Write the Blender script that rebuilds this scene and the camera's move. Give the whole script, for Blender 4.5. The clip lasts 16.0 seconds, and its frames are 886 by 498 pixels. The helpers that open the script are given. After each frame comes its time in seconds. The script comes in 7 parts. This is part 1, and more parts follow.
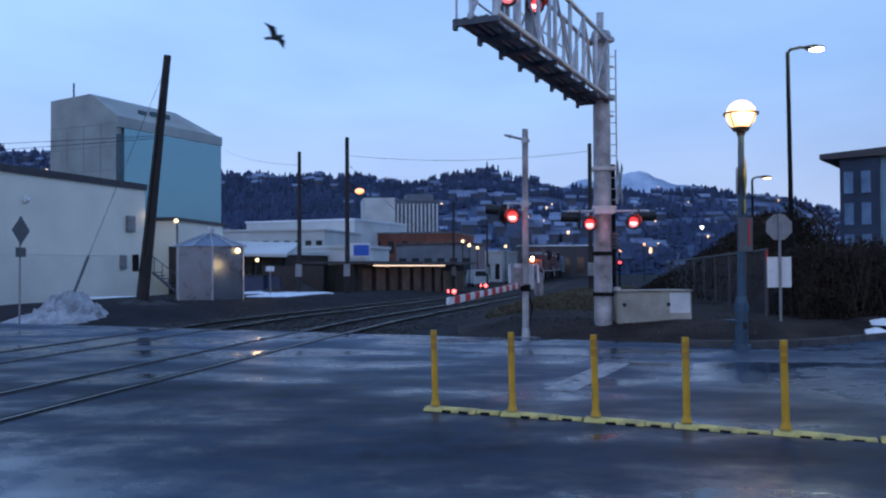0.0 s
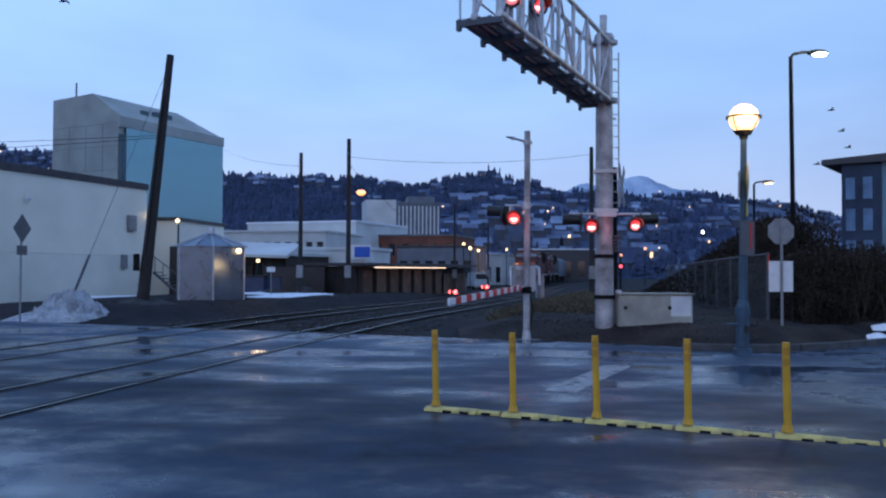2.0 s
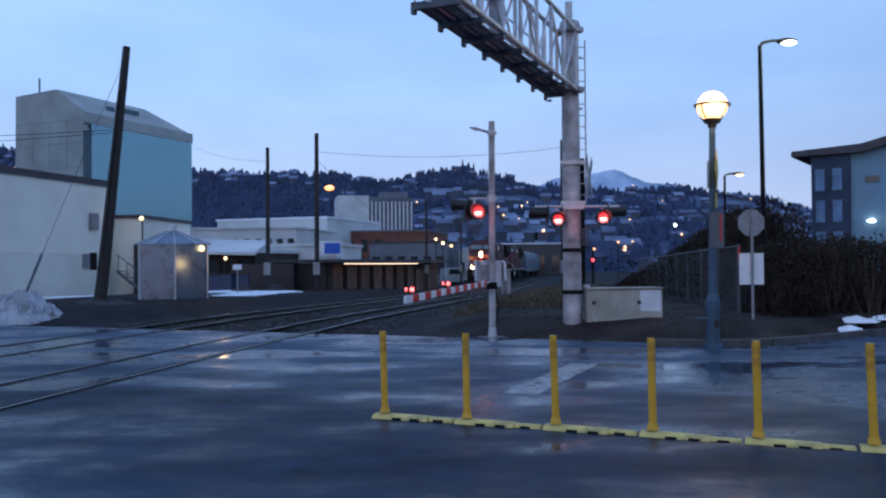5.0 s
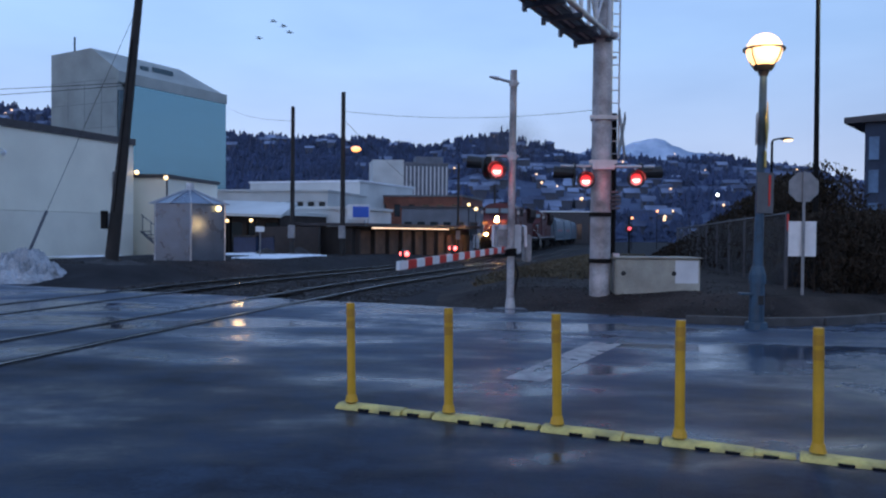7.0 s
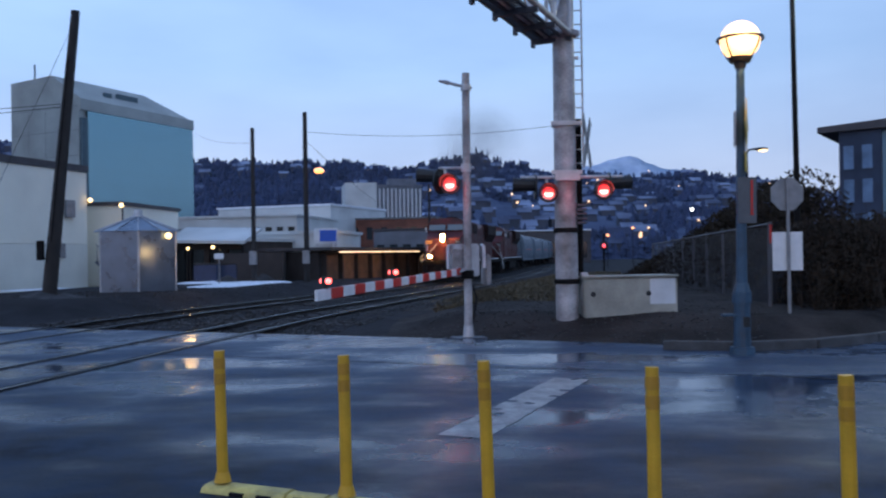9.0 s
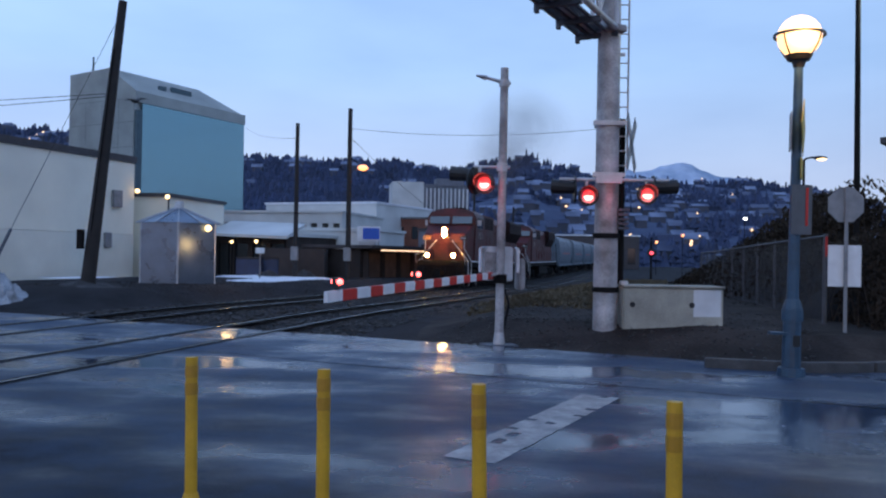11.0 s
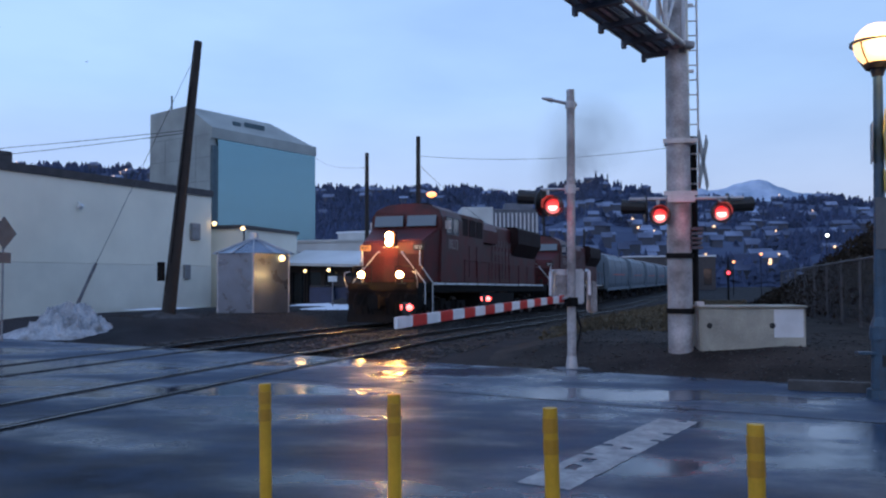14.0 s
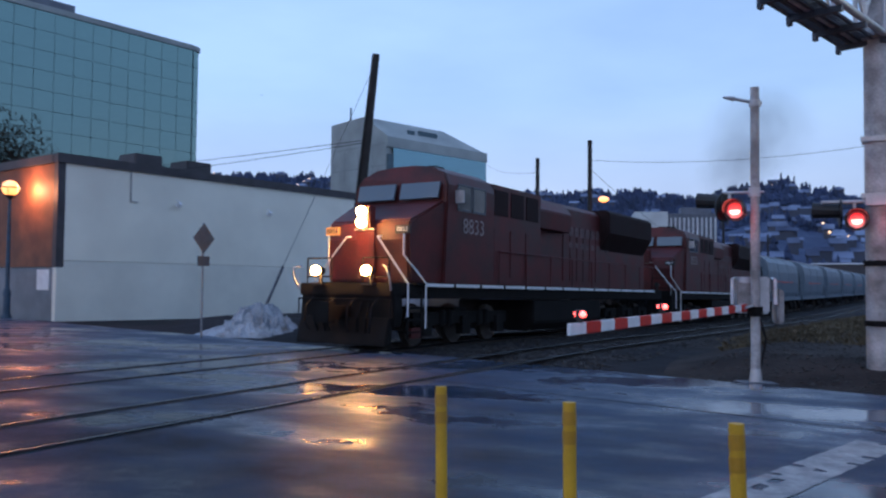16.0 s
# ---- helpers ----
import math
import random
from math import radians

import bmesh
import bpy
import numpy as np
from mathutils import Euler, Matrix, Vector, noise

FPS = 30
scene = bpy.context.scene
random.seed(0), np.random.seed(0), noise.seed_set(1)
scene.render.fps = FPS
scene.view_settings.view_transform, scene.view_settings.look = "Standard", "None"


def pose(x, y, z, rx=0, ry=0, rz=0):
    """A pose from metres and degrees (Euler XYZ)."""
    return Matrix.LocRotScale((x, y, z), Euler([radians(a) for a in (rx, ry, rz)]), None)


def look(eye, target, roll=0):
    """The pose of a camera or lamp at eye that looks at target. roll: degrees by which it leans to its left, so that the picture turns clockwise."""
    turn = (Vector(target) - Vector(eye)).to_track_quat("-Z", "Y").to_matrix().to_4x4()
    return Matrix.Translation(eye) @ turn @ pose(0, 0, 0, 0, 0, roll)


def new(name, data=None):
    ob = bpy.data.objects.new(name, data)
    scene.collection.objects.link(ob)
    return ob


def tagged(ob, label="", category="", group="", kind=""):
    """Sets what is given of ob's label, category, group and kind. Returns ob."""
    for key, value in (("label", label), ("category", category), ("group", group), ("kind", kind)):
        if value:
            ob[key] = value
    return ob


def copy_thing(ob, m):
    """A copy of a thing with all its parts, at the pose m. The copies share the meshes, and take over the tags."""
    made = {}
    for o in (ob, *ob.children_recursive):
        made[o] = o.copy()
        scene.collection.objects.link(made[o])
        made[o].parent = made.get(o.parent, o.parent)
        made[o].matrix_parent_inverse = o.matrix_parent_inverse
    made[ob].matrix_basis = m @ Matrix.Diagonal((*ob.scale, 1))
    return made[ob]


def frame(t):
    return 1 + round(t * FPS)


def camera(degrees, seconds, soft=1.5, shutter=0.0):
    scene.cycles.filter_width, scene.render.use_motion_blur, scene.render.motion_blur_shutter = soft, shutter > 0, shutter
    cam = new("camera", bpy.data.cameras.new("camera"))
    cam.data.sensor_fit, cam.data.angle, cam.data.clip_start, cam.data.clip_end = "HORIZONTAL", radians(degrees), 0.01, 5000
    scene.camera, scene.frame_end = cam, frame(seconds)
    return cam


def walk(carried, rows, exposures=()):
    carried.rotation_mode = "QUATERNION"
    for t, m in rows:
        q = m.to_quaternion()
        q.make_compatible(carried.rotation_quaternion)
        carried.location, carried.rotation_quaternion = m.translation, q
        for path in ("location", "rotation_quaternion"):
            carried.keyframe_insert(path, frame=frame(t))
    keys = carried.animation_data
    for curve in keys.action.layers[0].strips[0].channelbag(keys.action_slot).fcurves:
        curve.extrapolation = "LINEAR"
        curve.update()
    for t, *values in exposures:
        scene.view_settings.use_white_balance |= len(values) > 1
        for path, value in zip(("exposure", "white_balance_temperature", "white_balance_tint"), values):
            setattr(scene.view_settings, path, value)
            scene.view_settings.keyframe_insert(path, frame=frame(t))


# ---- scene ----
cam = camera(57.0, 16.0, soft=2.2, shutter=0.4)
PATH = [
    (0, (0.128, 0.153, 1.773), (0.125, 2.152, 1.817), -0.3),
    (0.5, (0.103, 0.184, 1.723), (0.105, 2.183, 1.761), 0.1),
    (1, (0.099, 0.168, 1.722), (0.093, 2.167, 1.759), 0.3),
    (1.5, (0.105, 0.171, 1.733), (0.102, 2.17, 1.775), 0.3),
    (2, (0.115, 0.173, 1.735), (0.11, 2.172, 1.786), 0.2),
    (2.5, (0.108, 0.173, 1.728), (0.104, 2.172, 1.775), 0.2),
    (3, (0.089, 0.16, 1.735), (0.094, 2.159, 1.779), 0.3),
    (3.5, (0.118, 0.164, 1.767), (0.088, 2.164, 1.809), 0.1),
    (6, (0.718, 1.771, 1.718), (0.82, 3.768, 1.757), -0.7),
    (6.5, (0.864, 2.222, 1.701), (0.942, 4.22, 1.726), -0.4),
    (7, (0.995, 2.643, 1.671), (0.959, 4.642, 1.629), 0.6),
    (7.5, (1.085, 3.119, 1.649), (1.131, 5.118, 1.644), -0.3),
    (8, (1.267, 3.555, 1.637), (1.276, 5.555, 1.645), 0.3),
    (8.5, (1.362, 4.091, 1.652), (1.481, 6.087, 1.662), -0.8),
    (9, (1.548, 4.48, 1.654), (1.565, 6.479, 1.666), -0.9),
    (9.5, (1.698, 4.803, 1.669), (1.642, 6.802, 1.675), 0.3),
    (12, (1.85, 5.196, 1.674), (1.713, 7.191, 1.713), 0.4),
    (12.5, (1.838, 5.188, 1.667), (1.669, 7.18, 1.727), -0.1),
    (13, (1.856, 5.191, 1.676), (1.702, 7.184, 1.751), 0.5),
    (13.5, (1.854, 5.189, 1.666), (1.637, 7.176, 1.739), 0.4),
    (14, (1.859, 5.191, 1.661), (1.589, 7.171, 1.736), -0.2),
    (14.5, (1.854, 5.194, 1.664), (1.531, 7.167, 1.728), 0.0),
    (15, (1.848, 5.2, 1.661), (1.442, 7.158, 1.726), 0.2),
    (15.5, (1.831, 5.214, 1.66), (1.276, 7.134, 1.706), 1.0),
    (16, (1.825, 5.192, 1.664), (1.153, 7.073, 1.751), 0.5),
]
walk(cam, [(t, look(eye, target, roll)) for t, eye, target, roll in PATH],
     exposures=((0, 0.04, 6000, 10), (3.5, 0.05, 6000, 10), (6, 0.07, 6250, 10), (9, 0.09, 6500, 10), (12, 0.10, 6500, 10), (16, 0.10, 6500, 10)))

# ---- light ----
world = bpy.data.worlds.new("dusk_sky")
scene.world = world
world.use_nodes = True
wn, wl = world.node_tree.nodes, world.node_tree.links
wn.clear()
w_out = wn.new("ShaderNodeOutputWorld")
w_bg = wn.new("ShaderNodeBackground")
w_sky = wn.new("ShaderNodeTexSky")
w_sky.sky_type, w_sky.sun_disc = "NISHITA", False
w_sky.sun_elevation, w_sky.sun_rotation = radians(4), radians(200)
w_co = wn.new("ShaderNodeTexCoord")
w_sep = wn.new("ShaderNodeSeparateXYZ")
w_ramp = wn.new("ShaderNodeValToRGB")
w_map = wn.new("ShaderNodeMapping")
w_map.inputs["Scale"].default_value = (1.0, 1.0, 3.2)
w_noise = wn.new("ShaderNodeTexNoise")
w_noise.inputs["Scale"].default_value, w_noise.inputs["Detail"].default_value = 2.6, 5
w_cloud = wn.new("ShaderNodeValToRGB")
w_mul = wn.new("ShaderNodeMix")
w_mul.data_type, w_mul.blend_type = "RGBA", "MULTIPLY"
w_mul.inputs["Factor"].default_value = 1.0
w_add = wn.new("ShaderNodeMix")
w_add.data_type, w_add.blend_type = "RGBA", "ADD"
w_add.inputs["Factor"].default_value = 0.03
el = w_ramp.color_ramp.elements
el[0].position, el[0].color = 0.0, (0.39, 0.50, 0.80, 1)
el[1].position, el[1].color = 1.0, (0.17, 0.30, 0.66, 1)
for pos, col in ((0.10, (0.40, 0.53, 0.86, 1)), (0.22, (0.34, 0.54, 0.93, 1)), (0.40, (0.34, 0.55, 0.98, 1))):
    e = w_ramp.color_ramp.elements.new(pos)
    e.color = col
ce = w_cloud.color_ramp.elements
ce[0].position, ce[0].color = 0.30, (0.84, 0.86, 0.90, 1)
ce[1].position, ce[1].color = 0.66, (1.10, 1.07, 1.04, 1)
wl.new(w_co.outputs["Generated"], w_sep.inputs[0])
wl.new(w_sep.outputs["Z"], w_ramp.inputs[0])
wl.new(w_co.outputs["Generated"], w_map.inputs[0])
wl.new(w_map.outputs[0], w_noise.inputs["Vector"])
wl.new(w_noise.outputs[0], w_cloud.inputs[0])
wl.new(w_ramp.outputs[0], w_mul.inputs["A"])
wl.new(w_cloud.outputs[0], w_mul.inputs["B"])
wl.new(w_mul.outputs["Result"], w_add.inputs["A"])
wl.new(w_sky.outputs[0], w_add.inputs["B"])
w_side = wn.new("ShaderNodeMapRange")
for k, v in (("From Min", -0.7), ("From Max", 0.6), ("To Min", 1.12), ("To Max", 0.87)):
    w_side.inputs[k].default_value = v
wl.new(w_sep.outputs["X"], w_side.inputs["Value"])
wl.new(w_side.outputs[0], w_bg.inputs["Strength"])
wl.new(w_add.outputs["Result"], w_bg.inputs["Color"])
wl.new(w_bg.outputs[0], w_out.inputs[0])

sun = new("sun", bpy.data.lights.new("sun", "SUN"))
sun.data.energy, sun.data.angle, sun.data.color = 0.22, radians(70), (0.80, 0.90, 1.0)
sun.matrix_world = look((0, 0, 50), (8, 30, 0))


# ---- materials ----
def nodes_of(name):
    m = bpy.data.materials.new(name)
    m.use_nodes = True
    n = m.node_tree.nodes
    return m, n, m.node_tree.links, n["Principled BSDF"]


def surface(name, col, rough=0.7, metal=0.0, var=0.25, scale=2.0, fine=40.0, bump=0.15, tint=None, spread=0.0, spec=0.5):
    """A weathered surface: broad stains, fine grain, relief; spread varies the single pieces."""
    m, n, l, b = nodes_of(name)
    co = n.new("ShaderNodeTexCoord")
    big, small = n.new("ShaderNodeTexNoise"), n.new("ShaderNodeTexNoise")
    big.inputs["Scale"].default_value, big.inputs["Detail"].default_value = scale, 4
    small.inputs["Scale"].default_value, small.inputs["Detail"].default_value = fine, 3
    for t in (big, small):
        l.new(co.outputs["Object"], t.inputs["Vector"])
    ramp = n.new("ShaderNodeValToRGB")
    dark = [c * (1 - var) for c in col]
    light = [min(1, c * (1 + var * 0.7)) for c in col]
    if tint:
        dark = list(tint)
    ramp.color_ramp.elements[0].position, ramp.color_ramp.elements[0].color = 0.32, (*dark, 1)
    ramp.color_ramp.elements[1].position, ramp.color_ramp.elements[1].color = 0.68, (*light, 1)
    l.new(big.outputs[0], ramp.inputs[0])
    mix = n.new("ShaderNodeMix")
    mix.data_type, mix.blend_type = "RGBA", "OVERLAY"
    mix.inputs["Factor"].default_value = var * 0.9
    l.new(ramp.outputs[0], mix.inputs["A"])
    l.new(small.outputs[0], mix.inputs["B"])
    out = mix.outputs["Result"]
    if spread:
        info, hsv = n.new("ShaderNodeObjectInfo"), n.new("ShaderNodeHueSaturation")
        rng = n.new("ShaderNodeMapRange")
        rng.inputs["To Min"].default_value, rng.inputs["To Max"].default_value = 1 - spread, 1 + spread
        l.new(info.outputs["Random"], rng.inputs["Value"])
        l.new(rng.outputs[0], hsv.inputs["Value"])
        l.new(out, hsv.inputs["Color"])
        out = hsv.outputs[0]
    l.new(out, b.inputs["Base Color"])
    rr = n.new("ShaderNodeMapRange")
    rr.inputs["To Min"].default_value, rr.inputs["To Max"].default_value = max(0.04, rough - 0.12), min(1, rough + 0.12)
    l.new(big.outputs[0], rr.inputs["Value"])
    l.new(rr.outputs[0], b.inputs["Roughness"])
    b.inputs["Metallic"].default_value = metal
    b.inputs["Specular IOR Level"].default_value = spec
    if bump:
        bp = n.new("ShaderNodeBump")
        bp.inputs["Strength"].default_value, bp.inputs["Distance"].default_value = bump, 0.02
        l.new(small.outputs[0], bp.inputs["Height"])
        l.new(bp.outputs[0], b.inputs["Normal"])
    return m


def glow(name, col, strength, base=(0.6, 0.6, 0.6)):
    m, n, l, b = nodes_of(name)
    b.inputs["Base Color"].default_value = (*base, 1)
    b.inputs["Emission Color"].default_value = (*col, 1)
    b.inputs["Emission Strength"].default_value = strength
    return m


def glass(name, col, rough=0.08, metal=0.0):
    m, n, l, b = nodes_of(name)
    co, no = n.new("ShaderNodeTexCoord"), n.new("ShaderNodeTexNoise")
    no.inputs["Scale"].default_value = 0.6
    l.new(co.outputs["Object"], no.inputs["Vector"])
    bp = n.new("ShaderNodeBump")
    bp.inputs["Strength"].default_value, bp.inputs["Distance"].default_value = 0.05, 0.05
    l.new(no.outputs[0], bp.inputs["Height"])
    l.new(bp.outputs[0], b.inputs["Normal"])
    b.inputs["Base Color"].default_value = (*col, 1)
    b.inputs["Roughness"].default_value, b.inputs["Metallic"].default_value = rough, metal
    b.inputs["Specular IOR Level"].default_value = 0.8
    return m


def wet_asphalt():
    """Dark asphalt, half covered by a film of water: broad dull patches between mirror-like ones."""
    m, n, l, b = nodes_of("wet_asphalt")
    co = n.new("ShaderNodeTexCoord")
    mp = n.new("ShaderNodeMapping")
    mp.inputs["Rotation"].default_value = (0, 0, radians(22))
    mp.inputs["Scale"].default_value = (0.34, 0.66, 1)
    l.new(co.outputs["Object"], mp.inputs[0])
    patch, mid, fine = (n.new("ShaderNodeTexNoise") for _ in range(3))
    patch.inputs["Scale"].default_value, patch.inputs["Detail"].default_value = 0.75, 8
    mid.inputs["Scale"].default_value, mid.inputs["Detail"].default_value = 1.5, 12
    mid.inputs["Roughness"].default_value = 0.68
    fine.inputs["Scale"].default_value, fine.inputs["Detail"].default_value = 38, 5
    l.new(mp.outputs[0], patch.inputs["Vector"])
    l.new(co.outputs["Object"], mid.inputs["Vector"])
    l.new(co.outputs["Object"], fine.inputs["Vector"])
    col = n.new("ShaderNodeValToRGB")
    col.color_ramp.elements[0].position, col.color_ramp.elements[0].color = 0.26, (0.007, 0.011, 0.020, 1)
    col.color_ramp.elements[1].position, col.color_ramp.elements[1].color = 0.80, (0.036, 0.062, 0.106, 1)
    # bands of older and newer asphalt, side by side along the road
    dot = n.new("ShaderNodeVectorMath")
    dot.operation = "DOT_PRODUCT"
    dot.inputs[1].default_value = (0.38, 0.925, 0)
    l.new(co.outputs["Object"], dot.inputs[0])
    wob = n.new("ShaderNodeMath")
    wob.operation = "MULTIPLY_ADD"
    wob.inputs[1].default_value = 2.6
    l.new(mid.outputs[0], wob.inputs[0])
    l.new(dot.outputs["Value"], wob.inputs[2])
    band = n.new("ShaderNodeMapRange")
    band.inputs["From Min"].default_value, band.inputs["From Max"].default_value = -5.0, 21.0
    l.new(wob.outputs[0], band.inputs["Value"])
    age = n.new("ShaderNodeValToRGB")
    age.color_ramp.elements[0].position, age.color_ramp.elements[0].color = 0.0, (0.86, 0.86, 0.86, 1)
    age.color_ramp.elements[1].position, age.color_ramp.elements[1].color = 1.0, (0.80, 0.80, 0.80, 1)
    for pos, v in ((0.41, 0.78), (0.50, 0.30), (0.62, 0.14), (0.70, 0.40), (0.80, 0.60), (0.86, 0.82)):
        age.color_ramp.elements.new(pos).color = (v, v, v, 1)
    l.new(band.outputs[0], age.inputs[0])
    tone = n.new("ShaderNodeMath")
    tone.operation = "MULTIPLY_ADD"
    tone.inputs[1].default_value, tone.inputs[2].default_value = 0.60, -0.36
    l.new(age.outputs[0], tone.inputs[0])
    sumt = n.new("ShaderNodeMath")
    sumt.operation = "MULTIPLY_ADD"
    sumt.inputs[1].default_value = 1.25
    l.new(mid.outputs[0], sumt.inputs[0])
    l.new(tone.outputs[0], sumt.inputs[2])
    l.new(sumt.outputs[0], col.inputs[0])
    ov = n.new("ShaderNodeMix")
    ov.data_type, ov.blend_type = "RGBA", "OVERLAY"
    ov.inputs["Factor"].default_value = 0.6
    l.new(col.outputs[0], ov.inputs["A"])
    l.new(fine.outputs[0], ov.inputs["B"])
    l.new(ov.outputs["Result"], b.inputs["Base Color"])
    wet = n.new("ShaderNodeMapRange")
    wet.interpolation_type = "SMOOTHSTEP"
    for k, v in (("From Min", 0.36), ("From Max", 0.60), ("To Min", 0.08), ("To Max", 0.52)):
        wet.inputs[k].default_value = v
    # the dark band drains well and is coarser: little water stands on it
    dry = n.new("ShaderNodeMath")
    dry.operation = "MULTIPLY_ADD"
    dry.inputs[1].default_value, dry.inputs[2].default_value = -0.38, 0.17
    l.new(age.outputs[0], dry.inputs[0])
    dmax = n.new("ShaderNodeMath")
    dmax.operation = "MAXIMUM"
    dmax.inputs[1].default_value = 0.0
    l.new(dry.outputs[0], dmax.inputs[0])
    film = n.new("ShaderNodeMath")
    l.new(patch.outputs[0], film.inputs[0])
    l.new(dmax.outputs[0], film.inputs[1])
    grit = n.new("ShaderNodeMath")
    grit.operation = "MULTIPLY_ADD"
    grit.inputs[1].default_value = 0.35
    l.new(mid.outputs[0], grit.inputs[0])
    l.new(film.outputs[0], grit.inputs[2])
    film = n.new("ShaderNodeMath")
    film.operation = "SUBTRACT"
    film.inputs[1].default_value = 0.175
    l.new(grit.outputs[0], film.inputs[0])
    l.new(film.outputs[0], wet.inputs["Value"])
    l.new(wet.outputs[0], b.inputs["Roughness"])
    shine = n.new("ShaderNodeMapRange")
    for k, v in (("From Min", 0.36), ("From Max", 0.66), ("To Min", 0.32), ("To Max", 0.04)):
        shine.inputs[k].default_value = v
    l.new(film.outputs[0], shine.inputs["Value"])
    l.new(shine.outputs[0], b.inputs["Specular IOR Level"])
    # coarse ripples and grain; the film of water smooths the grain
    bs = n.new("ShaderNodeMapRange")
    for k, v in (("From Min", 0.40), ("From Max", 0.60), ("To Min", 0.12), ("To Max", 1.0)):
        bs.inputs[k].default_value = v
    l.new(film.outputs[0], bs.inputs["Value"])
    bp = n.new("ShaderNodeBump")
    bp.inputs["Distance"].default_value = 0.006
    l.new(bs.outputs[0], bp.inputs["Strength"])
    l.new(fine.outputs[0], bp.inputs["Height"])
    bp2 = n.new("ShaderNodeBump")
    bp2.inputs["Strength"].default_value, bp2.inputs["Distance"].default_value = 0.12, 0.02
    l.new(mid.outputs[0], bp2.inputs["Height"])
    l.new(bp.outputs[0], bp2.inputs["Normal"])
    l.new(bp2.outputs[0], b.inputs["Normal"])
    return m


def forest_snow():
    """Far hillside: dark woods and brush with patches of thin snow, blued for distance haze."""
    m, n, l, b = nodes_of("hazy_wooded_hillside")
    co = n.new("ShaderNodeTexCoord")
    a, c = n.new("ShaderNodeTexNoise"), n.new("ShaderNodeTexNoise")
    a.inputs["Scale"].default_value, a.inputs["Detail"].default_value = 0.018, 8
    c.inputs["Scale"].default_value, c.inputs["Detail"].default_value = 0.11, 6
    mp = n.new("ShaderNodeMapping")
    mp.inputs["Scale"].default_value = (1, 0.5, 2.2)
    l.new(co.outputs["Object"], mp.inputs[0])
    l.new(mp.outputs[0], a.inputs["Vector"])
    l.new(mp.outputs[0], c.inputs["Vector"])
    add = n.new("ShaderNodeMath")
    l.new(a.outputs[0], add.inputs[0])
    l.new(c.outputs[0], add.inputs[1])
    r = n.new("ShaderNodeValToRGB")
    # distance haze is put into these colours as extra blue
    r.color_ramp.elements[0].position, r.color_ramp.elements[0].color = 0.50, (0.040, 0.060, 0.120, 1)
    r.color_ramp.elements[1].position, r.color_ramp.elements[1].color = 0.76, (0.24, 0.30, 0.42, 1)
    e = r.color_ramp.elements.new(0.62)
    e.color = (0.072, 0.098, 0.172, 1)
    half = n.new("ShaderNodeMath")
    half.operation = "MULTIPLY"
    half.inputs[1].default_value = 0.5
    l.new(add.outputs[0], half.inputs[0])
    l.new(half.outputs[0], r.inputs[0])
    l.new(r.outputs[0], b.inputs["Base Color"])
    b.inputs["Roughness"].default_value = 0.95
    return m


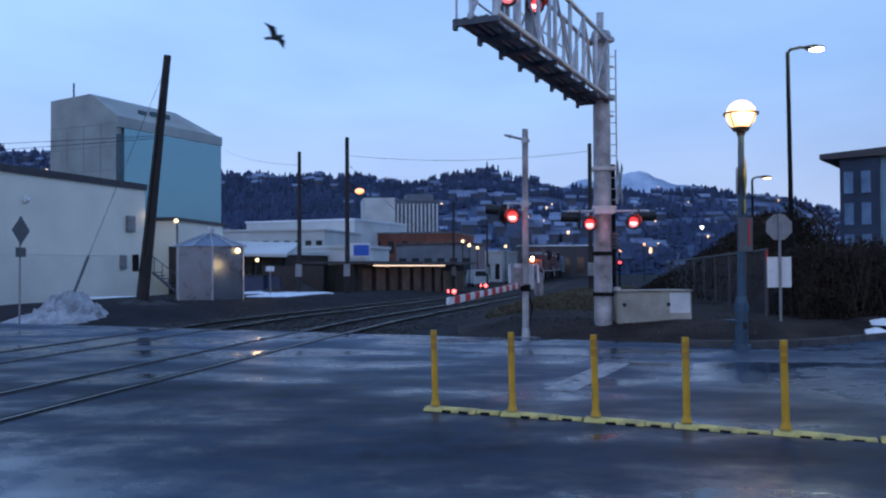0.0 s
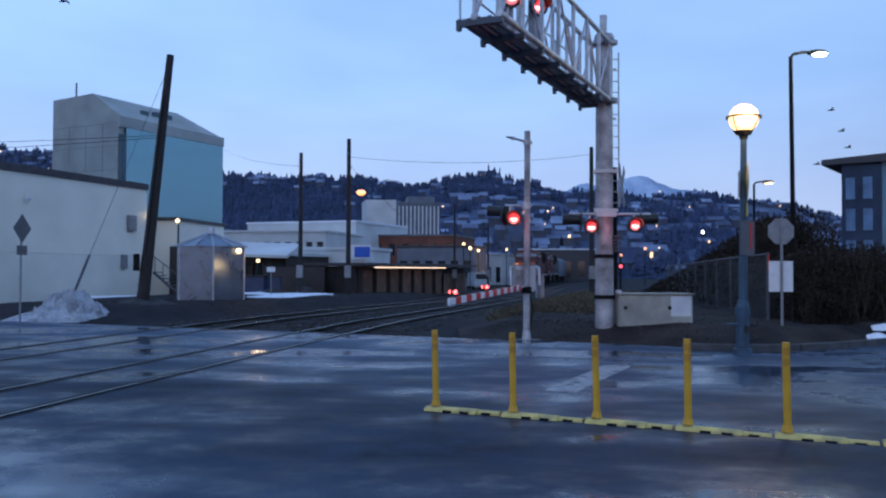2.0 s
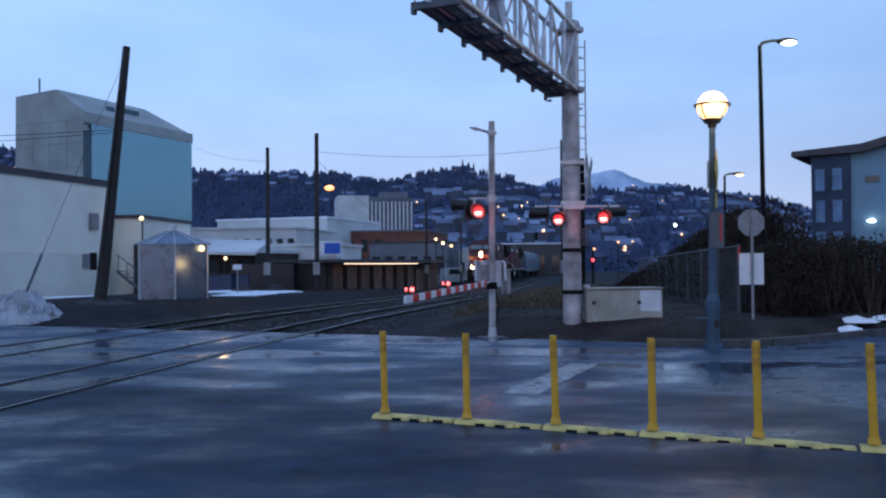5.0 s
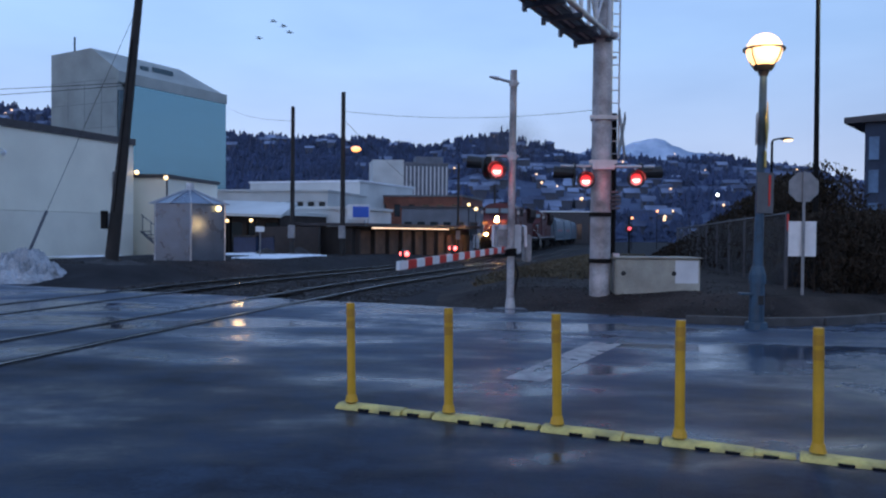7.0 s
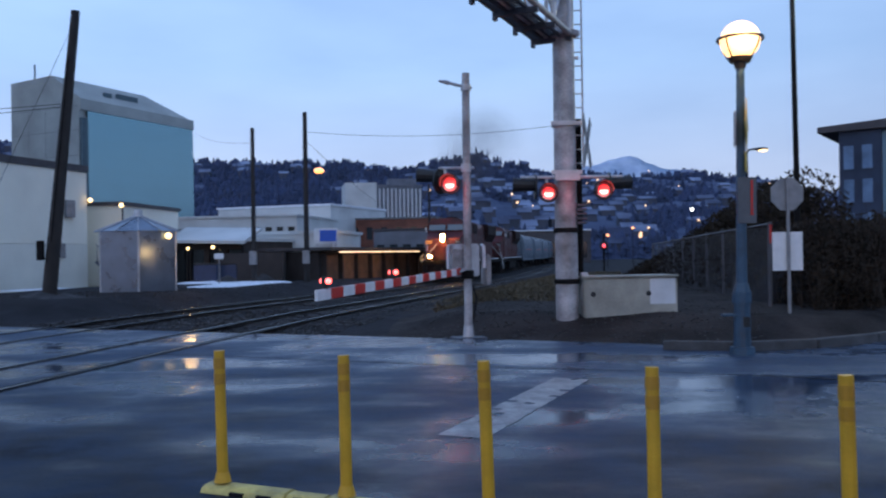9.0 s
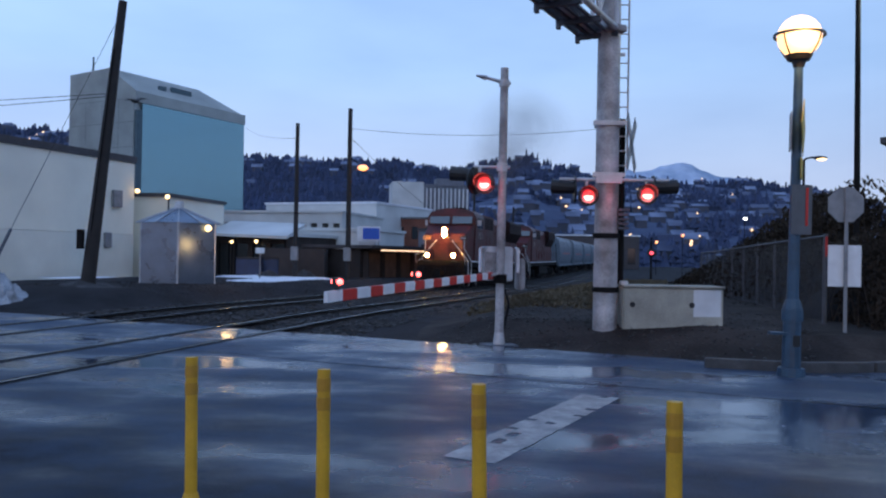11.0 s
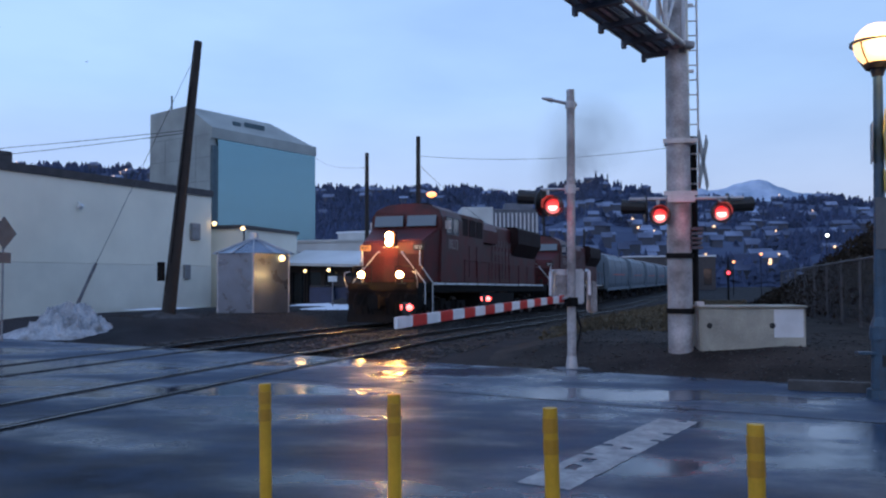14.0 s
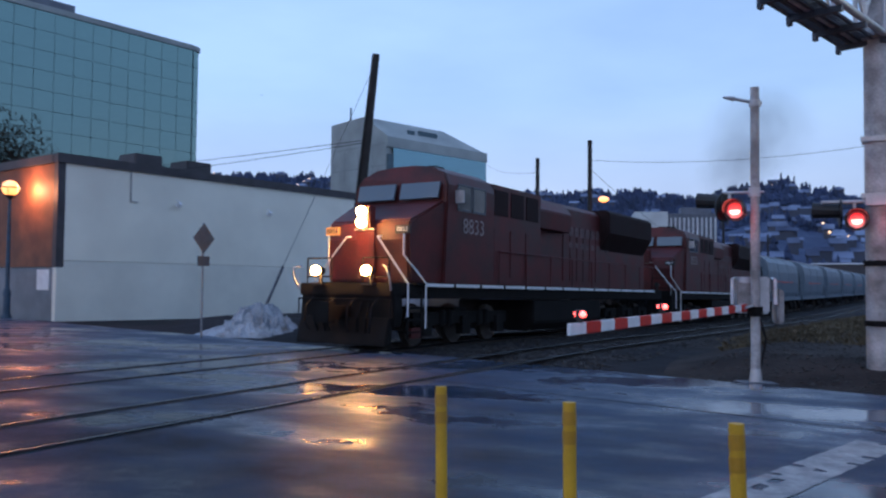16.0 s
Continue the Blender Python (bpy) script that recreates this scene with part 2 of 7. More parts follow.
M = dict(
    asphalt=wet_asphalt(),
    gravel=surface("dark_gravel", (0.017, 0.017, 0.020), 0.95, var=0.6, scale=0.9, fine=18, bump=0.9, spec=0.15),
    dirt=surface("damp_brown_dirt", (0.034, 0.029, 0.027), 0.95, var=0.6, scale=0.9, fine=18, bump=0.9, spec=0.12),
    stone=surface("ballast_stone", (0.032, 0.029, 0.029), 0.75, var=0.4, scale=3, fine=30, bump=0.4),
    concrete=surface("stained_concrete", (0.36, 0.35, 0.30), 0.85, var=0.30, scale=1.6, fine=50, bump=0.35),
    whitepatch=surface("white_paint_patch", (0.62, 0.64, 0.66), 0.7, var=0.12),
    kerb=surface("kerb_concrete", (0.07, 0.07, 0.072), 0.8, var=0.4, scale=3),
    yellow=surface("yellow_plastic", (0.60, 0.32, 0.015), 0.5, var=0.16, scale=5, fine=60, bump=0.05),
    yellowkerb=surface("worn_yellow_kerb", (0.52, 0.41, 0.12), 0.6, var=0.4, scale=4, fine=30, bump=0.25, tint=(0.25, 0.20, 0.08)),
    band=surface("dull_reflective_band", (0.45, 0.22, 0.015), 0.35, var=0.15),
    rubber=surface("black_rubber", (0.012, 0.012, 0.014), 0.7, var=0.3, spec=0.12),
    steel=surface("galvanised_steel", (0.50, 0.50, 0.52), 0.48, 0.55, var=0.25, scale=3, fine=30, bump=0.1),
    mast=surface("stained_aluminium_mast", (0.42, 0.41, 0.42), 0.55, 0.35, var=0.42, scale=1.8, fine=22, bump=0.15, tint=(0.17, 0.16, 0.16)),
    railtop=surface("polished_rail", (0.045, 0.045, 0.048), 0.22, 0.9, var=0.2, scale=3),
    railside=surface("rusty_rail_web", (0.030, 0.020, 0.016), 0.75, var=0.4, scale=5),
    tie=surface("old_timber_tie", (0.045, 0.038, 0.033), 0.85, var=0.4, scale=4, spread=0.3),
    black=surface("black_painted_metal", (0.014, 0.014, 0.015), 0.45, var=0.3),
    pole=surface("creosoted_timber", (0.028, 0.024, 0.023), 0.85, var=0.35, scale=2, fine=25, bump=0.5),
    darksteel=surface("dark_weathered_steel", (0.085, 0.095, 0.115), 0.55, 0.3, var=0.35, scale=3),
    signdark=surface("dull_dark_sign_back", (0.11, 0.115, 0.125), 0.5, 0.2, var=0.2, scale=4),
    white=surface("white_sheeting", (0.72, 0.73, 0.74), 0.5, var=0.1, scale=4),
    red=surface("red_sheeting", (0.55, 0.03, 0.02), 0.45, var=0.12, scale=5),
    sign_back=surface("bare_aluminium_back", (0.25, 0.25, 0.26), 0.5, 0.3, var=0.2, scale=4),
    sign_yellow=surface("faded_yellow_sign", (0.52, 0.38, 0.06), 0.5, var=0.2, scale=5),
    blue=surface("blue_painted_column", (0.028, 0.070, 0.115), 0.45, var=0.35, scale=4, fine=40, bump=0.1),
    cream=surface("cream_stucco", (0.84, 0.80, 0.68), 0.85, var=0.08, scale=0.35, fine=26, bump=0.35),
    creamlow=surface("cream_stucco_base", (0.77, 0.74, 0.64), 0.85, var=0.09, scale=0.5, fine=26, bump=0.35),
    # end wall base: the shade on this side is put into the grey
    shadedbase=surface("shaded_grey_base", (0.20, 0.22, 0.24), 0.85, var=0.25, scale=0.6, fine=26, bump=0.3),
    flashing=surface("dark_roof_flashing", (0.055, 0.05, 0.055), 0.6, var=0.3),
    brown=surface("brown_timber_cladding", (0.18, 0.075, 0.04), 0.7, var=0.35, scale=1.2),
    roof=surface("grey_roofing", (0.16, 0.16, 0.17), 0.8, var=0.3, scale=1),
    towerwall=surface("grey_concrete_panels", (0.36, 0.38, 0.36), 0.85, var=0.20, scale=0.25, fine=6, bump=0.2),
    towerglass=glass("blue_mirror_glass", (0.19, 0.34, 0.39), 0.16, 0.85),
    towerglass2=glass("grey_mirror_glass", (0.20, 0.31, 0.29), 0.14, 0.85),
    darkglass=glass("dark_window_glass", (0.02, 0.025, 0.03), 0.1),
    joint=surface("weathered_joint", (0.24, 0.26, 0.25), 0.8, var=0.2),
    mullion=surface("dark_mullion", (0.07, 0.11, 0.13), 0.4, 0.5, var=0.2),
    zinc=surface("corrugated_zinc", (0.15, 0.19, 0.25), 0.30, 0.7, var=0.2, scale=1.5, fine=20, bump=0.1),
    snow=surface("old_snow", (0.80, 0.82, 0.86), 0.75, var=0.12, scale=2.5, fine=14, bump=0.6),
    dirtysnow=surface("dirty_snow", (0.32, 0.34, 0.37), 0.85, var=0.45, scale=2.2, fine=16, bump=0.9, tint=(0.20, 0.21, 0.225)),
    loco=surface("dull_red_paint", (0.095, 0.014, 0.014), 0.5, var=0.25, scale=1.2, fine=12, bump=0.05, tint=(0.045, 0.010, 0.010), spec=0.35),
    locodark=surface("grimy_black_underframe", (0.011, 0.010, 0.010), 0.75, var=0.4, scale=2, spec=0.12),
    locogrille=surface("dark_radiator_grille", (0.022, 0.010, 0.010), 0.7, var=0.3, scale=2, spec=0.15),
    cabglass=glass("windscreen_glass", (0.10, 0.13, 0.16), 0.06),
    wheel=surface("worn_wheel_steel", (0.10, 0.085, 0.075), 0.5, 0.6, var=0.3),
    hopper=surface("pale_grey_hopper_paint", (0.13, 0.17, 0.21), 0.5, var=0.25, scale=0.8, fine=10, bump=0.05),
    stripe=surface("red_reflective_stripe", (0.6, 0.03, 0.03), 0.4, var=0.1),
    brick=surface("red_brown_brick", (0.20, 0.075, 0.05), 0.85, var=0.3, scale=0.8),
    greybuild=surface("blue_grey_cladding", (0.16, 0.17, 0.20), 0.8, var=0.25, scale=0.6),
    whitebuild=surface("off_white_render", (0.60, 0.61, 0.60), 0.8, var=0.14, scale=0.3),
    darkbuild=surface("dark_stained_boards", (0.045, 0.035, 0.032), 0.85, var=0.35, scale=1),
    shedboard=surface("brown_board_doors", (0.14, 0.085, 0.06), 0.8, var=0.35, scale=1.4, spread=0.25),
    bluesign=surface("blue_sign_face", (0.02, 0.10, 0.48), 0.5, var=0.1),
    leaf=surface("dark_evergreen_leaf", (0.034, 0.027, 0.021), 0.85, var=0.5, scale=1.5, fine=8, bump=0, spec=0.08),
    twig=surface("bare_brown_twig", (0.05, 0.035, 0.026), 0.85, var=0.4, scale=2, bump=0),
    drygrass=surface("dry_yellow_grass", (0.10, 0.078, 0.046), 0.9, var=0.4, scale=0.6, fine=5, bump=0),
    hill=forest_snow(),
    # snow and rock drawn towards the sky's colour, as haze would pale them
    mountain=surface("hazy_snowy_mountain", (0.42, 0.49, 0.60), 0.95, var=0.3, scale=0.012, fine=0.05, bump=0, tint=(0.22, 0.30, 0.42), spec=0.0),
    # conifers, far roofs and house walls: distance haze painted in as blue
    conifer=surface("hazy_far_conifer", (0.038, 0.056, 0.116), 0.9, var=0.4, scale=0.05, bump=0),
    farroof=surface("hazy_frosted_roofs", (0.19, 0.23, 0.32), 0.9, var=0.6, scale=0.03, fine=0.1, bump=0, tint=(0.05, 0.06, 0.10), spec=0.1),
    fencewire=surface("dull_fence_wire", (0.10, 0.10, 0.11), 0.6, 0.4, var=0.2),
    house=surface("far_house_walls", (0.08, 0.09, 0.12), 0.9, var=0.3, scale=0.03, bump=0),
    bird=surface("dark_feathers", (0.03, 0.03, 0.035), 0.7, var=0.3),
    car=surface("pale_car_paint", (0.45, 0.47, 0.50), 0.3, var=0.1),
    bin=surface("dark_blue_bin", (0.02, 0.035, 0.08), 0.5, var=0.2),
    g_armred=glow("gate_lamp_glow", (1.0, 0.07, 0.05), 7.0),
    g_globe=glow("sodium_globe_glow", (1.0, 0.54, 0.21), 2.4),
    g_sodium=glow("sodium_lamp_glow", (1.0, 0.36, 0.08), 2.4),
    g_white=glow("white_lamp_glow", (0.95, 1.0, 0.90), 6.0),
    g_warm=glow("warm_lamp_glow", (1.0, 0.66, 0.28), 3.0),
    g_redrim=glow("red_halo_glow", (1.0, 0.010, 0.012), 0.10),
    g_head=glow("headlight_glow", (1.0, 0.50, 0.15), 180.0),
    g_ditch=glow("ditch_light_glow", (1.0, 0.46, 0.12), 150.0),
    g_board=glow("number_board_glow", (1.0, 0.32, 0.05), 0.55, base=(0.3, 0.2, 0.1)),
    g_red=glow("red_signal_glow", (1.0, 0.016, 0.016), 2.0),
    g_redcore=glow("red_signal_core", (1.0, 0.22, 0.18), 9.0),
    g_tube=glow("tube_lamp_glow", (1.0, 0.66, 0.40), 1.6),
    g_town=glow("far_town_lamp_glow", (1.0, 0.60, 0.26), 1.6),
)


# ---- building helpers ----
def add_box(bm, c, s, rot=0.0, m=None):
    """A box of centre c and size s, turned by rot degrees about z."""
    t = Matrix.Translation(c) @ Euler((0, 0, radians(rot))).to_matrix().to_4x4() @ Matrix.Diagonal((*s, 1))
    return bmesh.ops.create_cube(bm, size=1.0, matrix=(m @ t) if m else t)["verts"]


def add_rod(bm, a, b, r0, r1=None, seg=8):
    a, b = Vector(a), Vector(b)
    d = b - a
    t = Matrix.Translation((a + b) / 2) @ d.to_track_quat("Z", "Y").to_matrix().to_4x4()
    bmesh.ops.create_cone(bm, cap_ends=True, segments=seg, radius1=r0, radius2=r0 if r1 is None else r1, depth=d.length, matrix=t)


def add_ball(bm, c, r, sx=1, sy=1, sz=1, seg=16):
    bmesh.ops.create_uvsphere(bm, u_segments=seg, v_segments=max(6, seg // 2), radius=r, matrix=Matrix.Translation(c) @ Matrix.Diagonal((sx, sy, sz, 1)))


def add_prism(bm, pts, z0, z1):
    """An upright prism over a plan polygon."""
    lo, hi = [bm.verts.new((x, y, z0)) for x, y in pts], [bm.verts.new((x, y, z1)) for x, y in pts]
    k = len(pts)
    for i in range(k):
        bm.faces.new((lo[i], lo[(i + 1) % k], hi[(i + 1) % k], hi[i]))
    bm.faces.new(hi)
    bm.faces.new(lo[::-1])


def add_extrude(bm, prof, a, b, axis="y"):
    """A profile of (x, z) points drawn along y from a to b, or of (y, z) points along x."""
    def at(p, s):
        return (p[0], s, p[1]) if axis == "y" else (s, p[0], p[1])
    lo, hi = [bm.verts.new(at(p, a)) for p in prof], [bm.verts.new(at(p, b)) for p in prof]
    k = len(prof)
    for i in range(k):
        bm.faces.new((lo[i], lo[(i + 1) % k], hi[(i + 1) % k], hi[i]))
    bm.faces.new(hi)
    bm.faces.new(lo[::-1])


def done(bm, name, mat, bevel=0.0, smooth=False):
    bmesh.ops.recalc_face_normals(bm, faces=bm.faces)
    if bevel:
        bmesh.ops.bevel(bm, geom=[e for e in bm.edges if e.is_manifold and e.calc_face_angle(0) > 0.6], offset=bevel, segments=2, affect="EDGES", clamp_overlap=True)
    me = bpy.data.meshes.new(name)
    bm.to_mesh(me)
    bm.free()
    me.materials.append(mat)
    if smooth:
        for p in me.polygons:
            p.use_smooth = True
    return me


def part(name, bm, mat, parent=None, label="", bevel=0.0, smooth=False):
    ob = new(name, done(bm, name, mat, bevel, smooth))
    if parent:
        ob.parent = parent
    if label:
        tagged(ob, label)
    return ob


def thing(name, label, category, group="", kind="", m=None):
    ob = new(name)
    if m:
        ob.matrix_basis = m
    return tagged(ob, label, category, group, kind)


def box_part(name, c, s, mat, parent=None, rot=0.0, bevel=0.0, label=""):
    bm = bmesh.new()
    add_box(bm, c, s, rot)
    return part(name, bm, mat, parent, label, bevel)


def rod_part(name, a, b, r0, mat, parent=None, r1=None, seg=12, label=""):
    bm = bmesh.new()
    add_rod(bm, a, b, r0, r1, seg)
    return part(name, bm, mat, parent, label, smooth=False)


def raw(name, verts, faces, mat):
    me = bpy.data.meshes.new(name)
    me.from_pydata(verts, [], faces)
    me.materials.append(mat)
    return new(name, me)


def lamp_at(name, p, energy, col, r=0.15):
    ob = new(name, bpy.data.lights.new(name, "POINT"))
    ob.data.energy, ob.data.color, ob.data.shadow_soft_size = energy, col, r
    ob.location = p
    return ob


# ---- plan ----
def fall(y):
    """The land sinks gently away from the crossing, then lies level."""
    return -0.012 * max(0.0, min(y, 68.0) - 28.0)


def rail_slope(y):
    """The near rail's sideways run for each metre of y: curved through the road, then almost straight."""
    if y < 22:
        return 0.19 + 0.0022 * (y - 10)
    if y < 35:
        return 0.2164 + 0.0096 * (y - 22) / 13
    return 0.226 - 0.021 * min(1.0, (y - 35) / 80)


RAIL_Y = np.arange(-60, 460, 0.25)
RAIL_X = np.concatenate(([0.0], np.cumsum([0.25 * rail_slope(y + 0.125) for y in RAIL_Y[:-1]])))
RAIL_X += -5.0 - float(np.interp(10.0, RAIL_Y, RAIL_X))


def rail_x(y):
    """The near rail of the near track."""
    return float(np.interp(y, RAIL_Y, RAIL_X))


GAUGE, SPACING = 1.50, 4.25
U, N = Vector((0.925, -0.38, 0)).normalized(), Vector((0.38, 0.925, 0)).normalized()
EDGE = Vector((2.0, 20.35, 0))


def road_pt(a, b, z=0.0):
    """a metres along the road from the gate, b metres beyond its far edge."""
    p = EDGE + U * a + N * b
    return (p.x, p.y, z)


def side_road(a):
    """How far the asphalt reaches beyond the road's far edge, where a side road opens round the kerb."""
    return float(np.interp(a, (5.4, 6.2, 7.3, 8.5, 10.4, 13.6, 20.1, 90.0), (0.0, 0.3, 1.2, 3.0, 4.9, 6.5, 9.0, 36.0)))


def beyond_road(x, y):
    """Metres from the asphalt's edge out into the verge."""
    d = Vector((x, y, 0)) - EDGE
    return d.dot(N) - side_road(d.dot(U))


def track_pt(y, off):
    """The point off metres to the left of the near rail, and the heading there."""
    dx = rail_slope(y)
    t = Vector((dx, 1, 0)).normalized()
    p = Vector((rail_x(y), y, 0)) + Vector((-t.y, t.x, 0)) * off
    return p, t


# ---- ground, road, tracks ----
def build_ground():
    xs = [-2500, -900, -400, -200] + [-100 + 4 * i for i in range(60)] + [150, 200, 400, 900, 2500]
    ys = [-2000, -600, -200, -60, -30, -10, 0, 6, 12] + [16 + 2 * i for i in range(40)] + [100, 120, 160, 240, 600, 1500, 3500]
    verts = [(x, y, -0.09 + fall(y) + 0.02 * noise.noise((x * 0.2, y * 0.2, 0))) for y in ys for x in xs]
    k = len(xs)
    faces = [(j * k + i, j * k + i + 1, (j + 1) * k + i + 1, (j + 1) * k + i) for j in range(len(ys) - 1) for i in range(k - 1)]
    tagged(raw("ground", verts, faces, M["gravel"]), "dark wet gravel and dirt beside the railway", "ground", kind="structure")
    # the road sheet, thick enough to show its broken edge against the gravel
    bm = bmesh.new()
    pts = []
    for i in range(181):
        a = -90 + i
        wob = 0.10 * noise.noise((a * 0.5, 3, 0)) + 0.05 * noise.noise((a * 2, 9, 0))
        pts.append(road_pt(a, wob + side_road(a))[:2])
    pts += [road_pt(91, -70)[:2], road_pt(-90, -70)[:2]]
    add_prism(bm, pts, -0.12, 0.0)
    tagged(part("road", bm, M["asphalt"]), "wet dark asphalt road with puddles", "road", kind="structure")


build_ground()


def rail(name, off, y0, y1, step=1.5, groove=True):
    """One rail: polished head, rusty web; in the road a black flangeway lies beside it."""
    ob = thing(name, "worn steel rail crossing the wet road", "rail", "railway rails", "structure")
    ys = np.arange(y0, y1 + step, step)
    for part_name, prof, mat in (("rail_head", [(-0.037, -0.03), (0.037, -0.03), (0.037, 0.014), (0.028, 0.02), (-0.028, 0.02), (-0.037, 0.014)], M["railtop"]),
                                 ("rail_web", [(-0.065, -0.15), (0.065, -0.15), (0.065, -0.135), (0.012, -0.12), (0.012, -0.03), (-0.012, -0.03), (-0.012, -0.12), (-0.065, -0.135)], M["railside"])):
        verts, faces, k = [], [], len(prof)
        for i, y in enumerate(ys):
            p, t = track_pt(y, off)
            nx, ny = t.y, -t.x
            verts += [(p.x + nx * a, p.y + ny * a, z + fall(y)) for a, z in prof]
            if i:
                b0, b1 = (i - 1) * k, i * k
                faces += [(b0 + j, b0 + (j + 1) % k, b1 + (j + 1) % k, b1 + j) for j in range(k)]
        r = raw(part_name, verts, faces, mat)
        r.parent = ob
    return ob


def flangeway(off, y0, y1, w=0.14):
    verts, faces = [], []
    ys = np.arange(y0, y1 + 0.8, 0.8)
    for i, y in enumerate(ys):
        p, t = track_pt(y, off)
        nx, ny = t.y, -t.x
        for a, z in ((-w / 2, -0.01), (-w / 2, 0.005), (w / 2, 0.005), (w / 2, -0.01)):
            verts.append((p.x + nx * a, p.y + ny * a, z))
        if i:
            b0, b1 = (i - 1) * 4, i * 4
            faces += [(b0 + j, b0 + j + 1, b1 + j + 1, b1 + j) for j in range(3)]
    tagged(raw("flangeway", verts, faces, M["rubber"]), "black rubber flangeway beside a rail in the road", "flangeway", "flangeways", "structure")


for base in (0.0, SPACING):
    for side in (0.0, GAUGE):
        rail("rail", base + side, -30, 270)
    flangeway(base + 0.085, -30, 23.5)
    flangeway(base + GAUGE - 0.085, -30, 24.0)
    flangeway(base - 0.09, -30, 23.0, 0.05)


def build_ties():
    me = None
    for base in (GAUGE / 2, SPACING + GAUGE / 2):
        holder = thing("railway_ties", "dark old timber ties under the rails", "railway ties", "tracks", "structure")
        y = 22.0 if base < 2 else 25.5
        while y < 95:
            p, t = track_pt(y, base)
            if me is None:
                bm = bmesh.new()
                add_box(bm, (0, 0, 0), (2.6, 0.23, 0.12))
                me = done(bm, "tie", M["tie"], 0.01)
            ob = new("tie", me)
            ob.parent = holder
            ob.matrix_basis = pose(p.x, p.y, -0.155 + fall(y) + random.uniform(-0.01, 0.01), 0, 0, math.degrees(math.atan2(-t.x, t.y)) + random.uniform(-1, 1))
            y += 0.55


def stones(name, count, place, size, mat, label):
    """A scatter of angular stones, as one object."""
    base = [(-1, -1, -1), (1, -1, -1), (1, 1, -1), (-1, 1, -1), (-1, -1, 1), (1, -1, 1), (1, 1, 1), (-1, 1, 1)]
    fc = [(0, 3, 2, 1), (4, 5, 6, 7), (0, 1, 5, 4), (1, 2, 6, 5), (2, 3, 7, 6), (3, 0, 4, 7)]
    verts, faces = [], []
    for _ in range(count):
        x, y, z = place()
        s = random.uniform(*size)
        a = random.uniform(0, 6.3)
        ca, sa = math.cos(a), math.sin(a)
        o = len(verts)
        for vx, vy, vz in base:
            k = random.uniform(0.5, 1.0) * s
            vx, vy = vx * k * random.uniform(0.8, 1.2), vy * k * random.uniform(0.6, 1)
            verts.append((x + ca * vx - sa * vy, y + sa * vx + ca * vy, z + vz * k * 0.6))
        faces += [tuple(o + i for i in f) for f in fc]
    return tagged(raw(name, verts, faces, mat), label, "gravel", kind="stuff")


def ballast_place():
    y = 21 + 55 * random.random() ** 1.7
    off = random.uniform(-1.6, SPACING + GAUGE + 1.8)
    p, _ = track_pt(y, off)
    if (p - EDGE).dot(N) < 0.25:
        y += 4
        p, _ = track_pt(y, off)
    return p.x, p.y, -0.09 + fall(y)


stones("ballast", 7000, ballast_place, (0.03, 0.07), M["stone"], "dark wet railway ballast stones between the rails")


def verge_z(x, y):
    """The gravel verge swells a little behind the gate and the mast."""
    b = beyond_road(x, y)
    p, _ = track_pt(y, -2.4)
    side = max(0.0, min(1.0, (x - p.x) / 2.2))
    f = max(0.0, min(1.0, (b - 0.1) / 2.2))
    return -0.085 + fall(y) + 0.47 * f * f * (3 - 2 * f) * side + 0.025 * noise.noise((x * 1.3, y * 1.3, 5))


def build_verge():
    xs, ys = np.linspace(0.5, 30, 90), np.linspace(18.2, 60, 90)
    verts = [(x, y, verge_z(x, y) if beyond_road(x, y) > 0.05 else -0.11) for y in ys for x in xs]
    k = len(xs)
    faces = [(j * k + i, j * k + i + 1, (j + 1) * k + i + 1, (j + 1) * k + i) for j in range(89) for i in range(89)]
    tagged(raw("verge", verts, faces, M["dirt"]), "raised dark gravel verge behind the crossing signals", "verge", kind="structure")


build_verge()


def yard_z(x, y):
    """The dark gravel yard left of the tracks lies half a metre above them."""
    def soft(v):
        v = max(0.0, min(1.0, v))
        return v * v * (3 - 2 * v)
    p, t = track_pt(y, SPACING + GAUGE + 1.5)
    f = soft((p.x - x) / 2.6) * soft(((Vector((x, y, 0)) - EDGE).dot(N) - 0.4) / 4.0) * soft((x + 22) / 5) * soft((80 - y) / 18)
    return -0.088 + fall(y) + 0.50 * f + 0.03 * f * noise.noise((x * 0.9, y * 0.9, 2)) - 0.03 * (1 - min(1, 4 * f))


def build_yard():
    xs, ys = np.linspace(-24, 2, 80), np.linspace(24, 82, 120)
    verts = [(x, y, yard_z(x, y)) for y in ys for x in xs]
    k = len(xs)
    faces = [(j * k + i, j * k + i + 1, (j + 1) * k + i + 1, (j + 1) * k + i) for j in range(119) for i in range(79)]
    tagged(raw("yard", verts, faces, M["gravel"]), "dark gravel yard raised a little above the tracks", "yard", kind="structure")


build_yard()


def yard_place():
    y = 30 + 30 * random.random() ** 1.3
    p, _ = track_pt(y, SPACING + GAUGE + 1.0 + 8 * random.random())
    return p.x, p.y, yard_z(p.x, p.y)


stones("yard_gravel", 3000, yard_place, (0.015, 0.05), M["stone"], "loose dark gravel on the raised yard")


def verge_place():
    p = EDGE + U * random.uniform(-1.5, 5.5) + N * (0.15 + 7 * random.random() ** 1.5)
    return p.x, p.y, verge_z(p.x, p.y) - 0.005


stones("verge_gravel", 2500, verge_place, (0.012, 0.04), M["stone"], "loose dark gravel on the verge by the gate")


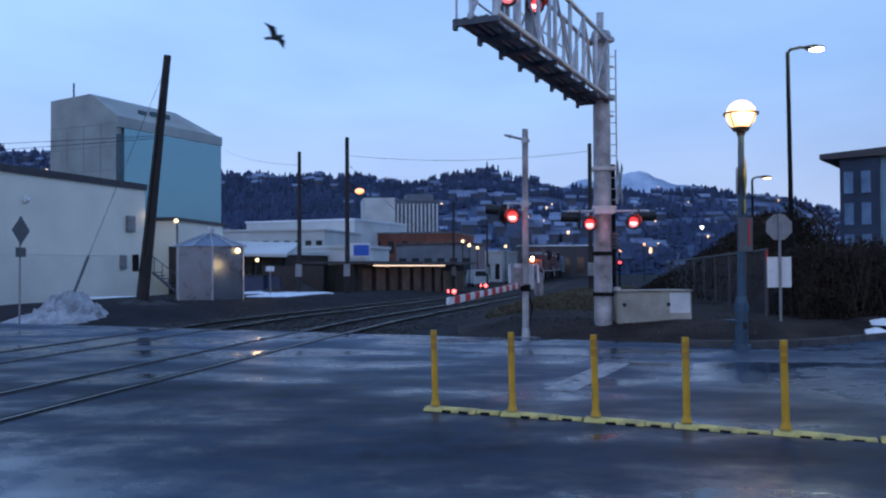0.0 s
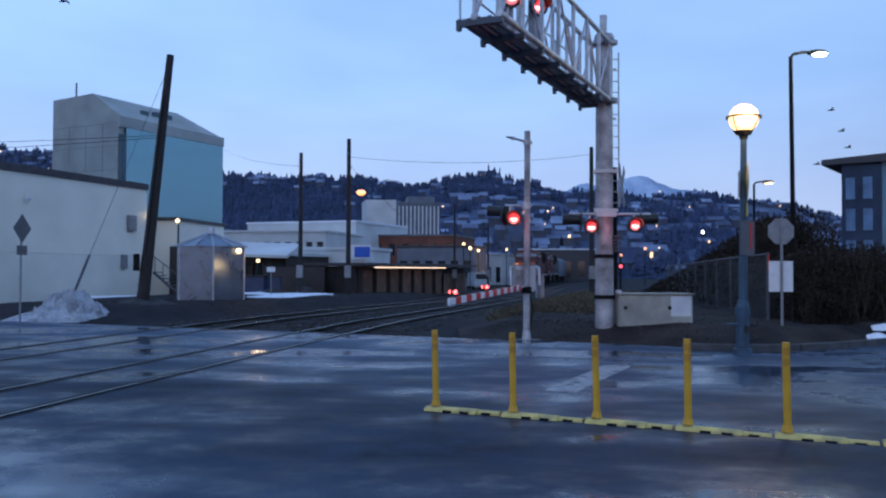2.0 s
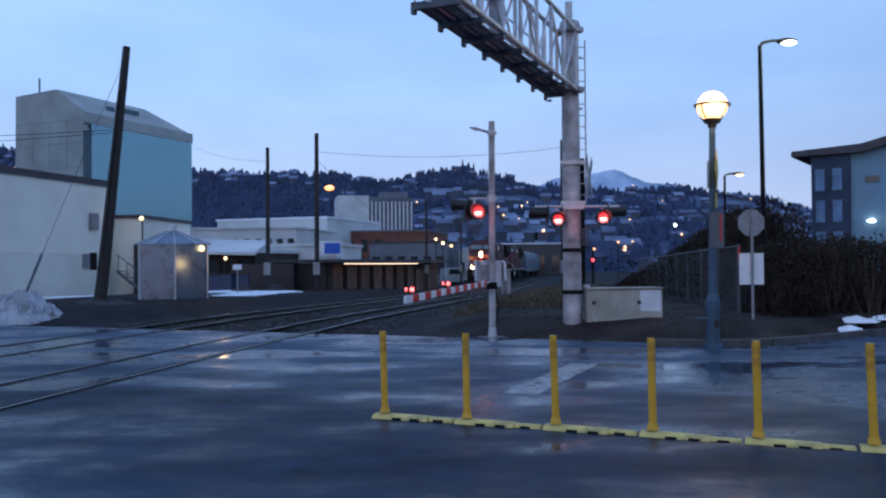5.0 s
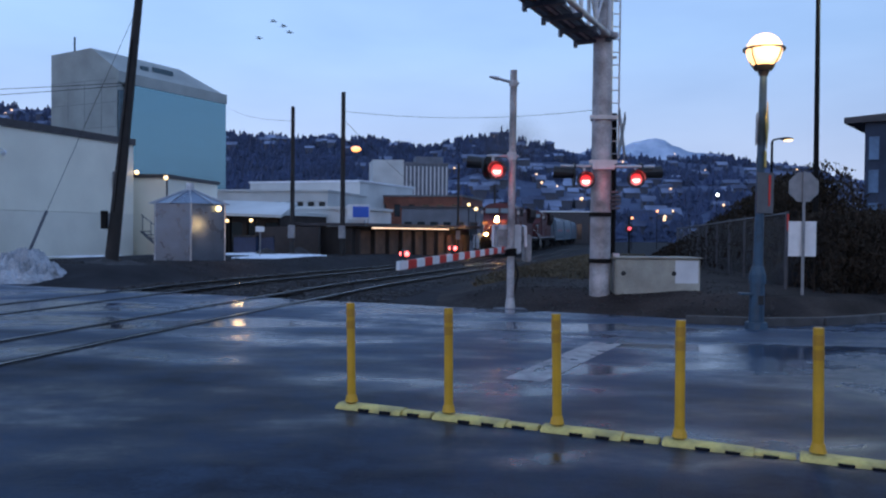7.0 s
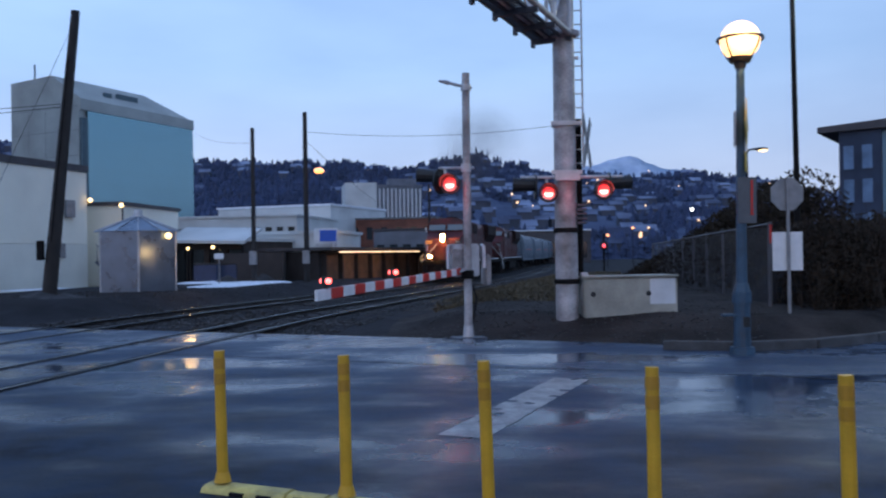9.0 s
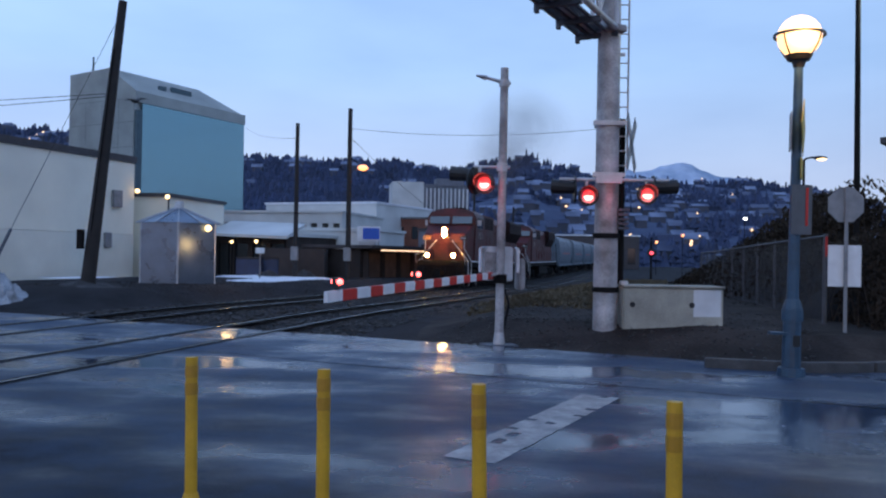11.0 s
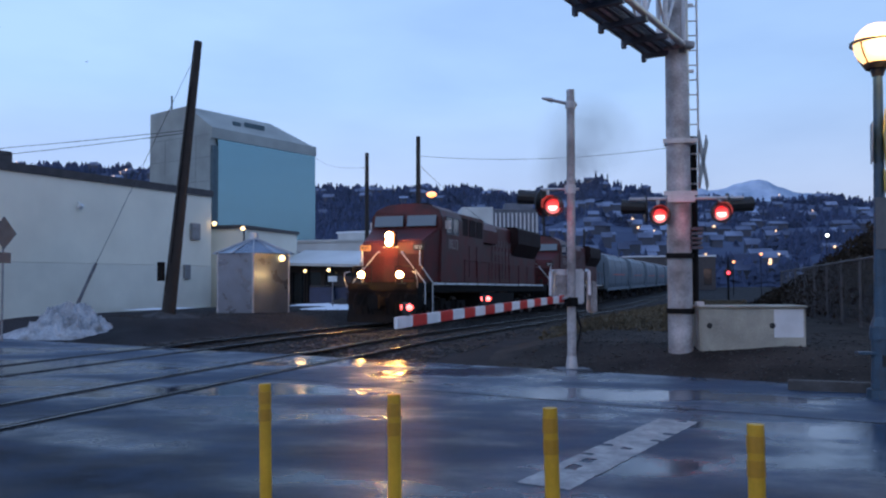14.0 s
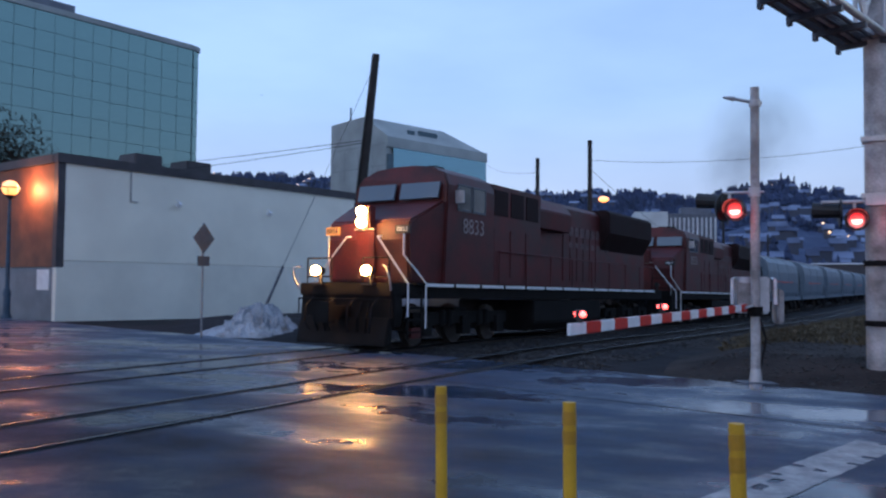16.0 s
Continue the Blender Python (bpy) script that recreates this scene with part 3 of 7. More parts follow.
def build_cracks():
    """Sealed cracks and seams in the asphalt."""
    def seam(a0, b0, a1, b1, w, wob):
        verts, faces, k = [], [], 40
        for i in range(k + 1):
            f = i / k
            p = EDGE + U * (a0 + (a1 - a0) * f) + N * (b0 + (b1 - b0) * f + wob * noise.noise((f * 9, a0, b0)))
            ww = w * (0.5 + 0.9 * abs(noise.noise((f * 23, b0, a0))))
            verts += [(p.x - N.x * ww, p.y - N.y * ww, 0.004), (p.x + N.x * ww, p.y + N.y * ww, 0.004)]
            if i:
                faces.append((2 * i - 2, 2 * i - 1, 2 * i + 1, 2 * i))
        tagged(raw("road_seam", verts, faces, M["rubber"]), "dark sealed crack in the asphalt", "crack", "road cracks", "structure")
    seam(-4.2, -3.6, 13, -3.4, 0.028, 0.3)
    seam(-7.5, -13.0, -3.0, -7.0, 0.022, 0.5)
    seam(-6.0, -16.2, -1.5, -9.6, 0.012, 0.5)
    seam(3.0, -1.6, 12, -1.2, 0.012, 0.4)


build_cracks()


def build_stop_line():
    """The worn white stop bar across the far lane, with gaps where the paint has gone."""
    a, b = Vector((1.75, 11.85, 0)), Vector((3.28, 15.1, 0))
    d = (b - a).normalized()
    s = Vector((d.y, -d.x, 0))
    verts, faces = [], []
    L = (b - a).length
    k = 34
    for i in range(k):
        for j in range(4):
            if noise.noise((i * 0.55, j * 1.3, 2.0)) < -0.36:
                continue
            f0, f1 = (i - 0.1) / k * L, (i + 1.1) / k * L
            w0, w1 = -0.23 + j * 0.115 - 0.005, -0.23 + j * 0.115 + 0.12
            o = len(verts)
            for f, w in ((f0, w0), (f1, w0), (f1, w1), (f0, w1)):
                q = a + d * (f + 0.07 * noise.noise((f * 3, w * 9, 1))) + s * (w + 0.025 * noise.noise((f * 7, w * 5, 5)))
                verts.append((q.x, q.y, 0.0045 + 0.0002 * ((i + 2 * j) % 5)))
            faces.append((o, o + 1, o + 2, o + 3))
    tagged(raw("stop_line", verts, faces, M["roadpaint"]), "worn white stop line painted on the road", "road marking", kind="structure")


M["roadpaint"] = surface("worn_road_paint", (0.27, 0.27, 0.265), 0.55, var=0.5, scale=4, fine=20, bump=0.2, tint=(0.16, 0.165, 0.17))
build_stop_line()


def build_kerb():
    holder = thing("kerb", "low dark concrete kerb round the verge corner", "kerb", "", "structure")
    line = [Vector((5.3, 18.05, 0)), Vector((6.6, 17.75, 0)), Vector((7.8, 17.95, 0)), Vector((9.2, 18.7, 0)), Vector((11.0, 19.9, 0)), Vector((13.5, 20.9, 0)), Vector((17, 21.2, 0)), Vector((24, 21, 0))]
    for p, q in zip(line, line[1:]):
        d = q - p
        bm = bmesh.new()
        add_box(bm, ((p + q) / 2 + Vector((0, 0, 0.02))), (d.length - 0.012, 0.16, 0.26), math.degrees(math.atan2(d.y, d.x)))
        part("kerb_stone", bm, M["kerb"], holder, bevel=0.015)


build_kerb()


# ---- lane separators with posts ----
def separators():
    a, d = Vector((-0.12, 10.35, 0)), Vector((0.9206, -0.3905, 0))
    ang = math.degrees(math.atan2(d.y, d.x))
    unit = thing("lane_separator", "worn yellow plastic kerb unit with a flexible yellow post", "lane separator", "lane separators", m=pose(*a, 0, 0, ang))
    bm = bmesh.new()
    add_extrude(bm, [(-0.11, 0), (0.11, 0), (0.085, 0.034), (0.045, 0.05), (-0.045, 0.05), (-0.085, 0.034)], 0.02, 0.70, "x")
    add_extrude(bm, [(-0.07, 0), (0.07, 0), (0.06, 0.03), (0.04, 0.042), (-0.04, 0.042), (-0.06, 0.03)], 0.70, 0.99, "x")
    part("kerb_unit", bm, M["yellowkerb"], unit, bevel=0.006)
    for x in (0.33, 0.55, 0.82):
        box_part("drain_slot", (x, -0.1 if x < 0.7 else -0.065, 0.012), (0.11, 0.03, 0.03), M["rubber"], unit)
    rod_part("boot", (0.14, 0, 0.065), (0.14, 0, 0.13), 0.062, M["yellow"], unit, 0.045)
    bm = bmesh.new()
    add_rod(bm, (0.14, 0, 0.10), (0.115, 0.01, 0.99), 0.040, 0.038, 14)
    part("post", bm, M["yellow"], unit)
    for z in (0.79, 0.90):
        rod_part("reflective_band", (0.14 - 0.028 * (z - .1), 0.0112 * (z - .1), z - 0.038), (0.14 - 0.028 * (z - .02), 0.0112 * (z - .02), z + 0.038), 0.0415, M["band"], unit)
    for i in range(1, 8):
        p = a + d * (1.0 * i)
        u2 = copy_thing(unit, pose(p.x, p.y, 0, random.uniform(-1.2, 1.2), random.uniform(-1.6, 1.0), ang + random.uniform(-0.6, 0.6)))


separators()


# ---- crossing signals ----
def flasher(parent, p, yaw, rod=True):
    """A red flasher head: lens, round black backing, long visor. It faces -y before its turn."""
    m = pose(*p, 0, 0, yaw)
    bm = bmesh.new()
    add_rod(bm, m @ Vector((0, 0.02, 0)), m @ Vector((0, 0.045, 0)), 0.20, 0.20, 24)
    add_rod(bm, m @ Vector((0, 0.04, 0)), m @ Vector((0, 0.24, 0)), 0.16, 0.11, 16)
    head = part("flasher_head", bm, M["black"], parent)
    bm = bmesh.new()
    add_rod(bm, m @ Vector((0, -0.004, 0)), m @ Vector((0, 0.022, 0)), 0.10, 0.105, 24)
    part("lens", bm, M["g_red"], head)
    bm = bmesh.new()
    add_rod(bm, m @ Vector((0, -0.010, -0.015)), m @ Vector((0, -0.002, -0.02)), 0.082, 0.088, 18)
    part("bulb", bm, M["g_redcore"], head)
    # faintly glowing disc round the lens paints in its red halo
    bm = bmesh.new()
    add_rod(bm, m @ Vector((0, 0.012, 0)), m @ Vector((0, 0.0195, 0)), 0.15, 0.15, 24)
    part("reflector", bm, M["g_redrim"], head)
    # visor: the upper part of a tube
    verts, faces, k = [], [], 14
    for i in range(k + 1):
        a = radians(-20 + 220 * i / k)
        for r in (0.165, 0.172):
            for y, cut in ((0.02, 0), (-0.36, 0.0)):
                q = m @ Vector((r * math.cos(a), y, r * math.sin(a)))
                verts.append(tuple(q))
        if i:
            b0, b1 = (i - 1) * 4, i * 4
            faces += [(b0, b0 + 1, b1 + 1, b1), (b0 + 2, b1 + 2, b1 + 3, b0 + 3), (b0 + 1, b0 + 3, b1 + 3, b1 + 1)]
    v = raw("visor", verts, faces, M["black"])
    v.parent = head
    return head


def gate():
    g = thing("crossing_gate", "lowered railway crossing gate with red and white striped arm", "crossing gate")
    b = Vector((2.17, 20.74, 0))
    box_part("base_plate", (b.x, b.y, -0.03), (0.62, 0.5, 0.05), M["darksteel"], g, 20, 0.01)
    bm = bmesh.new()
    add_rod(bm, b + Vector((0, 0, -0.05)), b + Vector((0, 0, 0.22)), 0.12, 0.09, 16)
    part("foot", bm, M["steel"], g)
    rod_part("mast", b, b + Vector((0.02, 0, 5.25)), 0.083, M["mast"], g, 0.075, 18)
    bm = bmesh.new()
    add_rod(bm, b + Vector((0.0, 0, 4.98)), b + Vector((-0.32, -0.02, 5.06)), 0.035, 0.03)
    add_rod(bm, b + Vector((-0.32, -0.02, 5.06)), b + Vector((-0.52, -0.04, 5.10)), 0.05, 0.02)
    add_rod(bm, b + Vector((0.0, 0, 4.98)), b + Vector((0.14, 0, 4.96)), 0.03)
    add_rod(bm, b + Vector((0.02, 0, 4.90)), b + Vector((0.02, 0, 5.02)), 0.10, 0.10, 16)
    part("mast_bracket", bm, M["steel"], g)
    bm = bmesh.new()
    add_rod(bm, b + Vector((-0.55, -0.02, 3.36)), b + Vector((0.16, 0, 3.36)), 0.028)
    add_rod(bm, b + Vector((0.0, 0, 3.28)), b + Vector((0.0, 0, 3.44)), 0.105, 0.105, 14)
    add_rod(bm, b + Vector((-0.42, -0.02, 3.36)), b + Vector((-0.42, -0.02, 3.1)), 0.03)
    part("flasher_arm", bm, M["steel"], g)
    flasher(g, (b.x - 0.33, b.y - 0.14, 3.04), -8)
    bm = bmesh.new()
    add_rod(bm, b + Vector((-0.50, 0.0, 3.1)), b + Vector((-0.53, 0.02, 3.1)), 0.26, 0.26, 20)
    add_rod(bm, b + Vector((-0.53, 0.0, 3.2)), b + Vector((-0.98, 0.06, 3.24)), 0.12, 0.14, 12)
    part("side_flasher_head", bm, M["black"], g)
    # mechanism, cranks and counterweights
    bm = bmesh.new()
    add_box(bm, (b.x - 0.05, b.y + 0.30, 1.52), (0.52, 0.42, 0.66), 15)
    part("mechanism_box", bm, M["steel"], g, bevel=0.03)
    box_part("mechanism_door", (b.x - 0.10, b.y + 0.075, 1.50), (0.40, 0.03, 0.5), M["mast"], g, 15, 0.01)
    for dx in (-0.38, 0.34):
        bm = bmesh.new()
        pts = [Vector((b.x + dx, b.y + 0.1, 1.35)), Vector((b.x + dx, b.y + 0.25, 1.80)), Vector((b.x + dx * 0.9, b.y + 0.5, 1.82)), Vector((b.x + dx, b.y + 0.9, 1.5))]
        for p, q in zip(pts, pts[1:]):
            add_rod(bm, p, q, 0.035)
        part("crank", bm, M["steel"], g)
    box_part("counterweight", (b.x + 0.40, b.y + 0.55, 1.32), (0.12, 0.42, 0.62), M["mast"], g, 12, 0.03)
    bm = bmesh.new()
    add_rod(bm, b + Vector((0.07, -0.02, 1.1)), b + Vector((0.18, 0.1, 0.75)), 0.02)
    add_rod(bm, b + Vector((0.18, 0.1, 0.75)), b + Vector((0.08, 0.05, 0.25)), 0.02)
    part("cable", bm, M["rubber"], g)
    bm = bmesh.new()
    add_rod(bm, b + Vector((0.0, 0, 1.15)), b + Vector((0.0, 0, 1.32)), 0.13, 0.13, 14)
    part("clamp", bm, M["locodark"], g)
    # the striped arm
    root, tip = Vector((2.02, 20.6, 1.30)), Vector((0.18, 13.75, 1.20))
    d = tip - root
    L = d.length
    ang = math.degrees(math.atan2(d.y, d.x))
    n = int(L / 0.405)
    arm = thing("gate_arm", "", "")
    arm.parent = g
    arm.matrix_basis = Matrix.Translation(root) @ pose(0, 0, 0, 0, math.degrees(math.asin(-d.z / L)), ang)
    for i in range(n + 1):
        x0, x1 = i * L / (n + 1), (i + 1) * L / (n + 1)
        bm = bmesh.new()
        add_box(bm, ((x0 + x1) / 2, 0, 0), (x1 - x0, 0.045, 0.125))
        white = (n - i) % 2 == 0
        part("white_stripe" if white else "red_stripe", bm, M["white"] if white else M["red"], arm, bevel=0.006)
    for x in (L - 0.28, L * 0.60):
        bm = bmesh.new()
        add_rod(bm, (x, 0, 0.06), (x, 0, 0.10), 0.035)
        add_box(bm, (x, 0, 0.15), (0.10, 0.07, 0.10))
        lamp = part("arm_lamp", bm, M["black"], arm)
        for sx in (-1, 1):
            bm = bmesh.new()
            add_rod(bm, (x + 0.02 * sx, 0.03 * sx, 0.155), (x + 0.03 * sx, 0.07 * sx, 0.155), 0.040, 0.028, 14)
            part("arm_lens", bm, M["g_armred"], lamp)
    bm = bmesh.new()
    add_rod(bm, (-0.5, 0.16, 0.1), (0.2, 0.03, 0), 0.03)
    add_rod(bm, (-0.5, -0.16, 0.1), (0.2, -0.03, 0), 0.03)
    part("arm_bracket", bm, M["steel"], arm)


gate()
lamp_at("gate_flasher_light", (1.93, 20.2, 2.98), 5, (1.0, 0.05, 0.03), 0.12)


def cantilever():
    c = thing("signal_cantilever", "stained aluminium mast and truss cantilever with red crossing flashers", "signal cantilever")
    b = Vector((4.24, 21.3, 0))
    bm = bmesh.new()
    add_rod(bm, b + Vector((0, 0, -0.12)), b + Vector((0, 0, 0.10)), 0.42, 0.40, 20)
    part("footing", bm, M["kerb"], c, bevel=0.02)
    rod_part("mast", b, b + Vector((0.0, 0, 7.75)), 0.235, M["mast"], c, 0.215, 28)
    for z in (1.05, 2.1, 3.28, 4.28):
        bm = bmesh.new()
        add_rod(bm, b + Vector((0, 0, z - 0.05)), b + Vector((0, 0, z + 0.05)), 0.262, 0.262, 24)
        if z > 3:
            add_box(bm, b + Vector((0, -0.24, z)), (0.62, 0.06, 0.08))
        part("band_clamp", bm, M["steel"] if z > 3 else M["locodark"], c)
    # cap and finial
    bm = bmesh.new()
    add_rod(bm, b + Vector((0, 0, 7.72)), b + Vector((0, 0, 7.86)), 0.27, 0.24, 20)
    add_rod(bm, b + Vector((0, 0, 7.86)), b + Vector((0, 0, 7.92)), 0.24, 0.10, 20)
    part("mast_cap", bm, M["mast"], c)
    bm = bmesh.new()
    add_rod(bm, b + Vector((-0.02, 0, 7.88)), b + Vector((-0.02, 0, 8.36)), 0.085, 0.085, 12)
    for z in (8.0, 8.12, 8.24, 8.34):
        add_rod(bm, b + Vector((-0.02, 0, z)), b + Vector((-0.02, 0, z + 0.03)), 0.10, 0.10, 12)
    part("finial", bm, M["steel"], c)
    # truss: right-hand pipe frame, left-hand walkway on brackets
    d = Vector((-0.4215, -0.907, 0)).normalized()
    s = Vector((d.y, -d.x, 0))       # to the left of the truss, seen from the road
    s = -s if s.x > 0 else s
    L = 8.1
    z0, z1 = 6.12, 7.62
    o = b - d * 0.1
    def at(f, w, z):
        p = o + d * f + s * w
        return Vector((p.x, p.y, z))
    for w in (-0.18, 0.30):
        bm = bmesh.new()
        add_rod(bm, at(0, w, z0), at(L, w, z0), 0.062, seg=12)
        part("bottom_chord", bm, M["steel"], c)
        bm = bmesh.new()
        add_rod(bm, at(0, w, z1), at(L, w, z1), 0.055, seg=12)
        part("top_chord", bm, M["steel"], c)
    bays = 7
    for i in range(bays + 1):
        f = 0.25 + (L - 0.3) * i / bays
        for w in (-0.18, 0.30):
            bm = bmesh.new()
            add_rod(bm, at(f, w, z0), at(f, w, z1), 0.045, seg=8)
            part("upright", bm, M["steel"], c)
        if i < bays:
            f2 = 0.25 + (L - 0.3) * (i + 1) / bays
            bm = bmesh.new()
            za, zb = (z0, z1) if i % 2 else (z1, z0)
            add_rod(bm, at(f, -0.18, za), at(f2, -0.18, zb), 0.026, seg=6)
            add_rod(bm, at(f, 0.30, za), at(f2, 0.30, zb), 0.026, seg=6)
            part("diagonal", bm, M["steel"], c)
        bm = bmesh.new()
        e = (at(f, -0.22, z0 - 0.1) + at(f, 0.62, z0 - 0.1)) / 2
        add_box(bm, e, (0.84, 0.09, 0.10), math.degrees(math.atan2(s.y, s.x)))
        add_box(bm, at(f, 0.60, z0 - 0.12), (0.07, 0.10, 0.18), math.degrees(math.atan2(s.y, s.x)))
        part("walkway_bracket", bm, M["darksteel"], c)
    bm = bmesh.new()
    for k in range(14):
        w = 0.0 + k * 0.045
        add_box(bm, at(L / 2, w, z0 - 0.035), (L, 0.012, 0.03), math.degrees(math.atan2(d.y, d.x)))
    for k in range(60):
        f = L * (k + 0.5) / 60
        add_box(bm, at(f, 0.30, z0 - 0.035), (0.60, 0.012, 0.02), math.degrees(math.atan2(s.y, s.x)))
    for w in (0.0, 0.2, 0.4, 0.59):
        add_box(bm, at(L / 2, w, z0 - 0.045), (L, 0.05, 0.05), math.degrees(math.atan2(d.y, d.x)))
    part("walkway_grating", bm, M["darksteel"], c)
    bm = bmesh.new()
    for i in range(5):
        f = 0.6 + (L - 0.65) * i / 4
        add_rod(bm, at(f, 0.58, z0 - 0.05), at(f, 0.58, z0 + 1.05), 0.02)
    for z in (0.55, 1.05):
        add_rod(bm, at(0.6, 0.58, z0 + z), at(L - 0.05, 0.58, z0 + z), 0.02)
        add_rod(bm, at(L - 0.05, 0.58, z0 + z), at(L - 0.05, 0.2, z0 + z), 0.02)
    part("handrail", bm, M["steel"], c)
    for z in (z0, z1):
        bm = bmesh.new()
        add_box(bm, b + Vector((-0.02, -0.1, z)), (0.50, 0.52, 0.13), 28)
        part("truss_saddle", bm, M["mast"], c, bevel=0.02)
    # lights high on the truss end, over the lane
    for f, w, zl in ((6.8, 0.1, 6.78), (5.2, 0.1, 7.08)):
        p = at(f, w, zl)
        flasher(c, (p.x, p.y - 0.15, p.z), 10)
        bm = bmesh.new()
        add_rod(bm, at(f, w, z0), at(f, w, z1), 0.05)
        add_box(bm, at(f, w + 0.14, (z0 + z1) / 2), (0.14, 0.06, z1 - z0))
        part("lamp_stand", bm, M["mast"], c)
    # ladder behind
    bm = bmesh.new()
    q = b + Vector((0.24, 0.16, 0))
    for dx in (-0.05, 0.17):
        add_rod(bm, q + Vector((dx, 0, 3.4)), q + Vector((dx, 0, 7.45)), 0.02)
    for i in range(14):
        z = 3.5 + 0.29 * i
        add_rod(bm, q + Vector((-0.05, 0, z)), q + Vector((0.17, 0, z)), 0.014, seg=6)
    for z in (4.3, 5.7, 7.0):
        add_box(bm, q + Vector((-0.1, 0, z)), (0.4, 0.05, 0.06))
    part("ladder", bm, M["steel"], c)
    # flashers at head height on a cross arm
    bm = bmesh.new()
    add_rod(bm, b + Vector((-0.95, -0.22, 3.18)), b + Vector((1.15, -0.22, 3.18)), 0.035, seg=10)
    add_box(bm, b + Vector((0, -0.25, 3.18)), (0.5, 0.1, 0.14))
    for dx in (-0.42, 0.72):
        add_rod(bm, b + Vector((dx, -0.22, 3.18)), b + Vector((dx, -0.22, 2.86)), 0.03)
    part("flasher_arm", bm, M["steel"], c)
    flasher(c, (b.x - 0.40, b.y - 0.36, 2.86), -6)
    flasher(c, (b.x + 0.72, b.y - 0.36, 2.90), -6)
    for x0, x1, z in ((-0.62, -1.08, 3.0), (0.86, 1.34, 3.02)):
        bm = bmesh.new()
        add_rod(bm, b + Vector((x0, -0.1, z)), b + Vector((x0 + 0.03 * (1 if x1 > x0 else -1), -0.1, z)), 0.26, 0.26, 20)
        add_rod(bm, b + Vector((x0, -0.1, z + 0.03)), b + Vector((x1, -0.02, z + 0.06)), 0.12, 0.145, 12)
        part("side_flasher_head", bm, M["black"], c)
    # crossbuck, turned to face along the road
    bm = bmesh.new()
    m = Matrix.Translation(b + Vector((0.50, 0.2, 3.95))) @ pose(0, 0, 0, 0, 0, 68)
    for a in (38, -38):
        mm = m @ pose(0, 0, 0, 0, a, 0)
        add_box(bm, (0, 0.0, 0), (0.23, 0.012, 1.25), 0, mm)
    part("crossbuck", bm, M["sign_back"], c)
    rod_part("crossbuck_post", b + Vector((0.34, 0.35, 0)), b + Vector((0.34, 0.35, 4.45)), 0.07, M["locodark"], c)
    bm = bmesh.new()
    for k in range(5):
        add_box(bm, b + Vector((0.30, -0.02, 2.25 + 0.09 * k)), (0.22, 0.3, 0.05))
    part("cable_loop", bm, M["darksteel"], c)
    box_part("junction_box", b + Vector((0.36, 0.02, 0.75)), (0.14, 0.22, 0.95), M["mast"], c, 0, 0.01)


cantilever()
lamp_at("mast_flasher_light", (4.4, 20.55, 2.85), 3.5, (1.0, 0.05, 0.03), 0.12)


def concrete_block():
    t = thing("concrete_block", "stained concrete barrier block with a white painted patch", "concrete block")
    m = pose(5.53, 21.15, 0.36, 0, 0, 5)
    t.matrix_basis = m
    bm = bmesh.new()
    add_box(bm, (0, 0.35, 0.34), (1.96, 0.72, 0.84))
    part("block", bm, M["concrete"], t, bevel=0.03)
    box_part("white_patch", (0.66, -0.012, 0.46), (0.54, 0.006, 0.52), M["whitepatch"], t)
    for x in (-0.80, 0.36):
        bm = bmesh.new()
        add_rod(bm, (x, -0.016, 0.42), (x, -0.006, 0.42), 0.055, 0.055, 14)
        part("lifting_hole", bm, M["black"], t)
    bm = bmesh.new()
    add_box(bm, (0.0, 0.33, 0.775), (2.0, 0.78, 0.035))
    part("top_slab", bm, M["concrete"], t, bevel=0.012)


concrete_block()


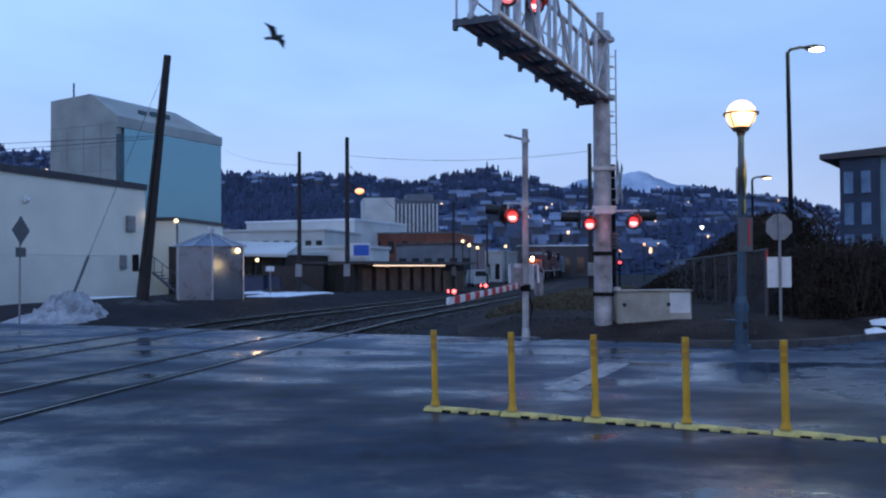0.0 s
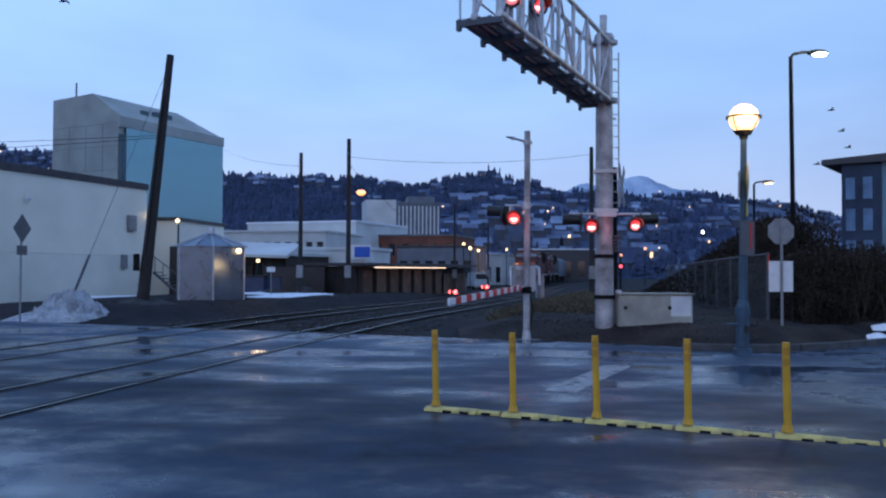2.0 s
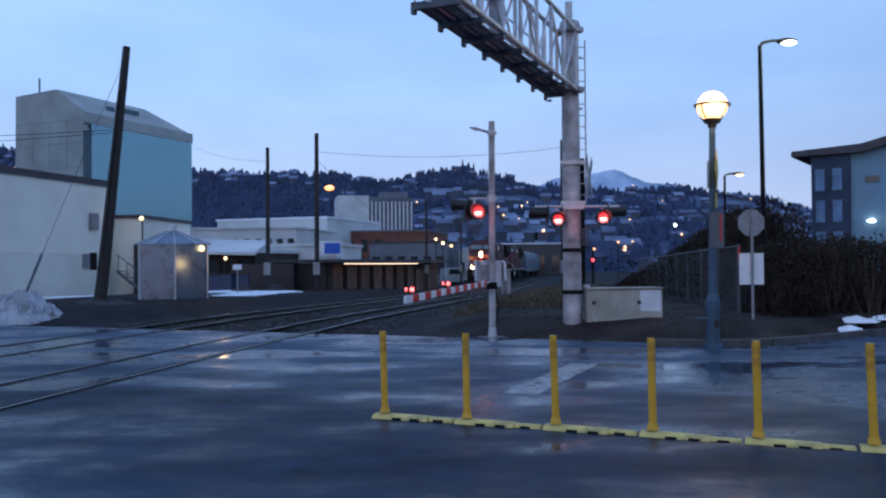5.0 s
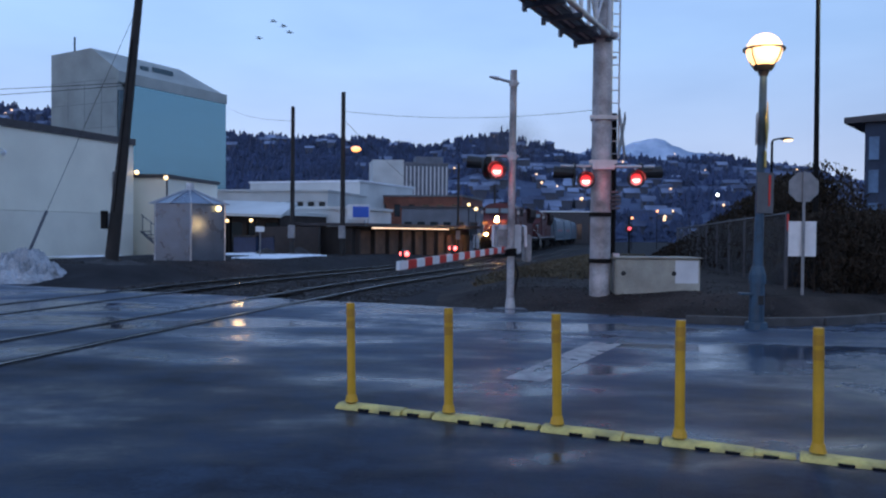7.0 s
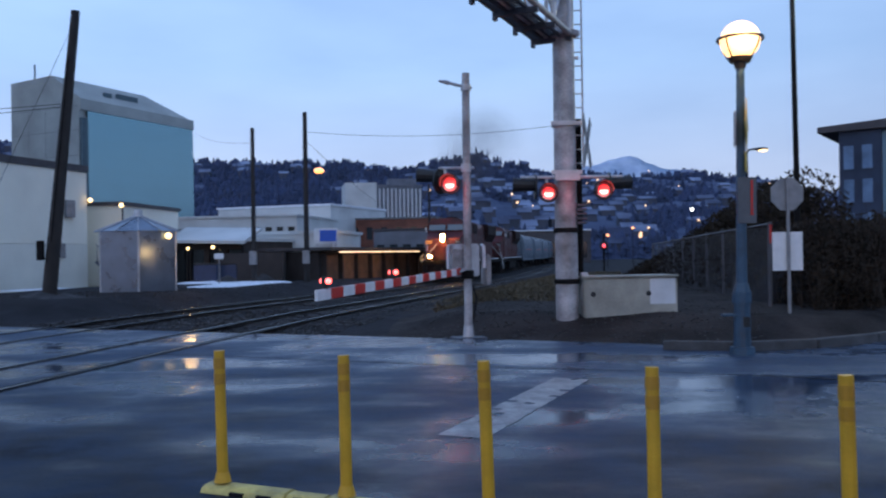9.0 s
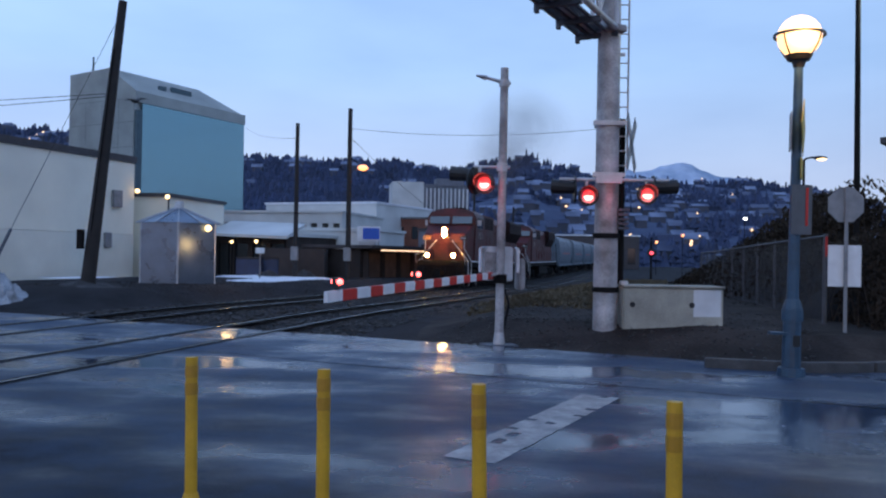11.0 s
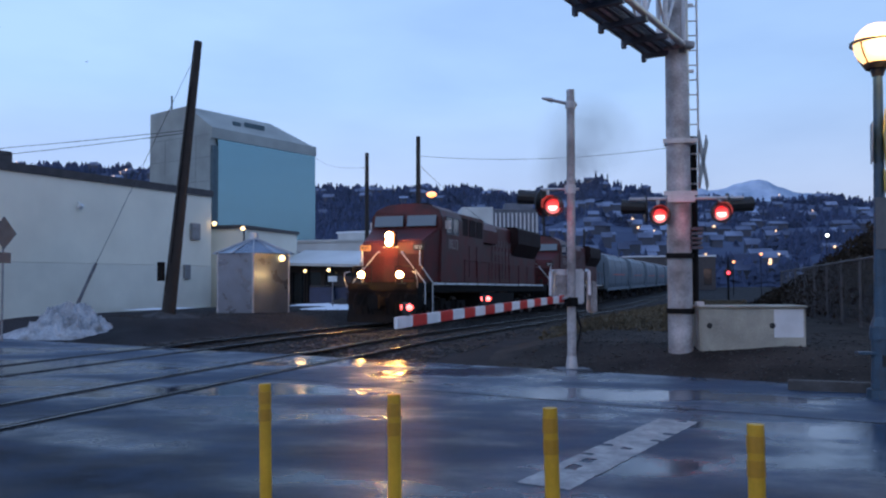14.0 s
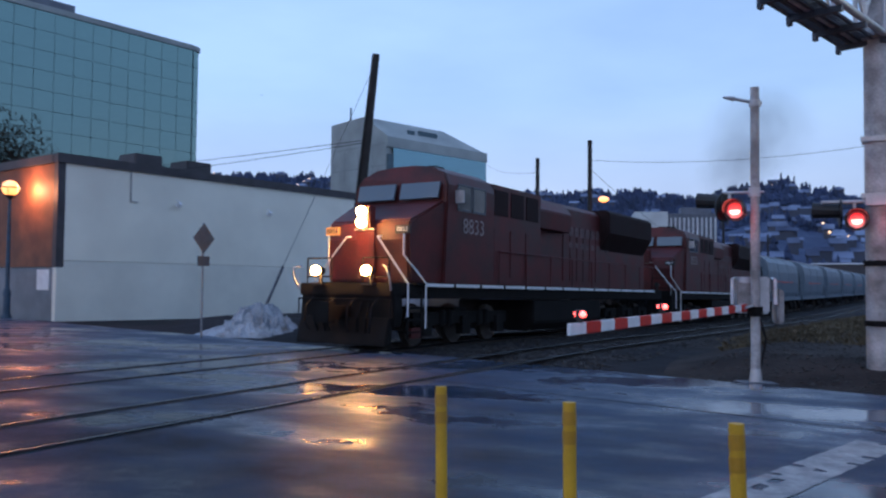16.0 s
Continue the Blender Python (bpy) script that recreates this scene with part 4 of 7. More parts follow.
# ---- verge corner: lamp, signs, fence, hedge ----
def globe_lamp(m, full=True, glowing="g_globe"):
    t = thing("globe_street_lamp", "blue-painted street lamp with a glowing orange globe", "street lamp", "globe street lamps", m=m)
    bm = bmesh.new()
    for z0, z1, r0, r1 in ((-0.05, 0.12, 0.20, 0.19), (0.12, 0.80, 0.135, 0.125), (0.80, 0.98, 0.15, 0.15), (0.98, 1.12, 0.14, 0.10)):
        add_rod(bm, (0, 0, z0), (0, 0, z1), r0, r1, 12)
    part("column_base", bm, M["blue"], t, bevel=0.008)
    rod_part("pole", (0, 0, 1.1), (0, 0, 4.58), 0.085, M["blue"], t, 0.06, 16)
    bm = bmesh.new()
    add_rod(bm, (0, 0, 4.50), (0, 0, 4.60), 0.075, 0.10, 16)
    add_rod(bm, (0, 0, 4.60), (0, 0, 4.68), 0.15, 0.19, 20)
    part("globe_cup", bm, M["black"], t)
    bm = bmesh.new()
    add_ball(bm, (0, 0, 4.95), 0.305, seg=28)
    part("globe", bm, M[glowing], t, smooth=True)
    bm = bmesh.new()
    k = 32
    ring = [((0.36 if r else 0.332) * math.cos(6.2832 * i / k), (0.36 if r else 0.332) * math.sin(6.2832 * i / k)) for r in (0, 1) for i in range(k)]
    for z in (4.95, 4.985):
        for x, y in ring:
            bm.verts.new((x, y, z))
    bm.verts.ensure_lookup_table()
    v = bm.verts
    for i in range(k):
        j = (i + 1) % k
        bm.faces.new((v[i], v[j], v[k + j], v[k + i]))
        bm.faces.new((v[2 * k + i], v[3 * k + i], v[3 * k + j], v[2 * k + j]))
        bm.faces.new((v[k + i], v[k + j], v[3 * k + j], v[3 * k + i]))
        bm.faces.new((v[i], v[2 * k + i], v[2 * k + j], v[j]))
    for i in range(4):
        a = 0.6 + i * 1.5708
        pts = [(0.18 + 0.17 * math.sin(q * 1.57), 4.63 + 0.34 * q) for q in (0, 0.25, 0.5, 0.75, 1)]
        for (r0, z0), (r1, z1) in zip(pts, pts[1:]):
            add_rod(bm, (r0 * math.cos(a), r0 * math.sin(a), z0), (r1 * math.cos(a), r1 * math.sin(a), z1), 0.012, seg=6)
    part("globe_cage", bm, M["black"], t)
    if full:
        # signs strapped to the pole, edge on
        bm = bmesh.new()
        mm = pose(0.08, -0.03, 3.62, 0, 0, 66) @ pose(0, 0, 0, 0, 45, 0)
        add_box(bm, (0, 0, 0), (0.60, 0.012, 0.60), 0, mm)
        part("diamond_sign", bm, M["sign_yellow"], t, "faded yellow diamond warning sign", bevel=0.003)
        bm = bmesh.new()
        add_box(bm, (0, 0, 0), (0.42, 0.012, 0.30), 0, pose(0.07, -0.03, 3.02, 0, 0, 66))
        part("lower_sign", bm, M["sign_yellow"], t, "faded yellow plate below the warning sign")
        bm = bmesh.new()
        add_box(bm, (0, 0, 0), (0.30, 0.012, 0.55), 0, pose(-0.10, -0.02, 3.55, 0, 0, 75))
        part("back_sign", bm, M["sign_back"], t)
        box_part("grey_sign", (0.06, -0.09, 2.42), (0.30, 0.02, 0.72), M["signdark"], t, 4, 0.004)
        box_part("reflector_strip", (0.13, -0.105, 2.46), (0.035, 0.008, 0.55), M["red"], t, 4)
        box_part("side_plate", (-0.20, -0.02, 0.62), (0.26, 0.16, 0.035), M["blue"], t, 0, 0.008)
        box_part("access_door", (0.02, -0.134, 0.52), (0.10, 0.02, 0.16), M["black"], t)
    return t


globe_lamp(pose(6.345, 17.30, 0, 0, 0.6, 0))
lamp_at("globe_light", (6.345, 16.85, 4.96), 85, (1.0, 0.58, 0.22), 0.3)
globe_lamp(pose(-29.53, 33.7, -0.02) @ Matrix.Scale(1.2, 4), False, "g_sodium")
lamp_at("globe_light", (-29.3, 34.35, 5.95), 400, (1.0, 0.36, 0.16), 0.3)


def stop_sign():
    t = thing("stop_sign", "back of an octagonal stop sign on a steel post", "stop sign", m=pose(8.46, 20.45, -0.08))
    bm = bmesh.new()
    pts = [(0.345 * math.cos(radians(22.5 + 45 * i)), 2.80 + 0.345 * math.sin(radians(22.5 + 45 * i))) for i in range(8)]
    add_extrude(bm, pts, -0.006, 0.006)
    part("octagon", bm, M["sign_back"], t)
    box_part("post", (0, -0.03, 1.56), (0.06, 0.035, 3.15), M["sign_back"], t, 0, 0.004)
    box_part("white_plate", (0.0, 0.02, 1.68), (0.60, 0.012, 0.76), M["white"], t, 0, 0.004, "blank white rectangular plate")


stop_sign()


def chain_fence():
    t = thing("chain_link_fence", "grey chain-link fence on steel posts along the railway", "fence")
    a, b = Vector((8.82, 22.2, 0)), Vector((12.6, 46, 0))
    d = b - a
    L = d.length
    d.normalize()
    H = 2.2
    n = 9
    for i in range(n + 1):
        p = a + d * (L * i / n)
        rod_part("fence_post", (p.x, p.y, -0.1 + fall(p.y)), (p.x, p.y, H + 0.04 + fall(p.y)), 0.045 if i in (0, n) else 0.03, M["fencewire"], t)
    box_part("reflector_strip", (a.x, a.y - 0.052, H - 0.22), (0.045, 0.012, 0.40), M["red"], t, 0, 0, "red reflector strip on the end post")
    bm = bmesh.new()
    add_rod(bm, a + Vector((0, 0, H)), b + Vector((0, 0, H + fall(b.y))), 0.022)
    part("top_rail", bm, M["fencewire"], t)
    verts, faces = [], []
    def wire(p, q, r=0.002):
        o = len(verts)
        w = Vector((d.y, -d.x, 0)) * r
        for e in (p, q):
            for k in (w + Vector((0, 0, r)), -w + Vector((0, 0, r)), Vector((0, 0, -1.4 * r))):
                verts.append(tuple(e + k))
        faces.extend([(o, o + 1, o + 4, o + 3), (o + 1, o + 2, o + 5, o + 4), (o + 2, o, o + 3, o + 5)])
    s = -H
    while s < L:
        for sg in (1, -1):
            x0, x1 = max(0, s), min(L, s + H)
            za, zb = (x0 - s), (x1 - s)
            if sg < 0:
                za, zb = H - za, H - zb
            p, q = a + d * x0, a + d * x1
            wire(Vector((p.x, p.y, za + fall(p.y))), Vector((q.x, q.y, zb + fall(q.y))))
        s += 0.11
    w = raw("wire_mesh", verts, faces, M["fencewire"])
    w.parent = t


chain_fence()


def leaf_cloud(name, count, place, size, mat, parent=None):
    """Many small bent leaves or clumps as one mesh."""
    verts, faces = [], []
    for _ in range(count):
        c = Vector(place())
        s = random.uniform(*size)
        e = Euler((random.uniform(0, 6.3), random.uniform(0, 6.3), random.uniform(0, 6.3))).to_matrix()
        o = len(verts)
        for v in ((-1, 0, 0), (0, -0.45, 0.2), (1, 0, 0), (0, 0.45, 0.2)):
            verts.append(tuple(c + e @ (Vector(v) * s)))
        faces += [(o, o + 1, o + 2), (o, o + 2, o + 3)]
    ob = raw(name, verts, faces, mat)
    if parent:
        ob.parent = parent
    return ob


def hedge():
    t = thing("hedge", "dense dark bushes on the bank behind the kerb", "hedge")
    def top(x, y):
        return 2.15 + 0.35 * noise.noise((x * 0.5, y * 0.5, 0)) + 0.25 * noise.noise((x * 1.7, y * 1.7, 4)) + 0.03 * (x - 10)
    def place():
        x = random.uniform(9.3, 27)
        y0 = 21.0 + 1.1 * min(1, max(0, x - 10.5)) + 0.55 * max(0, 0.6 * (x - 10)) * 0.3 + 0.5 * noise.noise((x, 0, 3))
        y = y0 + abs(random.gauss(0, 1.6))
        h = top(x, y) * min(1, 0.25 + (y - y0) * 0.9 + 0.4 * random.random())
        return x, y, h * random.random() ** 0.6
    leaf_cloud("foliage", 60000, place, (0.035, 0.085), M["leaf"], t)
    verts, faces = [], []
    for _ in range(900):
        x = random.uniform(9.3, 26)
        y = 21.2 + 0.1 * (x - 10) + random.uniform(0, 3.5)
        a, l = random.uniform(0, 6.3), random.uniform(0.7, 2.7)
        p, q = Vector((x, y, 0)), Vector((x + 0.5 * math.cos(a), y + 0.5 * math.sin(a), l))
        o = len(verts)
        for e, r in ((p, 0.012), (q, 0.003)):
            verts += [(e.x - r, e.y, e.z), (e.x + r, e.y - r, e.z), (e.x, e.y + r, e.z)]
        faces += [(o, o + 1, o + 4, o + 3), (o + 1, o + 2, o + 5, o + 4), (o + 2, o, o + 3, o + 5)]
    raw("twig_growth", verts, faces, M["twig"]).parent = t
    # earth bank that carries the bushes
    bm = bmesh.new()
    for x in range(9):
        add_ball(bm, (11.4 + 2 * x, 24.3 + 0.2 * x, -0.25), 1.9, 1.3, 1.0, 0.95, 14)
    part("earth_bank", bm, M["gravel"], t, "dark earth bank under the bushes", smooth=True)


hedge()


def bank_shrubs():
    """Low dark scrub beyond the fence, along the railway bank."""
    def place():
        f = random.random()
        x = 11.5 + 13 * f + random.gauss(0, 1.3)
        y = 30 + 55 * f + random.gauss(0, 2)
        x += 3.2
        return x, y, fall(y) + (0.6 + 2.2 * math.exp(-((f - 0.1) / 0.5) ** 2)) * random.random() ** 0.7 + 0.2 * f
    t = thing("scrub", "dark leafless scrub on the railway bank", "shrubs", kind="stuff")
    leaf_cloud("scrub_twigs", 26000, place, (0.05, 0.12), M["leaf"], t)
    def crest(y):
        return max(0.9, 3.6 - 0.105 * (y - 29)) + 0.5 * noise.noise((y * 0.35, 0, 6)) + 0.3 * noise.noise((y * 1.1, 3, 6))
    def behind_fence():
        y = random.uniform(26, 56)
        x = 11.9 + 0.12 * (y - 30) + random.gauss(0, 0.8)
        return x, y, fall(y) + crest(y) * (1 - 0.12 * (x - 11.9 - 0.12 * (y - 30)) ** 2) * random.random() ** 0.45
    bushes = thing("bushes", "tall dark leafless bushes behind the chain-link fence", "bushes", kind="stuff")
    leaf_cloud("bush_twigs", 42000, behind_fence, (0.05, 0.11), M["leaf"], bushes)
    bm = bmesh.new()
    for k in range(13):
        y = 27 + 2.3 * k
        add_ball(bm, (12.2 + 0.12 * (y - 30), y, fall(y) - 0.1), 0.72 * crest(y), 0.55, 0.8, 1.0, 12)
    part("earth_mound", bm, M["gravel"], bushes, smooth=True)
    def grass():
        y = 27 + 34 * random.random() ** 1.1
        p, _ = track_pt(y, -random.uniform(2.9, 8.0))
        return p.x, p.y, verge_z(p.x, p.y) + 0.30 * random.random() ** 2.2
    g = leaf_cloud("dry_grass", 20000, grass, (0.03, 0.10), M["drygrass"])
    tagged(g, "dry yellow-brown grass tufts beside the track", "grass", kind="stuff")


bank_shrubs()


def street_lamp(m, h, arm, mat, label):
    t = thing("street_lamp", label, "street lamp", "tall street lamps", m=m)
    rod_part("pole", (0, 0, -0.2), (0, 0, h), 0.085, M["locodark"], t, 0.06, 12)
    bm = bmesh.new()
    pts = [(0, h - 0.05), (0.08, h + 0.08), (arm * 0.5, h + 0.15), (arm * 0.72, h + 0.14)]
    for (x0, z0), (x1, z1) in zip(pts, pts[1:]):
        add_rod(bm, (x0, 0, z0), (x1, 0, z1), 0.045)
    part("arm", bm, M["locodark"], t)
    bm = bmesh.new()
    add_ball(bm, (arm, 0, h + 0.13), 0.34, 1, 0.55, 0.28, 14)
    head = part("lamp_head", bm, M["locodark"], t, smooth=True)
    bm = bmesh.new()
    add_ball(bm, (arm + 0.05, -0.04, h + 0.07), 0.25, 1, 0.6, 0.32, 14)
    part("lamp_glass", bm, mat, head, smooth=True)


street_lamp(pose(11.15, 26.0, 0, 0, -0.4, 0), 8.55, 0.85, M["g_white"], "tall dark street lamp with a white lit head")
lamp_at("street_light", (12.1, 25.5, 8.45), 220, (0.95, 1.0, 0.72), 0.25)
street_lamp(pose(17.1, 45.0, 0), 6.5, 0.75, M["g_warm"], "distant dark street lamp with a lit head")


# ---- left: white building, leaning pole, shed, snow ----
WL, WR = Vector((-27.2, 34.2, 0)), Vector((-20.3, 55.8, 0))
WD = (WR - WL).normalized()
WN = Vector((-WD.y, WD.x, 0))
WH = 7.1


def wpt(a, b, z=0.0):
    p = WL + WD * a + WN * b
    return (p.x, p.y, z)


def white_building():
    t = thing("white_building", "long cream stucco building with a dark roof edge and brown end", "building")
    ang = math.degrees(math.atan2(WD.y, WD.x))
    L = (WR - WL).length
    W = 22
    zb = -0.5
    def wall(name, a0, a1, b0, b1, z0, z1, mat, label=""):
        bm = bmesh.new()
        c = Vector(wpt((a0 + a1) / 2, (b0 + b1) / 2, (z0 + z1) / 2))
        add_box(bm, c, (a1 - a0, b1 - b0, z1 - z0), ang)
        return part(name, bm, mat, t, label)
    side = wall("side_wall", 0, L, 0, 0.3, 2.62, WH, M["cream"])
    wall("side_wall_base", 0, L, -0.02, 0.3, zb, 2.60, M["creamlow"])
    # darker than the side wall's base, to paint in the end's shade
    wall("end_wall_base", 0, 0.3, 0.3, W, zb, 2.3, M["shadedbase"], "base of the end wall with its shade painted in grey")
    wall("white_panel", -0.03, 0.0, 0.6, 1.7, 1.25, 2.2, M["white"])
    wall("end_wall", -0.03, 0.3, 0.32, W, 2.32, WH - 0.02, M["brown"], "brown timber-clad upper end wall")
    wall("end_wall_trim", -0.04, 0.32, -0.03, 0.33, 2.3, WH, M["flashing"])
    wall("back_wall", L - 0.3, L, 0.3, W, zb, WH, M["cream"])
    wall("rear_wall", 0.3, L - 0.3, W - 0.3, W, zb, WH, M["cream"])
    wall("roof", 0.3, L - 0.3, 0.3, W - 0.3, WH - 0.4, WH - 0.2, M["roof"])
    wall("roof_edge", -0.10, L + 0.1, -0.10, 0.35, WH, WH + 0.42, M["flashing"])
    wall("roof_edge", -0.12, 0.35, 0.36, W, WH, WH + 0.40, M["flashing"])
    bm = bmesh.new()
    for a in (5.5, 8.6):
        c = Vector(wpt(a, 2.2, WH + 0.75))
        add_box(bm, c, (1.6, 1.6, 0.9), ang)
    part("roof_unit", bm, M["flashing"], t, bevel=0.05)
    # wall fittings
    bm = bmesh.new()
    add_box(bm, Vector(wpt(L - 1.6, -0.12, 4.75)), (0.75, 0.2, 1.05), ang)
    part("meter_box", bm, M["sign_back"], t, bevel=0.02)
    bm = bmesh.new()
    add_box(bm, Vector(wpt(L - 2.3, -0.1, 2.2)), (0.5, 0.2, 0.9), ang)
    part("meter_box", bm, M["sign_back"], t, bevel=0.02)
    for a in (6.2, 12.2):
        bm = bmesh.new()
        add_rod(bm, Vector(wpt(a, -0.02, 5.9)), Vector(wpt(a, -0.3, 5.75)), 0.03)
        add_rod(bm, Vector(wpt(a, -0.2, 5.6)), Vector(wpt(a, -0.38, 5.72)), 0.15, 0.1, 12)
        part("wall_camera", bm, M["white"], t)
    bm = bmesh.new()
    add_rod(bm, Vector(wpt(3.6, -0.05, 5.6)), Vector(wpt(3.6, -0.05, WH)), 0.03)
    add_rod(bm, Vector(wpt(3.6, -0.05, 5.6)), Vector(wpt(4.0, -0.05, 5.6)), 0.02)
    part("conduit", bm, M["sign_back"], t)
    bm = bmesh.new()
    add_ball(bm, Vector(wpt(L - 0.1, -0.35, 5.35)), 0.15, seg=12)
    part("wall_lamp", bm, M["g_warm"], t, "lit warm wall lamp at the corner", smooth=True)


white_building()


def leaning_pole():
    t = thing("leaning_utility_pole", "dark leaning timber utility pole with guy wire", "utility pole", "utility poles")
    a, b = Vector((-12.45, 34.0, 0.0)), Vector((-11.55, 34.5, 10.78))
    rod_part("pole", a, b, 0.26, M["pole"], t, 0.15, 14)
    bm = bmesh.new()
    add_box(bm, a + Vector((-0.16, -0.2, 2.0)), (0.2, 0.2, 0.7))
    add_rod(bm, a + Vector((0.19, -0.14, 2.3)), a + Vector((0.74, 0.22, 9)), 0.025)
    part("conduit_box", bm, M["locodark"], t)
    g0 = Vector((-13.05, 28.9, 0.6))
    rod_part("guy_guard", g0, g0 + (b - g0) * 0.16, 0.05, M["darksteel"], t)
    rod_part("guy_wire", g0 + (b - g0) * 0.14, b - Vector((0, 0, 0.3)), 0.009, M["pole"], t, seg=6)


leaning_pole()


def utility_pole(x, y, z0, z1, r, lamp=None):
    t = thing("utility_pole", "tall dark timber utility pole", "utility pole", "utility poles")
    rod_part("pole", (x, y, z0), (x, y, z1), r, M["pole"], t, r * 0.75, 10)
    box_part("meter_cabinet", (x, y - 0.25, 2.0 + z0), (0.4, 0.25, 0.8), M["sign_back"], t)
    if lamp:
        bm = bmesh.new()
        add_rod(bm, (x, y, lamp[2] + 0.7), (lamp[0] - 0.2, y, lamp[2] + 0.18), 0.03)
        part("lamp_arm", bm, M["locodark"], t)
        bm = bmesh.new()
        add_ball(bm, (lamp[0], y - 0.1, lamp[2]), 0.26, 1.2, 1, 0.7, 14)
        part("lamp_glass", bm, M["g_sodium"], t, smooth=True)
    return t


utility_pole(-6.2, 53.4, -0.4, 10.28, 0.17, (-5.38, 53.4, 6.75))
utility_pole(-9.22, 52.8, -0.4, 9.27, 0.15)
utility_pole(1.0, 76, -0.6, 7.8, 0.13)
utility_pole(9.15, 50.5, -0.4, 9.35, 0.16)
utility_pole(4.97, 92, -0.6, 6.9, 0.13)


def wires():
    def span(p, q, sag, r=0.013):
        cu = bpy.data.curves.new("overhead_wire", "CURVE")
        cu.dimensions, cu.bevel_depth, cu.bevel_resolution = "3D", r, 1
        sp = cu.splines.new("POLY")
        sp.points.add(16)
        p, q = Vector(p), Vector(q)
        for i in range(17):
            f = i / 16
            v = p.lerp(q, f) - Vector((0, 0, sag * 4 * f * (1 - f)))
            sp.points[i].co = (*v, 1)
        cu.materials.append(M["rubber"])
        tagged(new("overhead_wire", cu), "thin dark overhead wire between the poles", "wire", "overhead wires")
    span((-6.2, 53.4, 9.1), (9.15, 50.5, 8.9), 0.45)
    span((-11.8, 34.3, 7.35), (-70, 60, 11.0), 0.5)
    span((-11.8, 34.3, 7.25), (-70, 58, 10.0), 0.7)
    span((-9.2, 52.8, 8.4), (-33.6, 124.2, 20.0), 0.5)
    span((-6.2, 53.4, 8.6), (-2.0, 70, 5.0), 0.2)


wires()


def hut():
    c = Vector((-11.15, 39.4, yard_z(-11.15, 39.4) - 0.06))
    t = thing("metal_hut", "hexagonal galvanised metal hut with conical roof and lit corner lamp", "hut")
    R, H = 1.70, 2.58
    a0 = 50
    pts = [(c.x + R * math.cos(radians(a0 + 60 * i)), c.y + R * math.sin(radians(a0 + 60 * i))) for i in range(6)]
    for i in range(6):
        p, q = Vector((*pts[i], 0)), Vector((*pts[(i + 1) % 6], 0))
        mid, d = (p + q) / 2, q - p
        bm = bmesh.new()
        add_box(bm, (mid.x, mid.y, c.z + H / 2), (d.length, 0.05, H), math.degrees(math.atan2(d.y, d.x)))
        part("wall_panel", bm, M["zinc"], t)
        rod_part("corner_post", (p.x, p.y, c.z), (p.x, p.y, c.z + H), 0.045, M["steel"], t, seg=8)
    bm = bmesh.new()
    apex = bm.verts.new((c.x, c.y, c.z + H + 0.72))
    rim = [bm.verts.new((c.x + (R + 0.05) * math.cos(radians(a0 + 30 * i)), c.y + (R + 0.05) * math.sin(radians(a0 + 30 * i)), c.z + H)) for i in range(12)]
    for i in range(12):
        bm.faces.new((rim[i], rim[(i + 1) % 12], apex))
    bm.faces.new(rim[::-1])
    roof = part("roof", bm, M["zinc"], t)
    bm = bmesh.new()
    for i in range(12):
        a = radians(a0 + 30 * i)
        add_rod(bm, (c.x + (R + 0.05) * math.cos(a), c.y + (R + 0.05) * math.sin(a), c.z + H + 0.02), (c.x, c.y, c.z + H + 0.74), 0.025, seg=6)
    part("roof_rib", bm, M["steel"], roof)
    bm = bmesh.new()
    add_rod(bm, (c.x, c.y, c.z + H + 0.6), (c.x, c.y, c.z + H + 0.95), 0.2, 0.17, 12)
    part("roof_vent", bm, M["steel"], roof)
    bm = bmesh.new()
    add_ball(bm, (c.x + 1.52, c.y - 0.72, c.z + 2.38), 0.14, seg=12)
    part("corner_lamp", bm, M["g_warm"], t, "small lit corner lamp", smooth=True)
    box_part("notice_plate", (c.x - 0.18, c.y - 1.45, c.z + 2.0), (0.42, 0.03, 0.28), M["white"], t, -5)
    # added fill in open air, standing in for the corner and canopy lamps
    lamp_at("hut_fill_light", (c.x + 2.7, c.y - 1.7, c.z + 1.7), 30, (1.0, 0.58, 0.22), 0.2)


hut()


def heap(name, c, rx, ry, h, mat, label, seed, rugged=0.0):
    verts, faces = [], []
    n, k = (14, 40) if not rugged else (40, 90)
    for j in range(n + 1):
        f = j / n
        for i in range(k):
            a = 6.2832 * i / k
            lump = 1 + 0.28 * noise.noise((math.cos(a) * 1.5 + seed, math.sin(a) * 1.5, 0)) + 0.16 * noise.noise((math.cos(a) * 5, math.sin(a) * 5 + seed, f * 6))
            x, y = c[0] + rx * f * lump * math.cos(a), c[1] + ry * f * lump * math.sin(a)
            z = h * (1 - f) ** 0.9 * (1 + 0.22 * noise.noise((x * 2.2, y * 2.2, seed))) + 0.14 * h * noise.noise((x * 5, y * 5, seed)) * (1 - f)
            z += rugged * h * (abs(noise.noise((x * 4.2, y * 4.2, seed + 7))) - 0.2 + 0.6 * noise.noise((x * 10, y * 10, seed))) * min(1, 3 * (1 - f)) * (0.4 + 0.6 * f)
            verts.append((x, y, c[2] + max(-0.02, z)))
    faces = [(j * k + i, j * k + (i + 1) % k, (j + 1) * k + (i + 1) % k, (j + 1) * k + i) for j in range(n) for i in range(k)]
    faces.append(tuple(range(k))[::-1])
    return tagged(raw(name, verts, faces, mat), label, "snow", "snow", "stuff")


